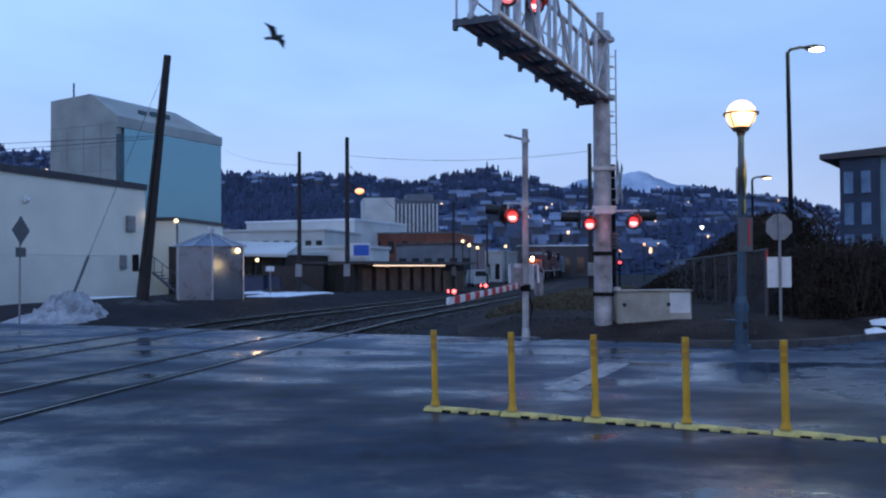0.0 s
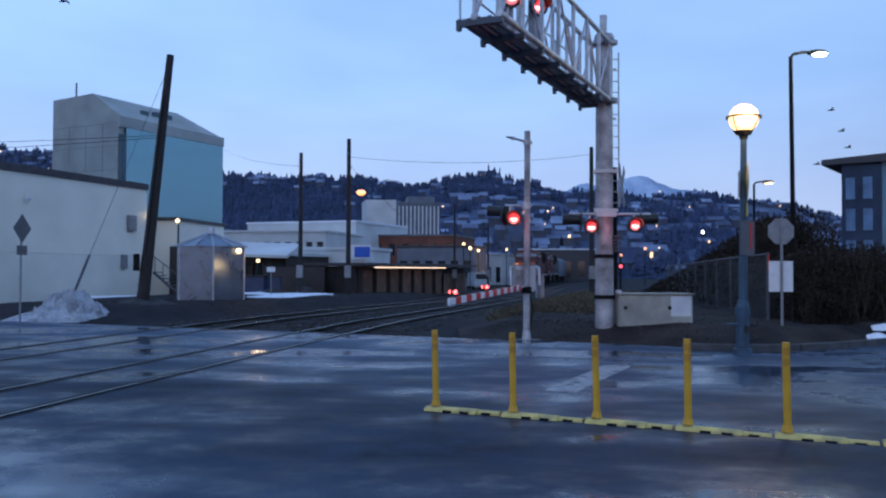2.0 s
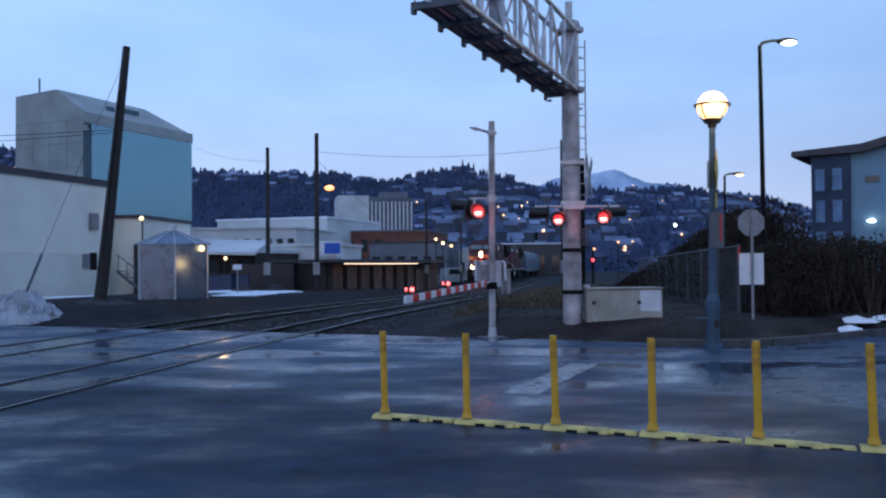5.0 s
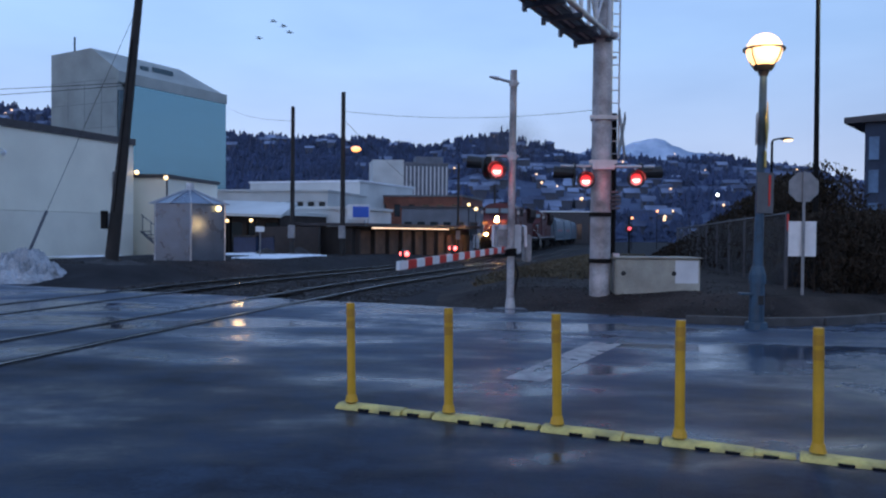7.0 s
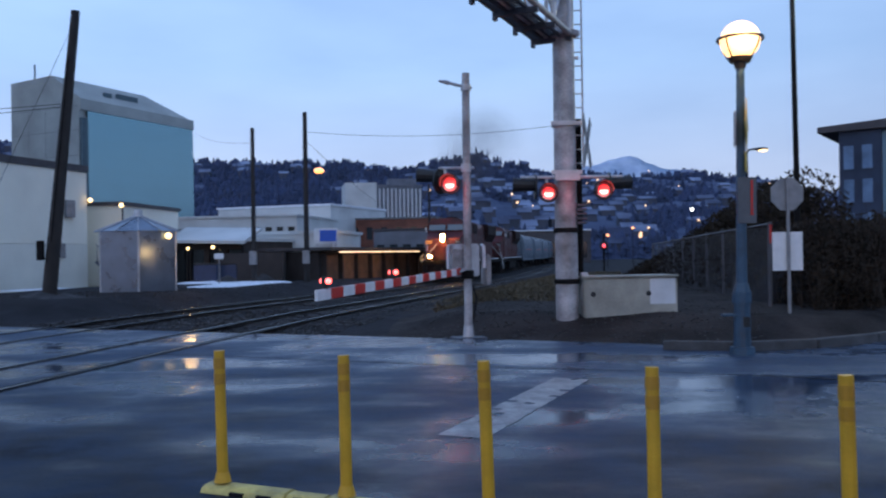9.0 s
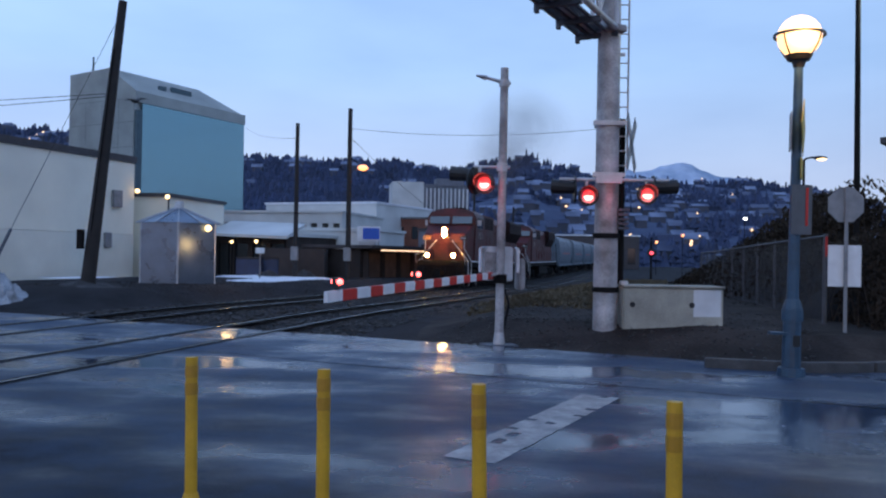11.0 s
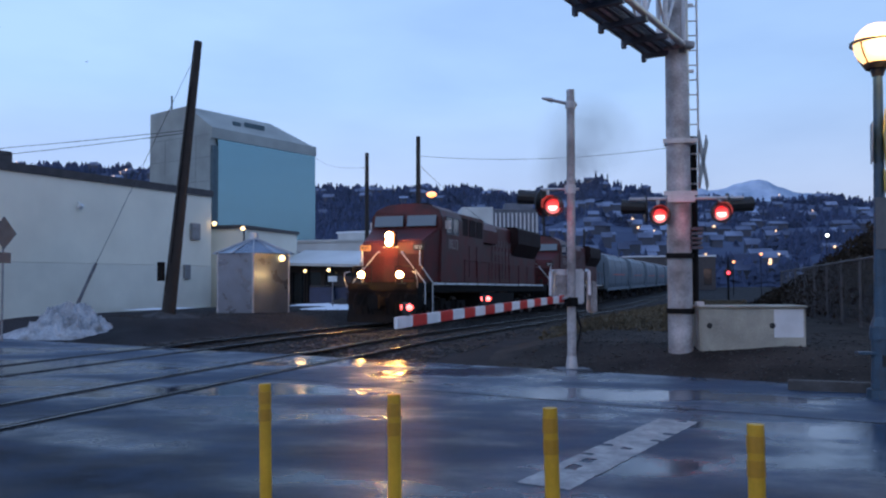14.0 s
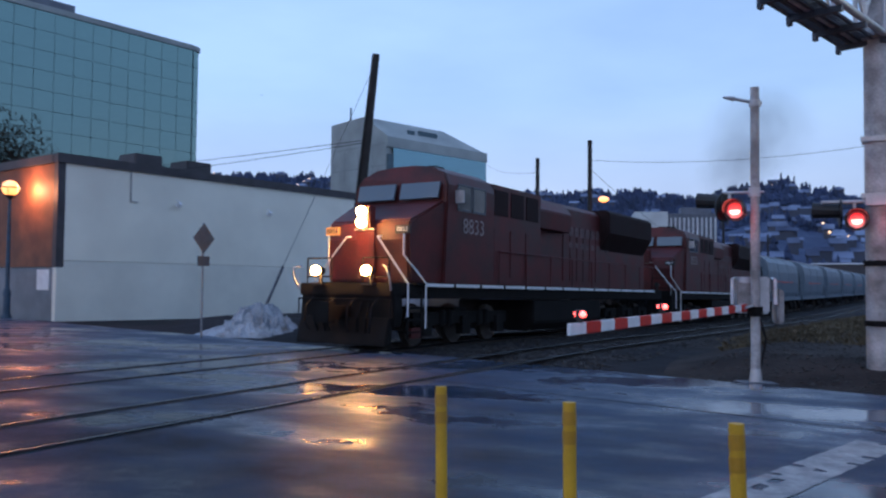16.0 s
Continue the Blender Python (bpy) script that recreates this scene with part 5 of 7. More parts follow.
heap("snow_pile", (-12.95, 28.6, -0.07), 1.75, 1.4, 1.15, M["dirtysnow"], "heap of dirty old snow beside the road", 3, 0.34)
tagged(heap("dirt_heap", (-11.2, 32.4, 0.1), 2.0, 1.7, 0.38, M["stone"], "low heap of dark dirt and rubble at the pole foot", 21), category="rubble", group="dirt heaps")
tagged(heap("dirt_heap", (-12.6, 33.6, 0.12), 1.1, 1.0, 0.45, M["stone"], "low heap of dark dirt against the pole", 23), category="rubble", group="dirt heaps")
heap("snow_lump", (-14.1, 28.2, -0.07), 0.9, 0.7, 0.35, M["dirtysnow"], "low lump of dirty old snow", 11)
for x, y, rx, ry, seed in ((-9.2, 46.0, 1.5, 3.6, 5), (-9.4, 52.0, 2.4, 3.8, 7), (-12.4, 55.5, 2.2, 4.0, 15)):
    heap("snow_patch", (x, y, yard_z(x, y) + 0.012), rx, ry, 0.10, M["snow"], "thin patch of white snow on the gravel", seed)
heap("snow_patch", (-18.5, 48.0, yard_z(-18.5, 48.0) - 0.01), 3.6, 1.2, 0.12, M["snow"], "thin strip of snow along the wall", 8)
for x, y, rx, ry, seed in ((10.75, 20.35, 0.40, 0.42, 9), (11.35, 21.1, 0.55, 0.5, 12), (12.6, 21.7, 0.8, 0.45, 17)):
    heap("snow_patch", (x, y, verge_z(x, y) + 0.01), rx, ry, 0.16, M["snow"], "thin patch of white snow by the hedge", seed)


def diamond_sign():
    t = thing("diamond_sign", "back of a diamond warning sign with a plate below", "road sign", m=pose(-13.3, 26.0, -0.05, 0, 0, 84))
    rod_part("post", (0, 0.03, 0), (0, 0.03, 3.5), 0.03, M["sign_back"], t)
    bm = bmesh.new()
    add_box(bm, (0, 0, 0), (0.66, 0.012, 0.66), 0, pose(0, 0, 3.05, 0, 45, 0))
    part("diamond_plate", bm, M["signdark"], t, bevel=0.003)
    box_part("lower_plate", (0, 0, 2.36), (0.52, 0.012, 0.30), M["signdark"], t)


diamond_sign()


# ---- the town behind ----
def block(name, label, p, q, depth, z0, z1, wall, roof=None, rows=0, cols=0, win=(0.6, 0.55), glassm=None, sill=True, eave=0.15, category="building"):
    """A building whose front runs from p to q in plan, depth metres deep behind it, with rows of recessed windows."""
    t = thing(name, label, category, "town buildings")
    p, q = Vector((*p, 0)), Vector((*q, 0))
    d = q - p
    L = d.length
    d.normalize()
    n = Vector((-d.y, d.x, 0))
    ang = math.degrees(math.atan2(d.y, d.x))
    m = Matrix.Translation(p) @ pose(0, 0, 0, 0, 0, ang)
    t.matrix_basis = m
    zf, zt = z0, z1
    ww = 0.0
    if rows:
        # front wall in bands, so that the openings go through it
        hgt = (zt - zf) / rows
        bm = bmesh.new()
        for r in range(rows):
            zb, ztop = zf + hgt * r, zf + hgt * (r + 1)
            o = hgt * (1 - win[1]) / 2
            add_box(bm, (L / 2, 0.15, zb + o / 2), (L, 0.3, o))
            add_box(bm, (L / 2, 0.15, ztop - o / 2), (L, 0.3, o))
            cw = L / cols
            for c in range(cols + 1):
                x0 = max(0, c * cw - cw * (1 - win[0]) / 2)
                x1 = min(L, c * cw + cw * (1 - win[0]) / 2)
                add_box(bm, ((x0 + x1) / 2, 0.15, (zb + ztop) / 2), (x1 - x0, 0.3, hgt * win[1]))
        part("front_wall", bm, wall, t)
        for r in range(rows):
            for c in range(cols):
                cw = L / cols
                bm = bmesh.new()
                add_box(bm, ((c + 0.5) * cw, 0.2, zf + hgt * (r + 0.5)), (cw * win[0], 0.04, hgt * win[1]))
                part("window_pane", bm, glassm or M["darkglass"], t)
    else:
        box_part("front_wall", (L / 2, 0.15, (zf + zt) / 2), (L, 0.3, zt - zf), wall, t)
    box_part("side_wall", (0.15, depth / 2 + 0.15, (zf + zt) / 2), (0.3, depth - 0.3, zt - zf), wall, t)
    box_part("side_wall", (L - 0.15, depth / 2 + 0.15, (zf + zt) / 2), (0.3, depth - 0.3, zt - zf), wall, t)
    box_part("back_wall", (L / 2, depth + 0.15, (zf + zt) / 2), (L, 0.3, zt - zf), wall, t)
    box_part("roof", (L / 2, depth / 2 + 0.15, zt + 0.12), (L + 2 * eave, depth + 2 * eave + 0.3, 0.24), roof or M["roof"], t)
    return t


def concrete_tower():
    t = thing("concrete_office_tower", "grey concrete office tower with a blue mirror glass front", "office tower")
    n, r, l = Vector((-42.7, 107, 0)), Vector((-33.9, 125, 0)), Vector((-54.3, 112.7, 0))
    d, s = (r - n).normalized(), (l - n).normalized()
    L, W = (r - n).length, (l - n).length
    m = Matrix.Translation(n) @ Matrix(((d.x, s.x, 0, 0), (d.y, s.y, 0, 0), (0, 0, 1, 0), (0, 0, 0, 1)))
    t.matrix_basis = m
    H, T = 21.9, 25.0
    # local x along the glass front, y into the building; the roof is cut back at the front and at the far end
    bm = bmesh.new()
    add_extrude(bm, [(0.35, -2), (W, -2), (W, T), (5.2, T + 0.3), (0.0, H), (0.0, H - 1.4), (0.35, H - 1.4)], 0, 0.8, "x")
    part("end_wall", bm, M["towerwall"], t)
    bm = bmesh.new()
    add_extrude(bm, [(0.5, -2), (W, -2), (W, T), (5.2, T + 0.3), (0.0, H), (0.0, H - 1.4), (0.5, H - 1.4)], 0.8, L - 4.5, "x")
    part("body", bm, M["towerwall"], t)
    bm = bmesh.new()
    b = [bm.verts.new(v) for v in ((L - 4.5, 0.5, H), (L - 4.5, 5.2, T + 0.3), (L - 4.5, W, T), (L, 0.5, H), (L, W, H), (L - 4.5, 0.5, -2), (L, 0.5, -2), (L, W, -2), (L - 4.5, W, -2))]
    for f in ((0, 3, 1), (1, 3, 4), (1, 4, 2), (3, 6, 7, 4), (0, 5, 6, 3), (4, 7, 8, 2)):
        bm.faces.new([b[i] for i in f])
    part("end_bay", bm, M["towerwall"], t)
    box_part("end_parapet", (L - 2.26, 0.25, H - 0.72), (4.5, 0.5, 1.4), M["towerwall"], t)
    # joints in the concrete end wall
    bm = bmesh.new()
    for z in (2, 5.2, 8.4, 11.6, 14.8, 18.0, 21.0):
        add_box(bm, (-0.01, W / 2 + 0.2, z), (0.03, W - 0.6, 0.08))
    for y in (3.2, 6.4, 9.6):
        add_box(bm, (-0.012, y, 9.5), (0.03, 0.07, 23))
    part("panel_joint", bm, M["joint"], t)
    box_part("corner_slot", (0.55, 0.15, 9), (0.9, 0.5, 21), M["mullion"], t)
    # the glass front, pane by pane
    cols, rows = 14, 12
    x0, x1, z0, z1 = 1.1, L - 0.15, -1.6, H - 1.45
    cw, rh = (x1 - x0) / cols, (z1 - z0) / rows
    front = box_part("curtain_wall", ((x0 + x1) / 2, 0.2, (z0 + z1) / 2), (x1 - x0, 0.2, z1 - z0), M["mullion"], t)
    me = None
    for c in range(cols):
        for r in range(rows):
            if me is None:
                bm = bmesh.new()
                add_box(bm, (0, 0, 0), (cw - 0.012, 0.05, rh - 0.012))
                me = done(bm, "pane", M["towerglass"])
            ob = new("pane", me)
            ob.parent = front
            ob.matrix_basis = pose(x0 + cw * (c + 0.5), 0.08, z0 + rh * (r + 0.5), random.uniform(-0.35, 0.35), 0, random.uniform(-0.35, 0.35))
    bm = bmesh.new()
    add_box(bm, (9.5, 2.2, H + 1.55), (3.6, 0.3, 1.0), 0, None)
    add_box(bm, (6.0, 2.0, H + 1.4), (1.2, 0.3, 0.8))
    part("roof_vent", bm, M["mullion"], t)
    rod_part("roof_mast", (0.8, W - 3.6, T), (0.8, W - 3.6, T + 2.3), 0.12, M["mullion"], t)


concrete_tower()


def glass_tower():
    t = thing("glass_office_tower", "blue-grey glass office tower with a grid of panes", "office tower")
    a, b = Vector((-58.3, 52.3, 0)), Vector((-50.0, 76.1, 0))
    d = (b - a).normalized()
    s = Vector((-d.y, d.x, 0))
    L, W, H, z0 = (b - a).length, 16.0, 25.6, -1.0
    t.matrix_basis = Matrix.Translation(a) @ Matrix(((d.x, s.x, 0, 0), (d.y, s.y, 0, 0), (0, 0, 1, 0), (0, 0, 0, 1)))
    pts = [(-10, 0.25), (L - 1.4, 0.25), (L - 0.5, 0.6), (L - 0.25, 1.6), (L - 0.25, W), (-10, W)]
    bm = bmesh.new()
    add_prism(bm, pts, z0, H)
    body = part("curtain_wall", bm, M["mullion"], t)
    bm = bmesh.new()
    add_prism(bm, [(-10, 0.05), (L - 1.4, 0.05), (L - 0.35, 0.45), (L, 1.6), (L, W), (-10, W)], H, H + 0.5)
    part("parapet", bm, M["towerwall"], t)
    box_part("plant_room", (L * 0.25, 7, H + 1.4), (L * 0.55, 6, 2.2), M["greybuild"], t)
    rows, cols = 15, 19
    rh, cw = (H - z0) / rows, (L - 1.4 + 10) / cols
    me = None
    for r in range(rows):
        for c in range(cols):
            if me is None:
                bm = bmesh.new()
                add_box(bm, (0, 0, 0), (cw - 0.04, 0.05, rh - 0.04))
                me = done(bm, "pane", M["towerglass2"])
            ob = new("pane", me)
            ob.parent = body
            ob.matrix_basis = pose(-10 + cw * (c + 0.5), 0.22, z0 + rh * (r + 0.5), random.uniform(-0.4, 0.4), 0, random.uniform(-0.4, 0.4))
        bm = bmesh.new()
        add_box(bm, (L - 0.9, 0.40, z0 + rh * (r + 0.5)), (0.85, 0.05, rh - 0.06), 24)
        part("corner_pane", bm, M["towerglass2"], body)


glass_tower()

def loading_canopy():
    t = thing("loading_canopy", "sloping white canopy roof over the loading shed", "canopy")
    bm = bmesh.new()
    v = [bm.verts.new(p) for p in ((-18.0, 62.6, 2.95), (-11.5, 60.1, 2.75), (-11.0, 63.5, 3.75), (-17.2, 66.0, 3.95), (-18.0, 62.6, 2.75), (-11.5, 60.1, 2.55), (-11.0, 63.5, 3.5), (-17.2, 66.0, 3.7))]
    for f in ((0, 1, 2, 3), (7, 6, 5, 4), (0, 4, 5, 1), (1, 5, 6, 2), (2, 6, 7, 3), (3, 7, 4, 0)):
        bm.faces.new([v[i] for i in f])
    part("canopy_roof", bm, M["whitebuild"], t)
    for x, y in ((-17.6, 62.6), (-15.6, 61.9), (-13.6, 61.1), (-11.7, 60.4)):
        rod_part("canopy_post", (x, y, -0.6), (x, y, 2.7), 0.07, M["locodark"], t)


block("annex_building", "low cream annex beside the white building", (-22.6, 57.5), (-18.6, 57.0), 8, -0.6, 5.1, M["cream"], M["flashing"])
block("loading_shed", "low dark loading shed with a white roof edge", (-17.6, 63.5), (-11.8, 61.2), 8, -0.8, 2.75, M["darkbuild"], M["whitebuild"], 1, 4, (0.75, 0.7))
loading_canopy()
block("white_warehouse", "long off-white two-storey building with a row of windows", (-34.0, 97), (-13.5, 93), 14, -1, 6.0, M["whitebuild"], M["whitebuild"], 2, 16, (0.6, 0.36))
block("white_upper_building", "long pale building with a snowy flat roof", (-27, 112), (-11.5, 106), 16, -1, 7.9, M["whitebuild"], M["snow"], 1, 10, (0.0, 0.0))
block("white_store", "pale low store with a blue sign", (-13.6, 68), (-6.3, 66.5), 7, -0.8, 3.35, M["whitebuild"], M["whitebuild"])
block("brick_building", "red-brown brick building with a flat roof", (-12.0, 113), (1.5, 110), 14, -1, 6.3, M["brick"], M["roof"], 2, 7, (0.45, 0.45))
block("grey_building", "blue-grey low building behind the sheds", (-5.8, 101), (3.6, 99), 9, -1, 4.5, M["greybuild"], M["flashing"], 1, 6, (0.6, 0.4))
block("far_store", "far low store with a white roof", (15.5, 172), (33.0, 170), 14, -2, 6.0, M["flashing"], M["snow"], 1, 6, (0.5, 0.4))
block("far_store", "far low pale building by the tracks", (3.4, 128), (9.0, 126), 9, -2, 4.0, M["whitebuild"], M["whitebuild"], 1, 4, (0.5, 0.4))


def office_block():
    t = block("finned_office_block", "pale office block with upright white fins", (-8.9, 150.5), (-0.9, 152), 9, -2, 14.0, M["greybuild"], M["greybuild"])
    L = math.hypot(8.0, 1.5)
    for i in range(11):
        box_part("fin", (0.5 + i * (L - 0.8) / 10, -0.12, 9.2), (0.22, 0.3, 8.6), M["white"], t)
    bm = bmesh.new()
    add_prism(bm, [(-5.6, 0.4), (-0.02, -0.1), (-0.02, 9), (-5.6, 9)], -2, 14.6)
    part("blank_wing", bm, M["whitebuild"], t, "blank off-white wing wall")
    box_part("plant_room", (5, 4, 14.9), (5, 4, 1.2), M["greybuild"], t)


office_block()


def door_shed():
    t = thing("storage_shed", "low dark storage shed with brown board doors and tube light", "shed")
    a, b = Vector((-6.3, 60, 0)), Vector((2.2, 80, 0))
    d = (b - a).normalized()
    ang = math.degrees(math.atan2(d.y, d.x))
    L = (b - a).length
    t.matrix_basis = Matrix.Translation(a) @ pose(0, 0, -0.5, 0, 0, ang)
    box_part("body", (L / 2, 2.3, 1.2), (L, 4.2, 2.5), M["darkbuild"], t)
    box_part("roof", (L / 2, 1.9, 2.62), (L + 0.8, 5.8, 0.22), M["flashing"], t, 0, 0.02)
    n = 7
    for i in range(n):
        x = 0.6 + (L * 0.72) * i / n
        box_part("door", (x + 1.0, 0.16 - 0.03 * (i % 2), 1.1), (1.95, 0.10, 2.15), M["shedboard"], t, 0, 0.01)
        box_part("door_post", (x - 0.07, 0.02, 1.15), (0.14, 0.36, 2.3), M["darkbuild"], t)
    box_part("tube_light", (L * 0.36, -0.85, 2.40), (L * 0.62, 0.07, 0.09), M["g_tube"], t)
    box_part("side_wing", (-2.2, 3.9, 1.2), (4.2, 5.0, 2.4), M["darkbuild"], t, -60)
    for i in range(6):
        box_part("fence_panel", (L * 0.75 + i * 0.9, -0.1, 0.95), (0.8, 0.08, 1.9), M["shedboard"], t)


door_shed()


def blue_sign():
    t = thing("blue_sign", "blue sign board with a white frame on the store", "sign")
    box_part("frame", (-6.72, 65.9, 3.15), (1.75, 0.10, 1.15), M["white"], t)
    box_part("face", (-6.55, 65.83, 3.15), (1.25, 0.05, 0.85), M["bluesign"], t)
    rod_part("post", (-7.4, 66, -0.6), (-7.4, 66, 3.0), 0.06, M["steel"], t)
    rod_part("post", (-6.0, 66, -0.6), (-6.0, 66, 3.0), 0.06, M["steel"], t)


blue_sign()


def annex_stair():
    t = thing("side_stair", "dark doorway and steel stair beside the annex", "stair")
    box_part("doorway", (-18.2, 56.75, 1.6), (1.5, 0.3, 3.4), M["black"], t)
    for i in range(7):
        box_part("step", (-19.6 + 0.28 * i, 56.1, 1.5 - 0.22 * i), (0.3, 1.0, 0.06), M["darksteel"], t)
    bm = bmesh.new()
    for i in range(4):
        x, z = -19.6 + 0.55 * i, 1.5 - 0.43 * i
        add_rod(bm, (x, 55.6, z), (x, 55.6, z + 1.05), 0.03)
    add_rod(bm, (-19.7, 55.6, 2.6), (-17.9, 55.6, 1.2), 0.03)
    add_rod(bm, (-19.7, 55.6, 1.5), (-17.6, 55.6, -0.3), 0.09)
    part("stair_rail", bm, M["darksteel"], t)
    t2 = thing("post_sign", "small white sign on a thin post in the yard", "sign")
    rod_part("post", (-10.4, 49.5, -0.1), (-10.4, 49.5, 1.9), 0.035, M["sign_back"], t2)
    box_part("plate", (-10.4, 49.45, 1.72), (0.5, 0.03, 0.3), M["white"], t2)


annex_stair()


def town_lamp(x, y, z, mat, r=0.18, pole=True):
    t = thing("town_lamp", "small lit lamp on a thin pole in the town", "lamp", "town lamps")
    bm = bmesh.new()
    add_ball(bm, (x, y, z), r, seg=10)
    part("lamp_glass", bm, mat, t, smooth=True)
    rod_part("lamp_post", (x, y + r + 0.05, fall(y) - 0.3), (x, y + r + 0.05, z + 0.1), 0.05, M["locodark"], t, seg=6)


for x, y, z, mat, r in ((-18.3, 56.2, 5.05, "g_warm", 0.15), (-13.6, 60.0, 2.35, "g_warm", 0.13), (-15.6, 61.0, 2.3, "g_warm", 0.12),
                        (2.95, 92, 4.2, "g_warm", 0.2), (4.2, 100, 4.1, "g_warm", 0.18), (2.1, 87, 4.5, "g_warm", 0.16), (8.4, 110, 4.5, "g_warm", 0.2),
                        (38, 120, 7.4, "g_white", 0.22), (54, 130, 9.0, "g_warm", 0.2), (30, 122, 5.0, "g_sodium", 0.2), (25.5, 118, 3.9, "g_sodium", 0.2)):
    town_lamp(x, y, z, M[mat], r)


def far_signal():
    t = thing("track_signal", "far railway signal showing a red light", "railway signal")
    rod_part("mast", (13.4, 62, -0.6), (13.4, 62, 2.9), 0.07, M["locodark"], t)
    bm = bmesh.new()
    add_rod(bm, (13.4, 61.9, 2.05), (13.4, 61.95, 2.05), 0.3, 0.3, 18)
    add_box(bm, (13.4, 62.0, 2.05), (0.3, 0.2, 0.6))
    part("signal_head", bm, M["black"], t)
    bm = bmesh.new()
    add_rod(bm, (13.4, 61.85, 2.05), (13.4, 61.9, 2.05), 0.13, 0.13, 14)
    part("lens", bm, M["g_red"], t)


far_signal()


def modern_building():
    """Dark block with a light panelled wing under a roof that rises to one side."""
    t = thing("modern_building", "dark modern building with light panelled wing and rising roof", "building")
    t.matrix_basis = pose(29.4, 60.4, 0, 0, 0, -37)
    box_part("dark_wall", (1.3, 5, 4.5), (2.6, 10, 10.2), M["darkclad"], t)
    bm = bmesh.new()
    add_extrude(bm, [(2.6, -0.5), (30, -0.5), (30, 16.0), (4.6, 9.9), (2.6, 9.6)], 0.3, 11)
    part("panel_wall", bm, M["panel"], t, "pale blue panelled wing wall")
    bm = bmesh.new()
    add_extrude(bm, [(-1.3, 9.62), (3.4, 9.62), (31, 16.3), (31, 17.0), (3.4, 10.22), (-1.3, 10.02)], -0.35, 12)
    part("roof", bm, M["flashing"], t)
    for r in range(3):
        for c in range(2):
            box_part("window_pane", (0.6 + 1.15 * c, -0.03, 3.2 + 2.3 * r), (0.62, 0.12, 1.6), M["winblue"], t)
    k = 0
    for r in range(4):
        for c in range(8):
            k += 1
            if (k * 7) % 5 < 2:
                box_part("window_pane", (4.0 + 2.3 * c, 0.27, 2.9 + 1.6 * r), (0.9, 0.1, 0.45), M["darkglass"], t)
    for x, z in ((3.9, 4.7), (5.2, 4.7), (9.4, 6.1)):
        bm = bmesh.new()
        add_ball(bm, (x, 0.2, z), 0.2, 1.5, 1, 0.6, 10)
        part("wall_lamp", bm, M["g_white"], t, smooth=True)


M["panel"] = surface("pale_blue_panels", (0.17, 0.29, 0.38), 0.6, var=0.15, scale=0.5)
M["winblue"] = surface("blue_window_glass", (0.13, 0.21, 0.33), 0.45, var=0.3, scale=1.2, bump=0, spec=0.2)
M["darkclad"] = surface("dark_blue_cladding", (0.045, 0.060, 0.095), 0.8, var=0.25, scale=0.6, spec=0.2)
modern_building()


def bare_tree(x, y, z, h, seed):
    rnd = random.Random(seed)
    t = thing("bare_tree", "leafless winter tree with thin twigs", "tree", "bare trees")
    bm = bmesh.new()
    def limb(p, d, l, r, lvl):
        q = p + d * l
        add_rod(bm, p, q, r, r * 0.6, 5)
        if lvl:
            for _ in range(3 if lvl > 1 else 4):
                e = (d + Vector((rnd.uniform(-0.8, 0.8), rnd.uniform(-0.8, 0.8), rnd.uniform(-0.1, 0.6)))).normalized()
                limb(p + d * l * rnd.uniform(0.6, 1), e, l * 0.62, r * 0.55, lvl - 1)
    limb(Vector((x, y, z + h * 0.3)), Vector((0, 0, 1)), h * 0.2, h * 0.016, 4)
    limb(Vector((x, y, z + h * 0.34)), Vector((0.5, 0.2, 0.8)).normalized(), h * 0.3, h * 0.012, 3)
    limb(Vector((x, y, z + h * 0.3)), Vector((-0.5, -0.2, 0.8)).normalized(), h * 0.3, h * 0.012, 3)
    crown = part("crown", bm, M["twig"], t)
    if h > 10:
        def clump():
            k = Vector((rnd.gauss(0, 1), rnd.gauss(0, 1), rnd.gauss(0, 1))).normalized() * rnd.random() ** 0.4
            w = 1 + 0.5 * noise.noise((k.x * 2.5, k.y * 2.5, k.z * 2.5))
            return x + 0.20 * h * k.x * w, y + 0.20 * h * k.y * w, z + h * (0.72 + 0.30 * k.z * w)
        leaf_cloud("foliage", 5000, clump, (0.07, 0.18), M["leaf"], crown)
    rod_part("trunk", (x, y, z), (x, y, z + h * 0.36), h * 0.022, M["twig"], t, h * 0.016, 8)


bare_tree(26.3, 57, -0.3, 6.6, 4)
bare_tree(-54.6, 56.5, -0.4, 15.5, 8)


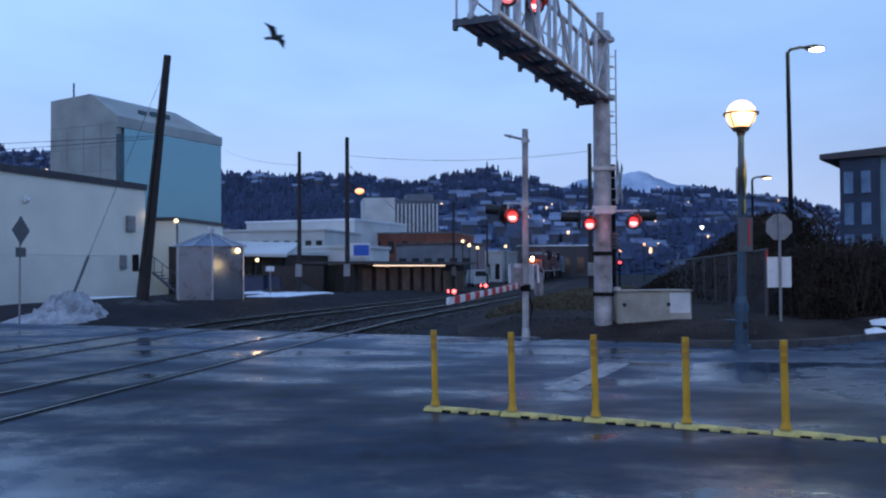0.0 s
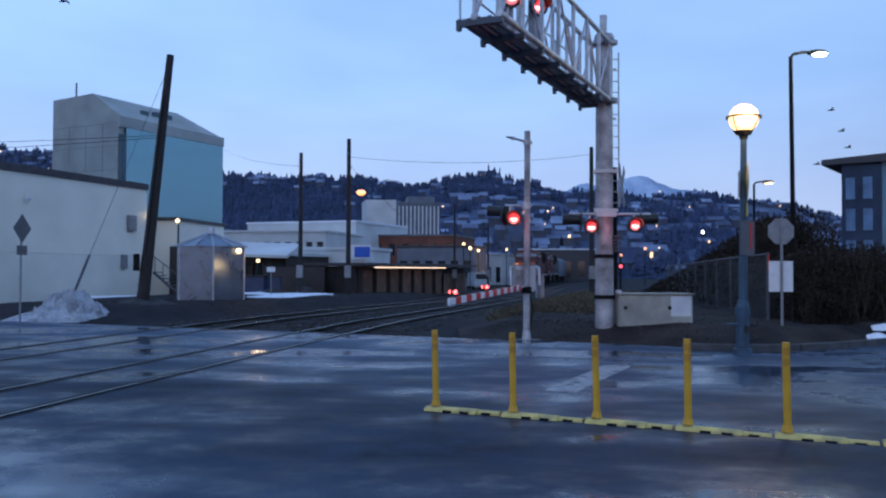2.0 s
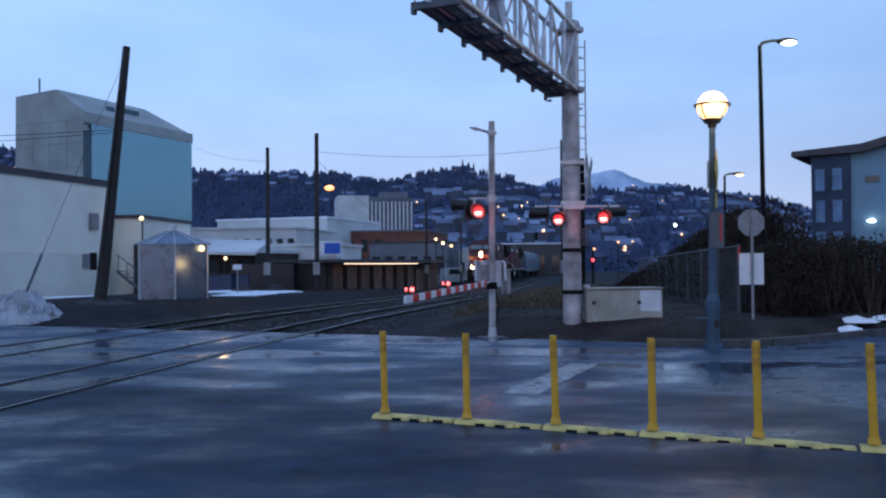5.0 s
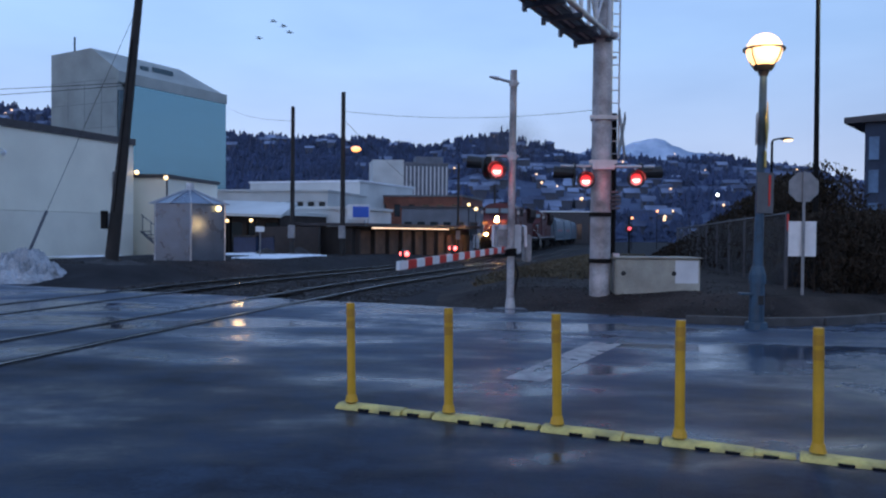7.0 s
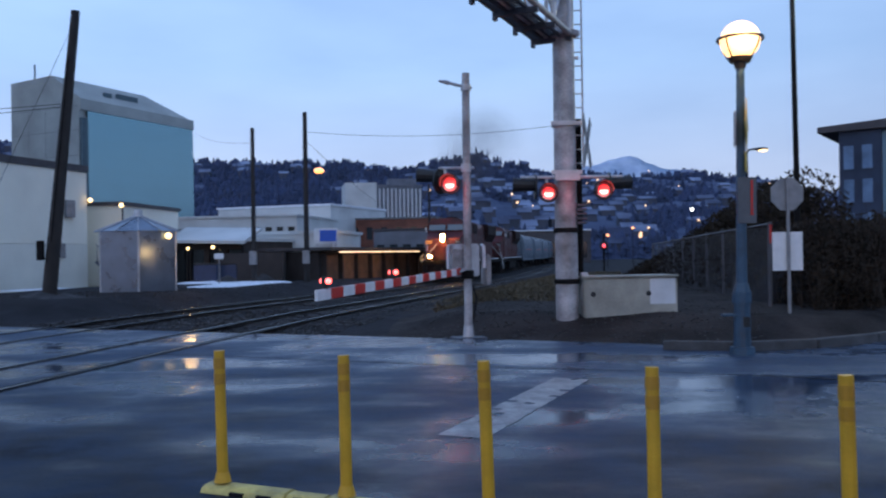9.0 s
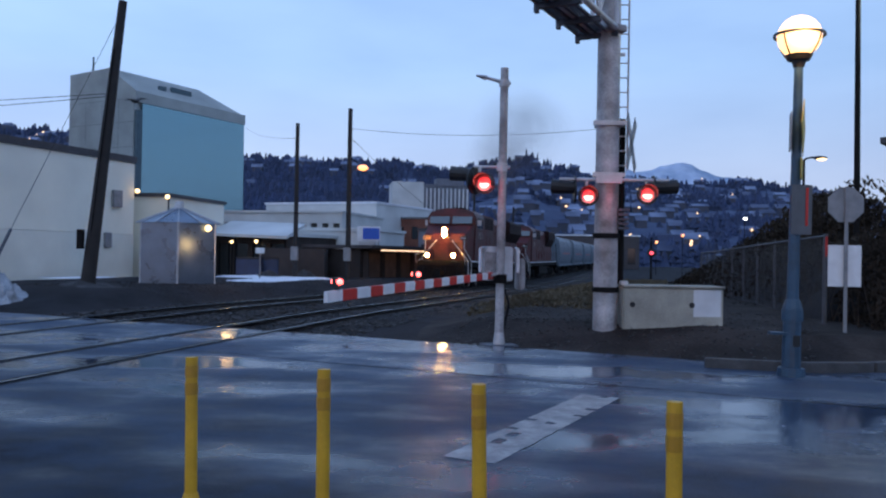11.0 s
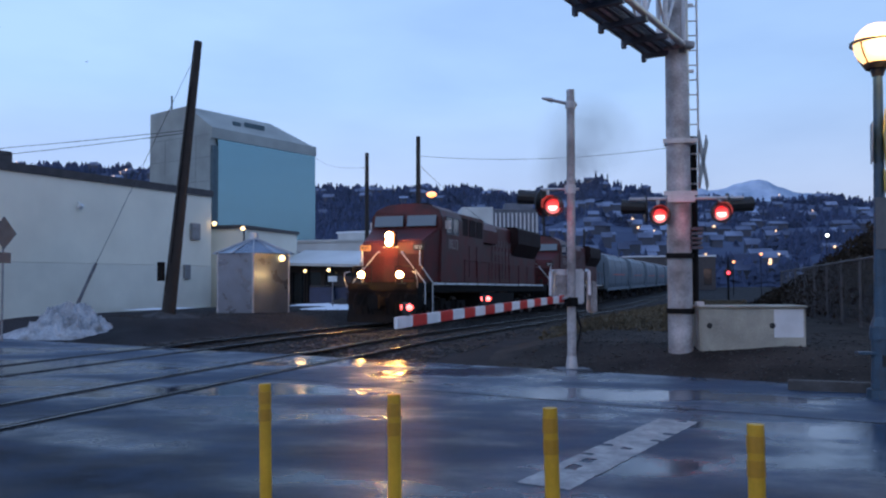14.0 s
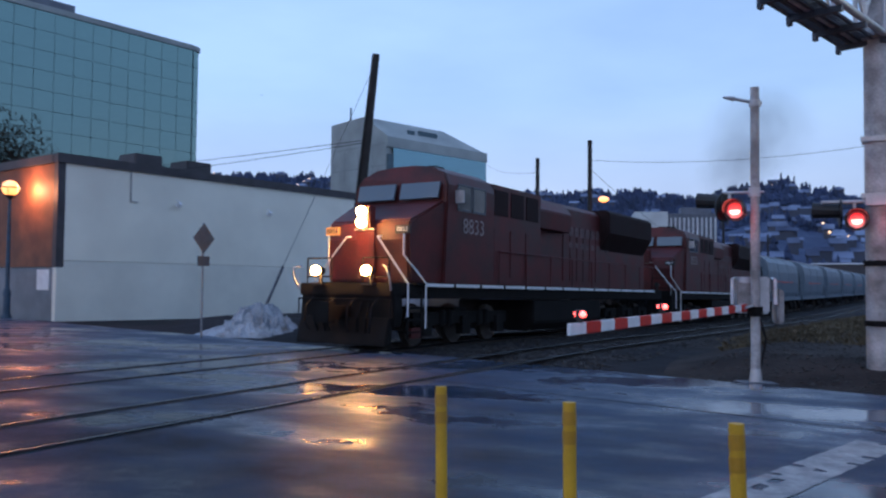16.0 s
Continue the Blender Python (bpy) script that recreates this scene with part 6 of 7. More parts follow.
def bins():
    for x, y, c in ((-13.0, 56.5, "bin"), (-12.0, 57.3, "bin")):
        t = thing("waste_bin", "dark blue lidded waste container", "waste bin", "waste bins", m=pose(x, y, yard_z(x, y) - 0.02))
        bm = bmesh.new()
        add_box(bm, (0, 0, 0.6), (1.5, 1.0, 1.1))
        part("container", bm, M[c], t, bevel=0.05)
        box_part("lid", (0, 0, 1.2), (1.56, 1.06, 0.08), M["black"], t, 0, 0.02)
    for x, y in ((-11.4, 55.0), (-9.5, 56.5)):
        heap("rock", (x, y, yard_z(x, y) - 0.02), 0.9, 0.6, 0.55, M["stone"], "dark boulder edging the yard", x)
    t = thing("parked_van", "pale van parked far off beside the tracks", "van", m=pose(4.5, 96, fall(96) - 0.1, 0, 0, 12))
    bm = bmesh.new()
    add_extrude(bm, [(-1.0, 0.35), (1.0, 0.35), (1.0, 1.2), (0.85, 2.0), (-0.85, 2.0), (-1.0, 1.2)], 0, 4.6)
    part("body", bm, M["car"], t, bevel=0.06)
    box_part("windscreen", (0, -0.02, 1.55), (1.5, 0.06, 0.6), M["darkglass"], t)
    for x in (-0.85, 0.85):
        for y in (0.9, 3.6):
            rod_part("wheel", (x - 0.12, y, 0.33), (x + 0.12, y, 0.33), 0.33, M["rubber"], t, seg=14)


bins()


# ---- hills ----
RIDGE = ((-1500, 98), (-700, 95), (-420, 95), (-313, 90), (-240, 76), (-160, 72), (-77, 70), (-20, 64), (10, 72), (30, 74), (50, 66), (110, 60), (180, 58), (240, 52), (300, 42), (420, 36), (800, 43), (1500, 63))


def ridge(x):
    for (x0, h0), (x1, h1) in zip(RIDGE, RIDGE[1:]):
        if x0 <= x <= x1:
            f = (x - x0) / (x1 - x0)
            f = f * f * (3 - 2 * f)
            return h0 + (h1 - h0) * f
    return 60


def hill_z(x, y):
    xs = x * 600 / max(y, 200)
    f = max(0.0, min(1.0, (y - 215) / 385))
    z = ridge(xs) * (0.12 * f + 0.88 * f ** 1.15)
    z += f * (1 - 0.6 * f) * 7 * noise.noise((x * 0.012, y * 0.012, 2)) + 2.0 * f * noise.noise((x * 0.04, y * 0.04, 7))
    return z - 2.0


def build_hills():
    xs = np.linspace(-1100, 900, 220)
    ys = np.concatenate((np.linspace(200, 620, 70), (660, 720, 900)))
    verts = []
    for y in ys:
        for x in xs:
            z = hill_z(x, min(y, 605)) - (max(0, y - 610) * 0.25)
            verts.append((x, y, z))
    k = len(xs)
    faces = [(j * k + i, j * k + i + 1, (j + 1) * k + i + 1, (j + 1) * k + i) for j in range(len(ys) - 1) for i in range(k - 1)]
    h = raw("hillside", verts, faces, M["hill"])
    tagged(h, "wooded hillside with thin snow behind the town, blued for haze", "hill", kind="structure")
    # a far snowy mountain
    verts, faces = [], []
    xs = np.linspace(-100, 1500, 90)
    for j in range(12):
        f = j / 11
        for x in xs:
            pk = 52 * math.exp(-((x - 345) / 170) ** 2) + 52 * math.exp(-((x - 540) / 220) ** 2) + 136 - 0.05 * abs(x - 450)
            z = pk * f + 20 * f * noise.noise((x * 0.012, f * 3, 1)) + 6 * f * noise.noise((x * 0.05, f * 9, 3))
            verts.append((x, 1500 + 400 * f, z))
    k = len(xs)
    faces = [(j * k + i, j * k + i + 1, (j + 1) * k + i + 1, (j + 1) * k + i) for j in range(11) for i in range(k - 1)]
    tagged(raw("far_mountain", verts, faces, M["mountain"]), "far mountain dusted with snow, paled for haze", "mountain", kind="structure")


build_hills()


def far_trees():
    verts, faces = [], []
    def conifer(x, y, h, r):
        z = hill_z(x, y) - 0.5
        o0 = len(verts)
        for lay in range(3):
            zb, zt = z + h * (0.08 + 0.27 * lay), z + h * (0.52 + 0.24 * lay)
            rr = r * (1 - 0.27 * lay)
            o = len(verts)
            a0 = random.uniform(0, 6)
            for i in range(6):
                a = a0 + i * 1.0472
                q = rr * random.uniform(0.65, 1.15)
                verts.append((x + q * math.cos(a), y + q * math.sin(a), zb + random.uniform(-0.05, 0.08) * h))
            verts.append((x, y, zt))
            faces.extend([(o + i, o + (i + 1) % 6, o + 6) for i in range(6)])
    for _ in range(1300):          # along the ridge
        y = random.uniform(570, 605)
        xs = random.uniform(-620, 420)
        if noise.noise((xs * 0.03, 0, 9)) < -0.15:
            continue
        conifer(xs * y / 600, y, random.uniform(2.5, 6.5) * (1.6 if 0 < xs < 50 else 1), random.uniform(1.6, 3.4))
    n = 0
    while n < 15000:               # woods on the slope
        y = random.uniform(225, 585)
        x = random.uniform(-0.95, 0.75) * y
        dens = noise.noise((x * 0.012, y * 0.02, 4)) + (0.45 if -0.32 < x / y < -0.03 and y > 330 else 0)
        n += 1
        if dens < 0.30 * random.random() - 0.16:
            continue
        conifer(x, y, random.uniform(2.5, 7.0), random.uniform(1.3, 3.2))
    tagged(raw("far_woods", verts, faces, M["conifer"]), "dark conifer woods on the hillside, blued for haze", "trees", kind="stuff")


far_trees()


def far_houses():
    wv, wf, rv, rf, lights = [], [], [], [], []
    for _ in range(680):
        y = random.uniform(225, 592)
        x = random.uniform(-0.95, 0.7) * y
        if -0.30 < x / y < -0.05 and random.random() < (0.93 if -0.27 < x / y < -0.09 and hill_z(x, y) < 0.095 * y else 0.5):
            continue
        z = hill_z(x, y)
        w, d, h = random.uniform(3, 7.5), random.uniform(4, 7), random.uniform(1.8, 3.6)
        o = len(wv)
        wv += [(x - w / 2, y - d / 2, z - 2), (x + w / 2, y - d / 2, z - 2), (x + w / 2, y + d / 2, z - 2), (x - w / 2, y + d / 2, z - 2),
               (x - w / 2, y - d / 2, z + h), (x + w / 2, y - d / 2, z + h), (x + w / 2, y + d / 2, z + h), (x - w / 2, y + d / 2, z + h)]
        wf += [(o, o + 1, o + 5, o + 4), (o + 1, o + 2, o + 6, o + 5), (o + 2, o + 3, o + 7, o + 6), (o + 3, o, o + 4, o + 7)]
        o, g = len(rv), random.uniform(1.2, 2.4)
        rv += [(x - w / 2 - 0.4, y - d / 2 - 0.4, z + h), (x + w / 2 + 0.4, y - d / 2 - 0.4, z + h), (x + w / 2 + 0.4, y + d / 2 + 0.4, z + h), (x - w / 2 - 0.4, y + d / 2 + 0.4, z + h),
               (x - w / 2 - 0.4, y, z + h + g), (x + w / 2 + 0.4, y, z + h + g)]
        rf += [(o, o + 1, o + 5, o + 4), (o + 2, o + 3, o + 4, o + 5), (o, o + 4, o + 3), (o + 1, o + 2, o + 5)]
        if random.random() < 0.16:
            lights.append((x, y - d / 2 - 1.5, z + random.uniform(1, 5)))
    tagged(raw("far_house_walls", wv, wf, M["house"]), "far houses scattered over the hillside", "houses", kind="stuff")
    tagged(raw("far_house_roofs", rv, rf, M["farroof"]), "snow-covered roofs of the far houses, blued for haze", "roofs", kind="stuff")
    bm = bmesh.new()
    for p in lights:
        bmesh.ops.create_icosphere(bm, subdivisions=1, radius=random.uniform(0.35, 0.75), matrix=Matrix.Translation(p))
    ob = part("far_town_lights", bm, M["g_town"])
    tagged(ob, "small warm lights scattered over the far town", "lights", kind="stuff")


far_houses()


# ---- the train ----
M["fadewhite"] = surface("faded_white_paint", (0.30, 0.24, 0.23), 0.6, var=0.3, scale=3)
M["ghostwhite"] = surface("worn_off_lettering", (0.13, 0.075, 0.075), 0.7, var=0.6, scale=3)
def letters(text, size, mat, parent, m, name="lettering"):
    cu = bpy.data.curves.new(name, "FONT")
    cu.body, cu.size, cu.extrude, cu.align_x, cu.align_y = text, size, 0.004, "CENTER", "CENTER"
    cu.materials.append(mat)
    ob = new(name, cu)
    ob.parent, ob.matrix_basis = parent, m
    return ob


def truck(parent, yc, axles, wb, r):
    """A bogie with its wheels, side frames and springs."""
    bm = bmesh.new()
    for sx in (-1.05, 1.05):
        add_box(bm, (sx, yc, 0.72), (0.16, wb * (axles - 1) + 1.1, 0.34))
        for i in range(axles):
            y = yc + wb * (i - (axles - 1) / 2)
            add_box(bm, (sx * 1.06, y, 0.52), (0.22, 0.42, 0.5))
        for i in range(axles - 1):
            y = yc + wb * (i - (axles - 2) / 2)
            add_rod(bm, (sx * 1.08, y - 0.2, 0.5), (sx * 1.08, y - 0.2, 0.95), 0.10)
            add_rod(bm, (sx * 1.08, y + 0.2, 0.5), (sx * 1.08, y + 0.2, 0.95), 0.10)
    add_box(bm, (0, yc, 0.85), (2.0, 0.7, 0.3))
    t = part("truck_frame", bm, M["locodark"], parent)
    for i in range(axles):
        y = yc + wb * (i - (axles - 1) / 2)
        bm = bmesh.new()
        for sx in (-1, 1):
            add_rod(bm, (sx * 0.68, y, r), (sx * 0.80, y, r), r, r * 0.98, 20)
            add_rod(bm, (sx * 0.66, y, r), (sx * 0.69, y, r), r + 0.03, r + 0.03, 20)
        add_rod(bm, (-0.7, y, r), (0.7, y, r), 0.09)
        part("wheelset", bm, M["wheel"], t)
    return t


def locomotive(lead=True):
    t = thing("locomotive", "dull red diesel locomotive with lit headlights" if lead else "dull red second diesel locomotive", "locomotive", "locomotives")
    L = 22.3
    R, D = M["loco"], M["locodark"]
    # frame, sill stripe, walkway
    box_part("underframe", (0, L / 2 + 0.2, 1.42), (2.9, L - 1.6, 0.34), D, t, 0, 0.03)
    box_part("walkway", (0, L / 2 + 0.3, 1.625), (3.08, L - 2.4, 0.06), D, t)
    for sx in (-1, 1):
        st = thing("sill_stripe", "", "")
        st.parent = t
        for k in range(13):
            bm = bmesh.new()
            add_box(bm, (sx * 1.552, 2.6 + 1.42 * k, 1.60), (0.012, 1.28, 0.085))
            part("white_stripe", bm, M["white"], st)
    # pilot, coupler, steps
    bm = bmesh.new()
    add_extrude(bm, [(-1.45, 0.55), (1.45, 0.55), (1.5, 0.9), (1.45, 1.42), (-1.45, 1.42), (-1.5, 0.9)], 0.62, 1.0)
    add_extrude(bm, [(0.36, 0.10), (0.66, 0.14), (0.66, 0.78), (0.54, 0.78)], -1.42, 1.42, "x")
    part("pilot_plow", bm, D, t, bevel=0.03)
    bm = bmesh.new()
    add_box(bm, (0, 0.25, 0.9), (0.35, 0.8, 0.32))
    add_box(bm, (0, -0.16, 0.9), (0.42, 0.25, 0.5))
    for x in (-0.75, -0.5, 0.5, 0.75):
        add_rod(bm, (x, 0.62, 1.15), (x * 1.1, 0.38, 0.75), 0.035)
        add_rod(bm, (x * 1.1, 0.38, 0.75), (x, 0.45, 0.4), 0.035)
    part("coupler", bm, D, t, bevel=0.03)
    box_part("front_deck", (0, 1.0, 1.46), (2.96, 0.9, 0.32), D, t, 0, 0.03)
    for sx in (-1, 1):
        for k in range(4):
            box_part("step_tread", (sx * 1.36, 1.45, 0.42 + 0.30 * k), (0.36, 0.55, 0.05), D, t)
        for y in (1.15, 1.75):
            box_part("step_stile", (sx * 1.52, y, 0.85), (0.04, 0.06, 1.2), D, t)
        box_part("step_light_plate", (sx * 1.50, 1.50, 0.40), (0.08, 0.40, 0.26), R, t)
    # nose: upright face, sloping top to the windscreen
    bm = bmesh.new()
    prof = [(1.50, 1.64), (1.40, 2.75), (1.52, 3.25), (2.75, 3.84), (3.2, 3.84), (3.2, 1.64)]
    w0, w1 = 1.22, 1.45
    lo, hi = [], []
    for sx, lst in ((-1, lo), (1, hi)):
        for y, z in prof:
            w = 1.32 if y < 1.6 else 1.5
            lst.append(bm.verts.new((sx * w, y, z)))
    k = len(prof)
    for i in range(k):
        bm.faces.new((lo[i], lo[(i + 1) % k], hi[(i + 1) % k], hi[i]))
    bm.faces.new(hi)
    bm.faces.new(lo[::-1])
    part("nose", bm, R, t, bevel=0.06)
    box_part("nose_door", (0.0, 1.40, 2.35), (0.62, 0.05, 1.35), R, t, 0, 0.02)
    # cab with rounded roof
    bm = bmesh.new()
    prof = [(-1.55, 1.64), (1.55, 1.64), (1.55, 4.30), (1.40, 4.62), (0.95, 4.83), (0.35, 4.90), (-0.35, 4.90), (-0.95, 4.83), (-1.40, 4.62), (-1.55, 4.30)]
    add_extrude(bm, prof, 2.75, 5.5)
    for v in bm.verts:
        if v.co.y < 3 and v.co.z > 4:
            v.co.y += (v.co.z - 3.85) * 0.30
    part("cab", bm, R, t, bevel=0.035)
    for sx in (-1, 1):
        bm = bmesh.new()
        m = pose(sx * 0.72, 2.815, 4.14, -14, 0, 0)
        add_box(bm, (0, -0.03, 0), (1.26, 0.06, 0.46), 0, m)
        wnd = part("windscreen", bm, M["cabglass"], t, "grey windscreen pane", bevel=0.01)
        for y, w in ((3.75, 0.62), (4.55, 0.62)):
            bm = bmesh.new()
            add_box(bm, (sx * 1.556, y, 4.0), (0.03, w, 0.62))
            part("side_window", bm, M["darkglass"], t)
            bm = bmesh.new()
            for dy, dz, sy, sz in ((0, 0.34, w + 0.12, 0.06), (0, -0.34, w + 0.12, 0.06), (w / 2 + 0.03, 0, 0.06, 0.68), (-w / 2 - 0.03, 0, 0.06, 0.68)):
                add_box(bm, (sx * 1.565, y + dy, 4.0 + dz), (0.03, sy, sz))
            part("window_frame", bm, M["signdark"], t)
        bm = bmesh.new()
        add_box(bm, (sx * 1.68, 3.3, 4.0), (0.26, 0.05, 0.34))
        part("mirror", bm, M["steel"], t)
        letters("8833", 0.60, M["fadewhite"], t, Matrix(((0, 0, sx, sx * 1.558), (sx, 0, 0, 4.28), (0, 1, 0, 3.22), (0, 0, 0, 1))), "cab_number")
        # number boards
        box_part("number_board", (sx * 1.14, 1.43, 3.0), (0.46, 0.06, 0.22), M["g_board"] if (sx < 0 and lead) else M["black"], t, 0, 0.01)
        letters("8833", 0.17, M["black"] if (sx < 0 and lead) else M["white"], t, pose(sx * 1.14, 1.395, 3.0, 90, 0, 0), "board_number")
    # equipment cabinet, hood, radiators
    box_part("equipment_cabinet", (0, 7.2, 3.14), (2.86, 3.4, 3.0), R, t, 0, 0.05)
    bm = bmesh.new()
    add_extrude(bm, [(-0.98, 1.64), (0.98, 1.64), (0.98, 4.5), (0.75, 4.7), (-0.75, 4.7), (-0.98, 4.5)], 8.9, 20.6)
    part("engine_hood", bm, R, t, bevel=0.03)
    bm = bmesh.new()
    add_extrude(bm, [(-0.98, 3.15), (0.98, 3.15), (1.40, 3.85), (1.40, 4.62), (1.25, 4.76), (-1.25, 4.76), (-1.40, 4.62), (-1.40, 3.85)], 15.2, 20.4)
    part("radiator_wing", bm, M["locogrille"], t, bevel=0.03)
    bm = bmesh.new()
    add_extrude(bm, [(-1.3, 3.6), (1.3, 3.6), (1.36, 4.2), (1.0, 4.62), (-1.0, 4.62), (-1.36, 4.2)], 8.95, 11.6)
    part("dynamic_brake_housing", bm, R, t, bevel=0.03)
    for sx in (-1, 1):
        for k in range(6):
            box_part("hood_door", (sx * 0.99, 11.9 + 0.62 * k, 2.75), (0.03, 0.55, 1.7), R, t, 0, 0.008)
        for k in range(3):
            box_part("cabinet_grille", (sx * 1.435, 6.1 + 1.05 * k, 4.1), (0.03, 0.85, 0.75), M["locogrille"], t)
            box_part("cabinet_door", (sx * 1.435, 6.1 + 1.05 * k, 2.6), (0.03, 0.9, 1.4), R, t, 0, 0.008)
        for j, w in enumerate((0.42, 0.36, 0.40, 0.38, 0.40, 0.34, 0.38, 0.36)):
            box_part("letter_bar", (sx * 1.0, 12.3 + 0.52 * j, 3.72), (0.02, w, 0.34), M["ghostwhite"], t)
            box_part("small_letter_bar", (sx * 1.0, 12.3 + 0.52 * j, 3.22), (0.02, w * 0.8, 0.20), M["ghostwhite"], t)
        # handrails
        bm = bmesh.new()
        ys = [5.9 + 1.8 * i for i in range(9)]
        for y in ys:
            add_rod(bm, (sx * 1.5, y, 1.6), (sx * 1.5, y, 2.65), 0.02, seg=6)
        add_rod(bm, (sx * 1.5, ys[0], 2.65), (sx * 1.5, ys[-1], 2.65), 0.02, seg=6)
        part("side_handrail", bm, R, t)
        for pts in ([(1.54, 1.12, 0.8), (1.54, 1.12, 1.62), (0.50, 1.22, 2.82), (0.50, 1.40, 2.84)], [(1.54, 1.92, 0.5), (1.54, 1.92, 1.64), (1.22, 1.36, 2.35), (1.22, 1.36, 2.88)]):
            bm = bmesh.new()
            for p, q in zip(pts, pts[1:]):
                add_rod(bm, (sx * p[0], p[1], p[2]), (sx * q[0], q[1], q[2]), 0.024, seg=8)
            part("step_handrail", bm, M["white"], t)
    for sx in (-1, 1):
        bm = bmesh.new()
        for x in (1.3, 0.5):
            add_rod(bm, (sx * x, 0.64, 1.6), (sx * x, 0.64, 2.25), 0.02, seg=6)
        for z in (1.78, 2.25):
            add_rod(bm, (sx * 1.3, 0.64, z), (sx * 0.5, 0.64, z), 0.02, seg=6)
        part("front_handrail", bm, M["locodark"], t)
    # tank, trucks
    bm = bmesh.new()
    add_extrude(bm, [(-1.2, 0.22), (1.2, 0.22), (1.42, 0.5), (1.42, 1.2), (-1.42, 1.2), (-1.42, 0.5)], 8.4, 14.2)
    part("fuel_tank", bm, D, t, bevel=0.04)
    truck(t, 4.5, 3, 2.0, 0.53)
    truck(t, 18.0, 3, 2.0, 0.53)
    bm = bmesh.new()
    add_rod(bm, (0, 12.6, 4.4), (0, 12.6, 4.75), 0.3, 0.26, 14)
    part("exhaust_stack", bm, D, t)
    box_part("roof_antenna", (0.5, 3.9, 4.9), (0.3, 0.5, 0.14), D, t, 0, 0.02)
    for x in (-0.2, 0.0, 0.2):
        rod_part("horn", (x, 4.6, 4.96), (x, 4.2, 4.96), 0.05, D, t, 0.09, 8)
    # lights
    bm = bmesh.new()
    add_box(bm, (0, 1.40, 3.33), (0.40, 0.30, 0.62))
    hs = part("headlight_case", bm, R, t, bevel=0.04)
    if lead:
        for dz in (-0.14, 0.14):
            bm = bmesh.new()
            add_ball(bm, (0, 1.17, 3.33 + dz), 0.14, 1, 0.85, 1, 18)
            part("headlight_lens", bm, M["g_head"], hs, smooth=True)
    for sx in (-1, 1):
        bm = bmesh.new()
        add_rod(bm, (sx * 0.80, 0.46, 1.93), (sx * 0.80, 0.66, 1.93), 0.12, 0.09, 16)
        add_rod(bm, (sx * 0.80, 0.58, 1.6), (sx * 0.80, 0.58, 1.9), 0.05)
        add_box(bm, (sx * 0.80, 0.60, 1.60), (0.34, 0.42, 0.05))
        dl = part("ditch_light", bm, M["black"], t)
        if lead:
            bm = bmesh.new()
            add_ball(bm, (sx * 0.80, 0.37, 1.93), 0.125, 1, 0.85, 1, 18)
            part("ditch_lens", bm, M["g_ditch"], dl, smooth=True)
    # hoses, uncoupling lever and grab irons round the coupler
    for x in (-1.05, -0.32, 0.32, 1.05):
        bm = bmesh.new()
        pts = [(x, 0.58, 1.25), (x, 0.30, 1.05), (x * 0.98, 0.26, 0.62), (x * 0.9, 0.36, 0.42)]
        for p0, p1 in zip(pts, pts[1:]):
            add_rod(bm, p0, p1, 0.028, seg=6)
        part("air_hose", bm, M["rubber"], t)
    bm = bmesh.new()
    add_rod(bm, (-1.45, 0.5, 1.22), (1.45, 0.5, 1.22), 0.02, seg=6)
    for sx in (-1, 1):
        add_rod(bm, (sx * 1.45, 0.5, 1.22), (sx * 1.45, 0.5, 0.85), 0.02, seg=6)
    part("uncoupling_lever", bm, D, t)
    for sx in (-1, 1):
        bm = bmesh.new()
        pts = [(sx * 1.46, 0.52, 1.45), (sx * 1.52, 0.36, 1.75), (sx * 1.46, 0.30, 2.0), (sx * 1.30, 0.40, 2.05)]
        for p0, p1 in zip(pts, pts[1:]):
            add_rod(bm, p0, p1, 0.022, seg=6)
        part("corner_grab_iron", bm, M["steel"], t)
    bm = bmesh.new()
    add_rod(bm, (-0.32, 1.33, 3.02), (0.32, 1.33, 3.02), 0.028, seg=8)
    part("nose_grab_iron", bm, M["fadewhite"], t)
    return t


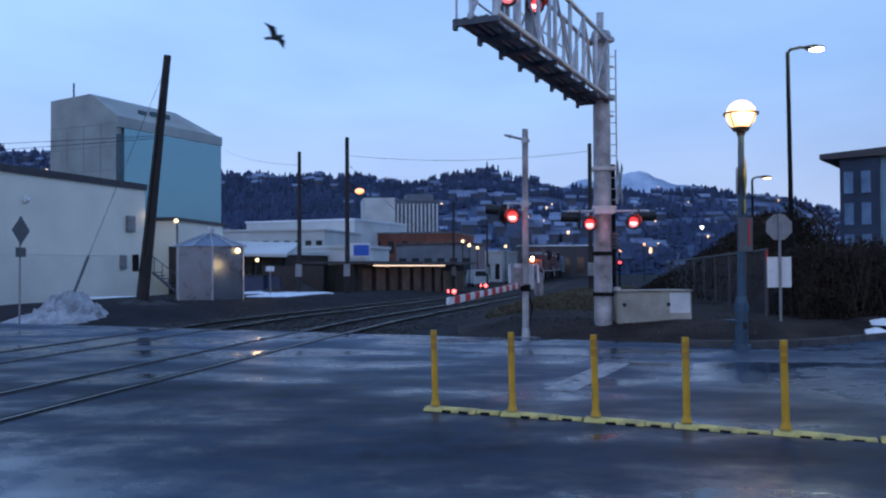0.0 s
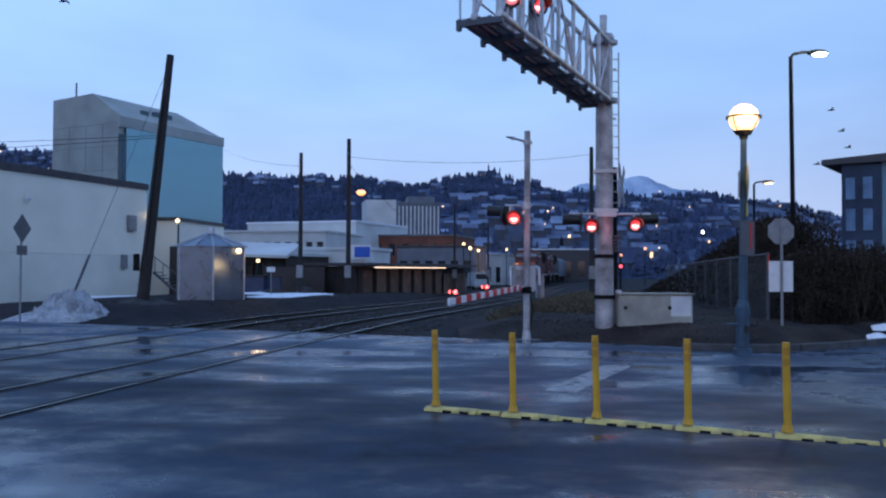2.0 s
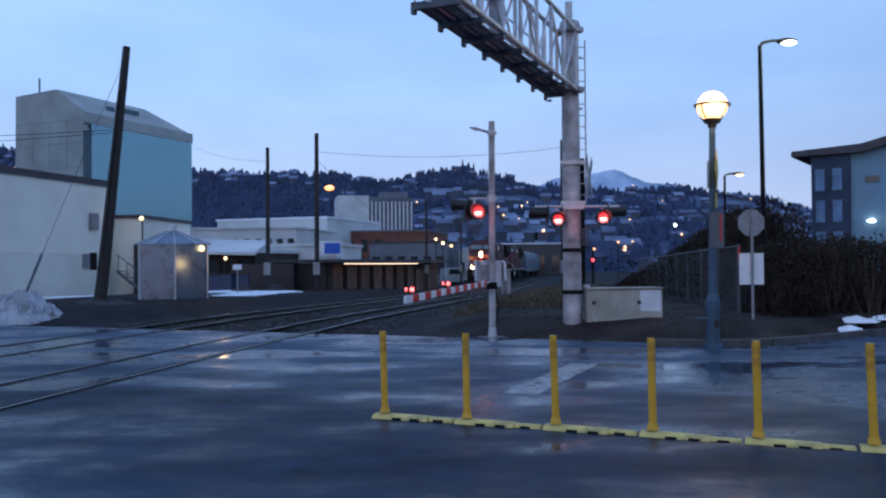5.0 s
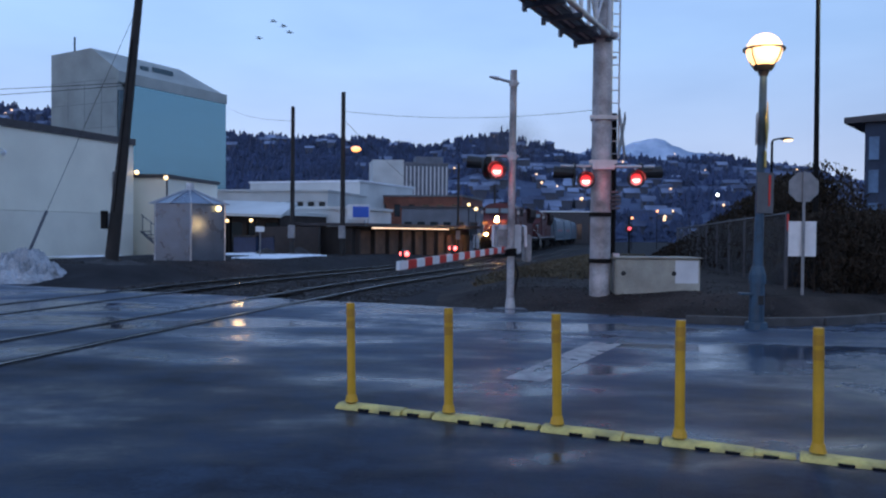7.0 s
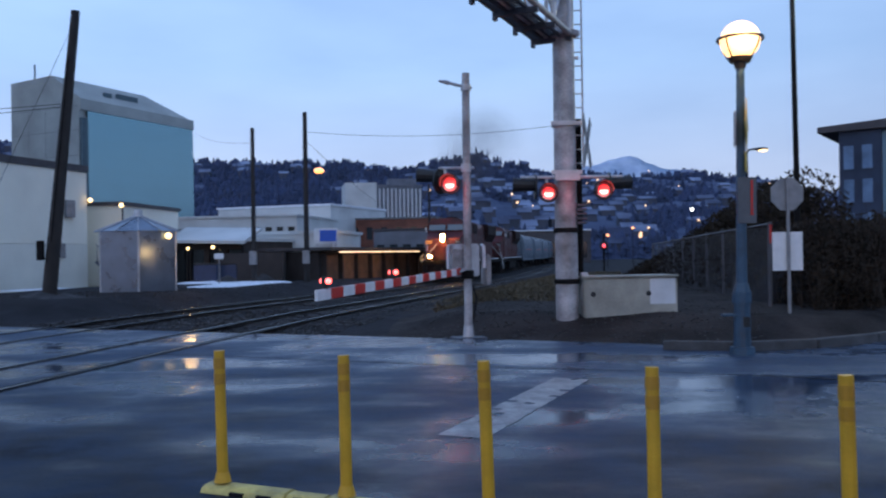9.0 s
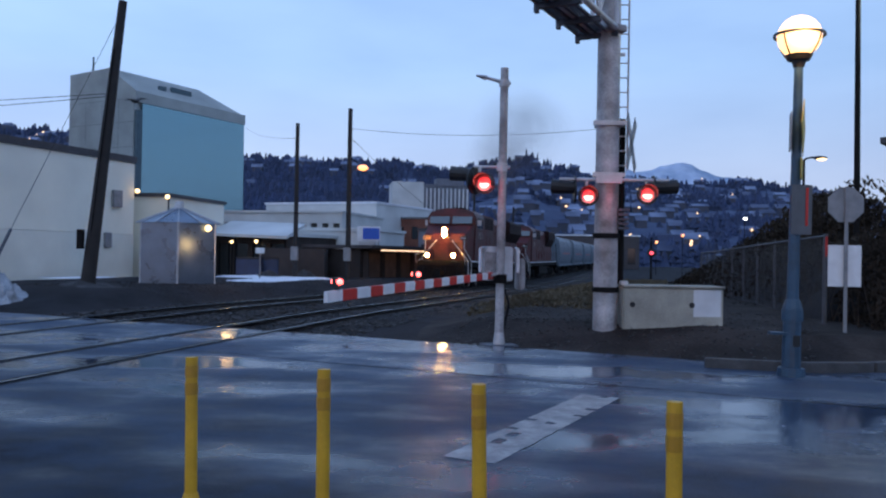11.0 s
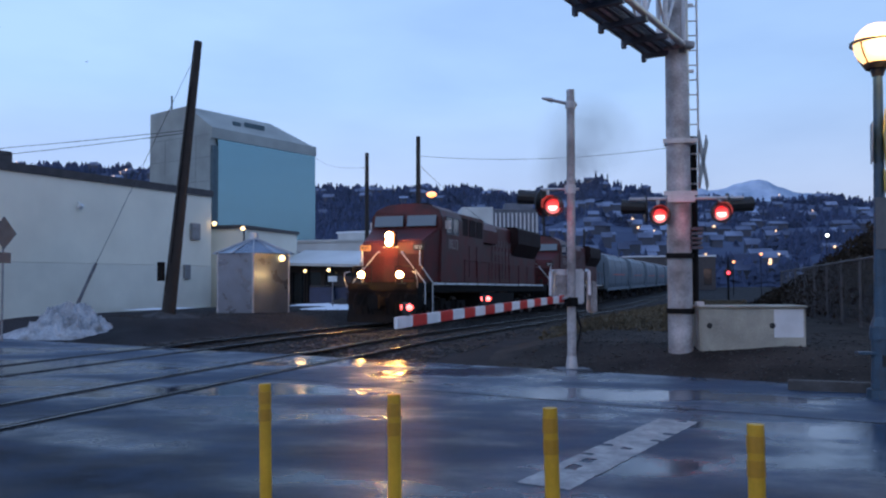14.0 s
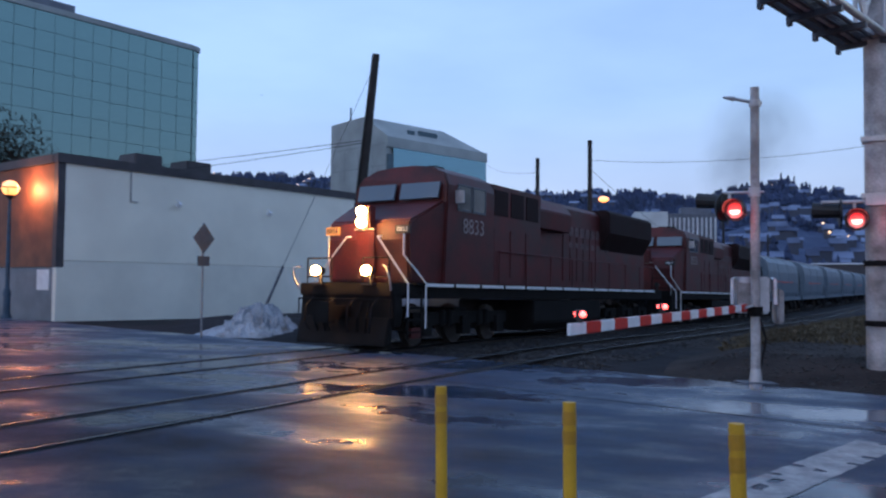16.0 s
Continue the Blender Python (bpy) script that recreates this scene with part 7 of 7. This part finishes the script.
def hopper_car():
    t = thing("hopper_car", "pale grey covered hopper wagon with curved sides", "hopper wagon", "hopper wagons")
    L = 16.8
    bm = bmesh.new()
    prof = [(-1.25, 1.15), (1.25, 1.15), (1.45, 1.7), (1.52, 2.5), (1.50, 3.3), (1.38, 3.95), (1.05, 4.3), (0.5, 4.45), (-0.5, 4.45), (-1.05, 4.3), (-1.38, 3.95), (-1.50, 3.3), (-1.52, 2.5), (-1.45, 1.7)]
    add_extrude(bm, prof, 1.6, L - 1.6)
    part("hopper_body", bm, M["hopper"], t, bevel=0.03)
    for y in (1.6, 5.9, 10.3, L - 1.7):
        bm = bmesh.new()
        add_extrude(bm, [(x * 1.012, z * 1.004) for x, z in prof], y - 0.06, y + 0.06)
        part("body_rib", bm, M["hopper"], t)
    box_part("centre_sill", (0, L / 2, 0.98), (0.7, L - 0.6, 0.34), M["locodark"], t)
    for sx in (-1, 1):
        box_part("side_sill", (sx * 1.46, L / 2, 1.22), (0.1, L - 1.2, 0.28), M["hopper"], t, 0, 0.01)
        box_part("red_band", (sx * 1.525, L / 2, 2.55), (0.016, 8.0, 0.10), M["stripe"], t)
        for y in (0.5, L - 0.5):
            bm = bmesh.new()
            for k in range(7):
                add_box(bm, (sx * 1.35, y, 1.1 + 0.45 * k), (0.35, 0.03, 0.03))
            add_rod(bm, (sx * 1.5, y, 1.0), (sx * 1.5, y, 4.1), 0.02, seg=6)
            part("end_ladder", bm, M["hopper"], t)
    for i in range(3):
        y = 4.1 + 4.3 * i
        bm = bmesh.new()
        add_extrude(bm, [(-1.2, 1.2), (1.2, 1.2), (0.5, 0.45), (-0.5, 0.45)], y - 1.0, y + 1.0)
        part("discharge_chute", bm, M["locodark"], t)
    box_part("roof_walk", (0, L / 2, 4.54), (0.7, L - 2.4, 0.06), M["steel"], t)
    for y in (0.6, L - 0.6):
        bm = bmesh.new()
        add_box(bm, (0, y, 1.15), (2.7, 1.0, 0.16))
        add_rod(bm, (-1.3, y, 1.2), (-1.0, 1.65 if y < 5 else L - 1.65, 3.8), 0.04)
        add_rod(bm, (1.3, y, 1.2), (1.0, 1.65 if y < 5 else L - 1.65, 3.8), 0.04)
        part("end_platform", bm, M["locodark"], t)
    truck(t, 2.2, 2, 1.8, 0.46)
    truck(t, L - 2.2, 2, 1.8, 0.46)
    return t



TRACK_OFF = SPACING + GAUGE / 2
TABLE = [(y, track_pt(y, TRACK_OFF)[0]) for y in np.arange(-20, 420, 0.5)]
ARC = np.concatenate(([0.0], np.cumsum([(b[1] - a[1]).length for a, b in zip(TABLE, TABLE[1:])])))
YS = np.array([p.y for _, p in TABLE])      # the true y of each point
BASE = np.array([a for a, _ in TABLE])


def on_track(s):
    y = float(np.interp(s, ARC, BASE))
    p, _ = track_pt(y, TRACK_OFF)
    return Vector((p.x, p.y, 0.02 + fall(p.y)))


# the lead headlight's way along the track: seconds, y
HEAD = [(k * 1.0, 24.2 + 6.10 * (16 - k) - 0.022 * (16 - k) ** 2) for k in range(17)]


def car_rows(back, length, b0, b1):
    rows = []
    for t, y in HEAD:
        s = float(np.interp(y, YS, ARC)) - 1.2 + back
        p, q = on_track(s + b0), on_track(s + b1)
        d = (q - p).normalized()
        o = p - d * b0
        yaw = math.degrees(math.atan2(-d.x, d.y))
        pitch = math.degrees(math.asin(d.z))
        rows.append((t, pose(o.x, o.y, o.z, 0, 0, yaw) @ pose(0, 0, 0, pitch, 0, 0)))
    return rows


TRAIN = [(locomotive(True), 0.0, 22.3, 4.5, 18.0)]
TRAIN.append((locomotive(False), 22.5, 22.3, 4.5, 18.0))
first = hopper_car()
TRAIN.append((first, 45.2, 16.8, 2.2, 14.6))
for i in range(1, 6):
    TRAIN.append((copy_thing(first, Matrix()), 45.2 + 17.1 * i, 16.8, 2.2, 14.6))


def smoke_material():
    """Thin exhaust haze, densest in the middle of its puff."""
    m, n, l, b = nodes_of("exhaust_haze")
    co, ln, no = n.new("ShaderNodeTexCoord"), n.new("ShaderNodeVectorMath"), n.new("ShaderNodeTexNoise")
    mp = n.new("ShaderNodeMapping")
    mp.inputs["Scale"].default_value = (1, 0, 1)
    ln.operation = "LENGTH"
    no.inputs["Scale"].default_value, no.inputs["Detail"].default_value = 1.6, 4
    l.new(co.outputs["Object"], mp.inputs[0])
    l.new(mp.outputs[0], ln.inputs[0])
    l.new(co.outputs["Object"], no.inputs["Vector"])
    r = n.new("ShaderNodeMapRange")
    r.interpolation_type = "SMOOTHSTEP"
    for k, v in (("From Min", 1.0), ("From Max", 0.1), ("To Min", 0.0), ("To Max", 0.38)):
        r.inputs[k].default_value = v
    l.new(ln.outputs["Value"], r.inputs["Value"])
    mu = n.new("ShaderNodeMath")
    mu.operation = "MULTIPLY"
    l.new(r.outputs[0], mu.inputs[0])
    l.new(no.outputs[0], mu.inputs[1])
    l.new(mu.outputs[0], b.inputs["Alpha"])
    b.inputs["Base Color"].default_value = (0.10, 0.09, 0.08, 1)
    b.inputs["Roughness"].default_value = 1.0
    return m


M["smoke"] = smoke_material()


def smoke():
    t = thing("exhaust_smoke", "faint brown haze of diesel exhaust above the train", "smoke", kind="stuff")
    for x, z, sx, sz in ((0, 0, 3.6, 3.2), (-1.2, -2.2, 2.6, 2.6)):
        bm = bmesh.new()
        add_ball(bm, (0, 0, 0), 1.0, seg=24)
        ob = part("smoke_puff", bm, M["smoke"], t, smooth=True)
        ob.matrix_basis = Matrix.Translation((x, 0, z)) @ Matrix.Diagonal((sx, 1.5, sz, 1))
    return t


SMOKE = smoke()
SMOKE_ROWS = [(0, pose(9, 92, 5)), (6, pose(5.6, 72, 8.0)), (9, pose(4.6, 60, 9.2)), (12, pose(3.9, 55, 9.6)), (14, pose(3.9, 55, 10.2)), (16, pose(3.2, 55, 10.6))]


# ---- birds ----
def bird(size):
    t = thing("bird", "small dark bird in flight with spread wings", "bird", "birds")
    bm = bmesh.new()
    add_ball(bm, (0, 0, 0), 0.09 * size, 1, 2.6, 0.9, 10)
    add_ball(bm, (0, -0.22 * size, 0.02 * size), 0.06 * size, seg=8)
    add_box(bm, (0, 0.28 * size, 0), (0.10 * size, 0.2 * size, 0.02 * size))
    part("body", bm, M["bird"], t, smooth=True)
    for sx in (-1, 1):
        bm = bmesh.new()
        pts = [(0.05, -0.08, 0.02), (0.3, -0.14, 0.12), (0.62, 0.05, 0.06), (0.3, 0.08, 0.1), (0.05, 0.12, 0.02)]
        up = [bm.verts.new((sx * x * size, y * size, z * size + 0.01 * size)) for x, y, z in pts]
        dn = [bm.verts.new((sx * x * size, y * size, z * size - 0.01 * size)) for x, y, z in pts]
        bm.faces.new(up)
        bm.faces.new(dn[::-1])
        for i in range(5):
            j = (i + 1) % 5
            bm.faces.new((up[i], dn[i], dn[j], up[j]))
        part("wing", bm, M["bird"], t)
    return t


BIRDS = []


def add_bird(size, rows):
    BIRDS.append((bird(size), rows))


add_bird(0.75, [(0, pose(-3.75, 18.9, 7.1, 0, 25, 70)), (1, pose(-12, 30, 11, 0, 10, 70)), (8, pose(-60, 120, 45, 0, 0, 50)), (16, pose(-160, 260, 70, 0, 0, 50))])
add_bird(1.0, [(0, pose(-60, 60, 30, 0, 0, -120)), (9, pose(-30, 42, 16, 0, 0, -120)), (12, pose(-10.2, 38.9, 6.6, 0, 20, -100)), (13.0, pose(-16.2, 38, 8.1, 0, -25, 80)), (13.5, pose(-24, 40, 9.4, 0, 0, 80)), (16, pose(-60, 60, 22, 0, 0, 80))])
for k, (dx, dz) in enumerate(((0, 0), (1.0, -1.9), (1.6, -3.4), (-1.4, -5.0))):
    add_bird(1.0, [(0, pose(46 + dx, 80, 18 + dz, 0, 0, 90)), (1.5, pose(41.5 + dx, 78, 16.5 + dz, 0, 10, 90)), (3.5, pose(21.9 + dx, 80, 21 + dz, 0, 0, 90)), (6.2, pose(1.5 + dx, 82, 21 + dz * 0.4, 0, 0, 90)),
                   (7.6, pose(-34 + dx, 84, 24 + dz * 0.4, 0, 0, 90)), (16, pose(-190 + dx, 110, 60 + dz, 0, 0, 90))])

build_ties()


def motions():
    for car, back, length, b0, b1 in TRAIN:
        walk(car, car_rows(back, length, b0, b1))
    walk(SMOKE, SMOKE_ROWS)
    for ob, rows in BIRDS:
        walk(ob, rows)


motions()
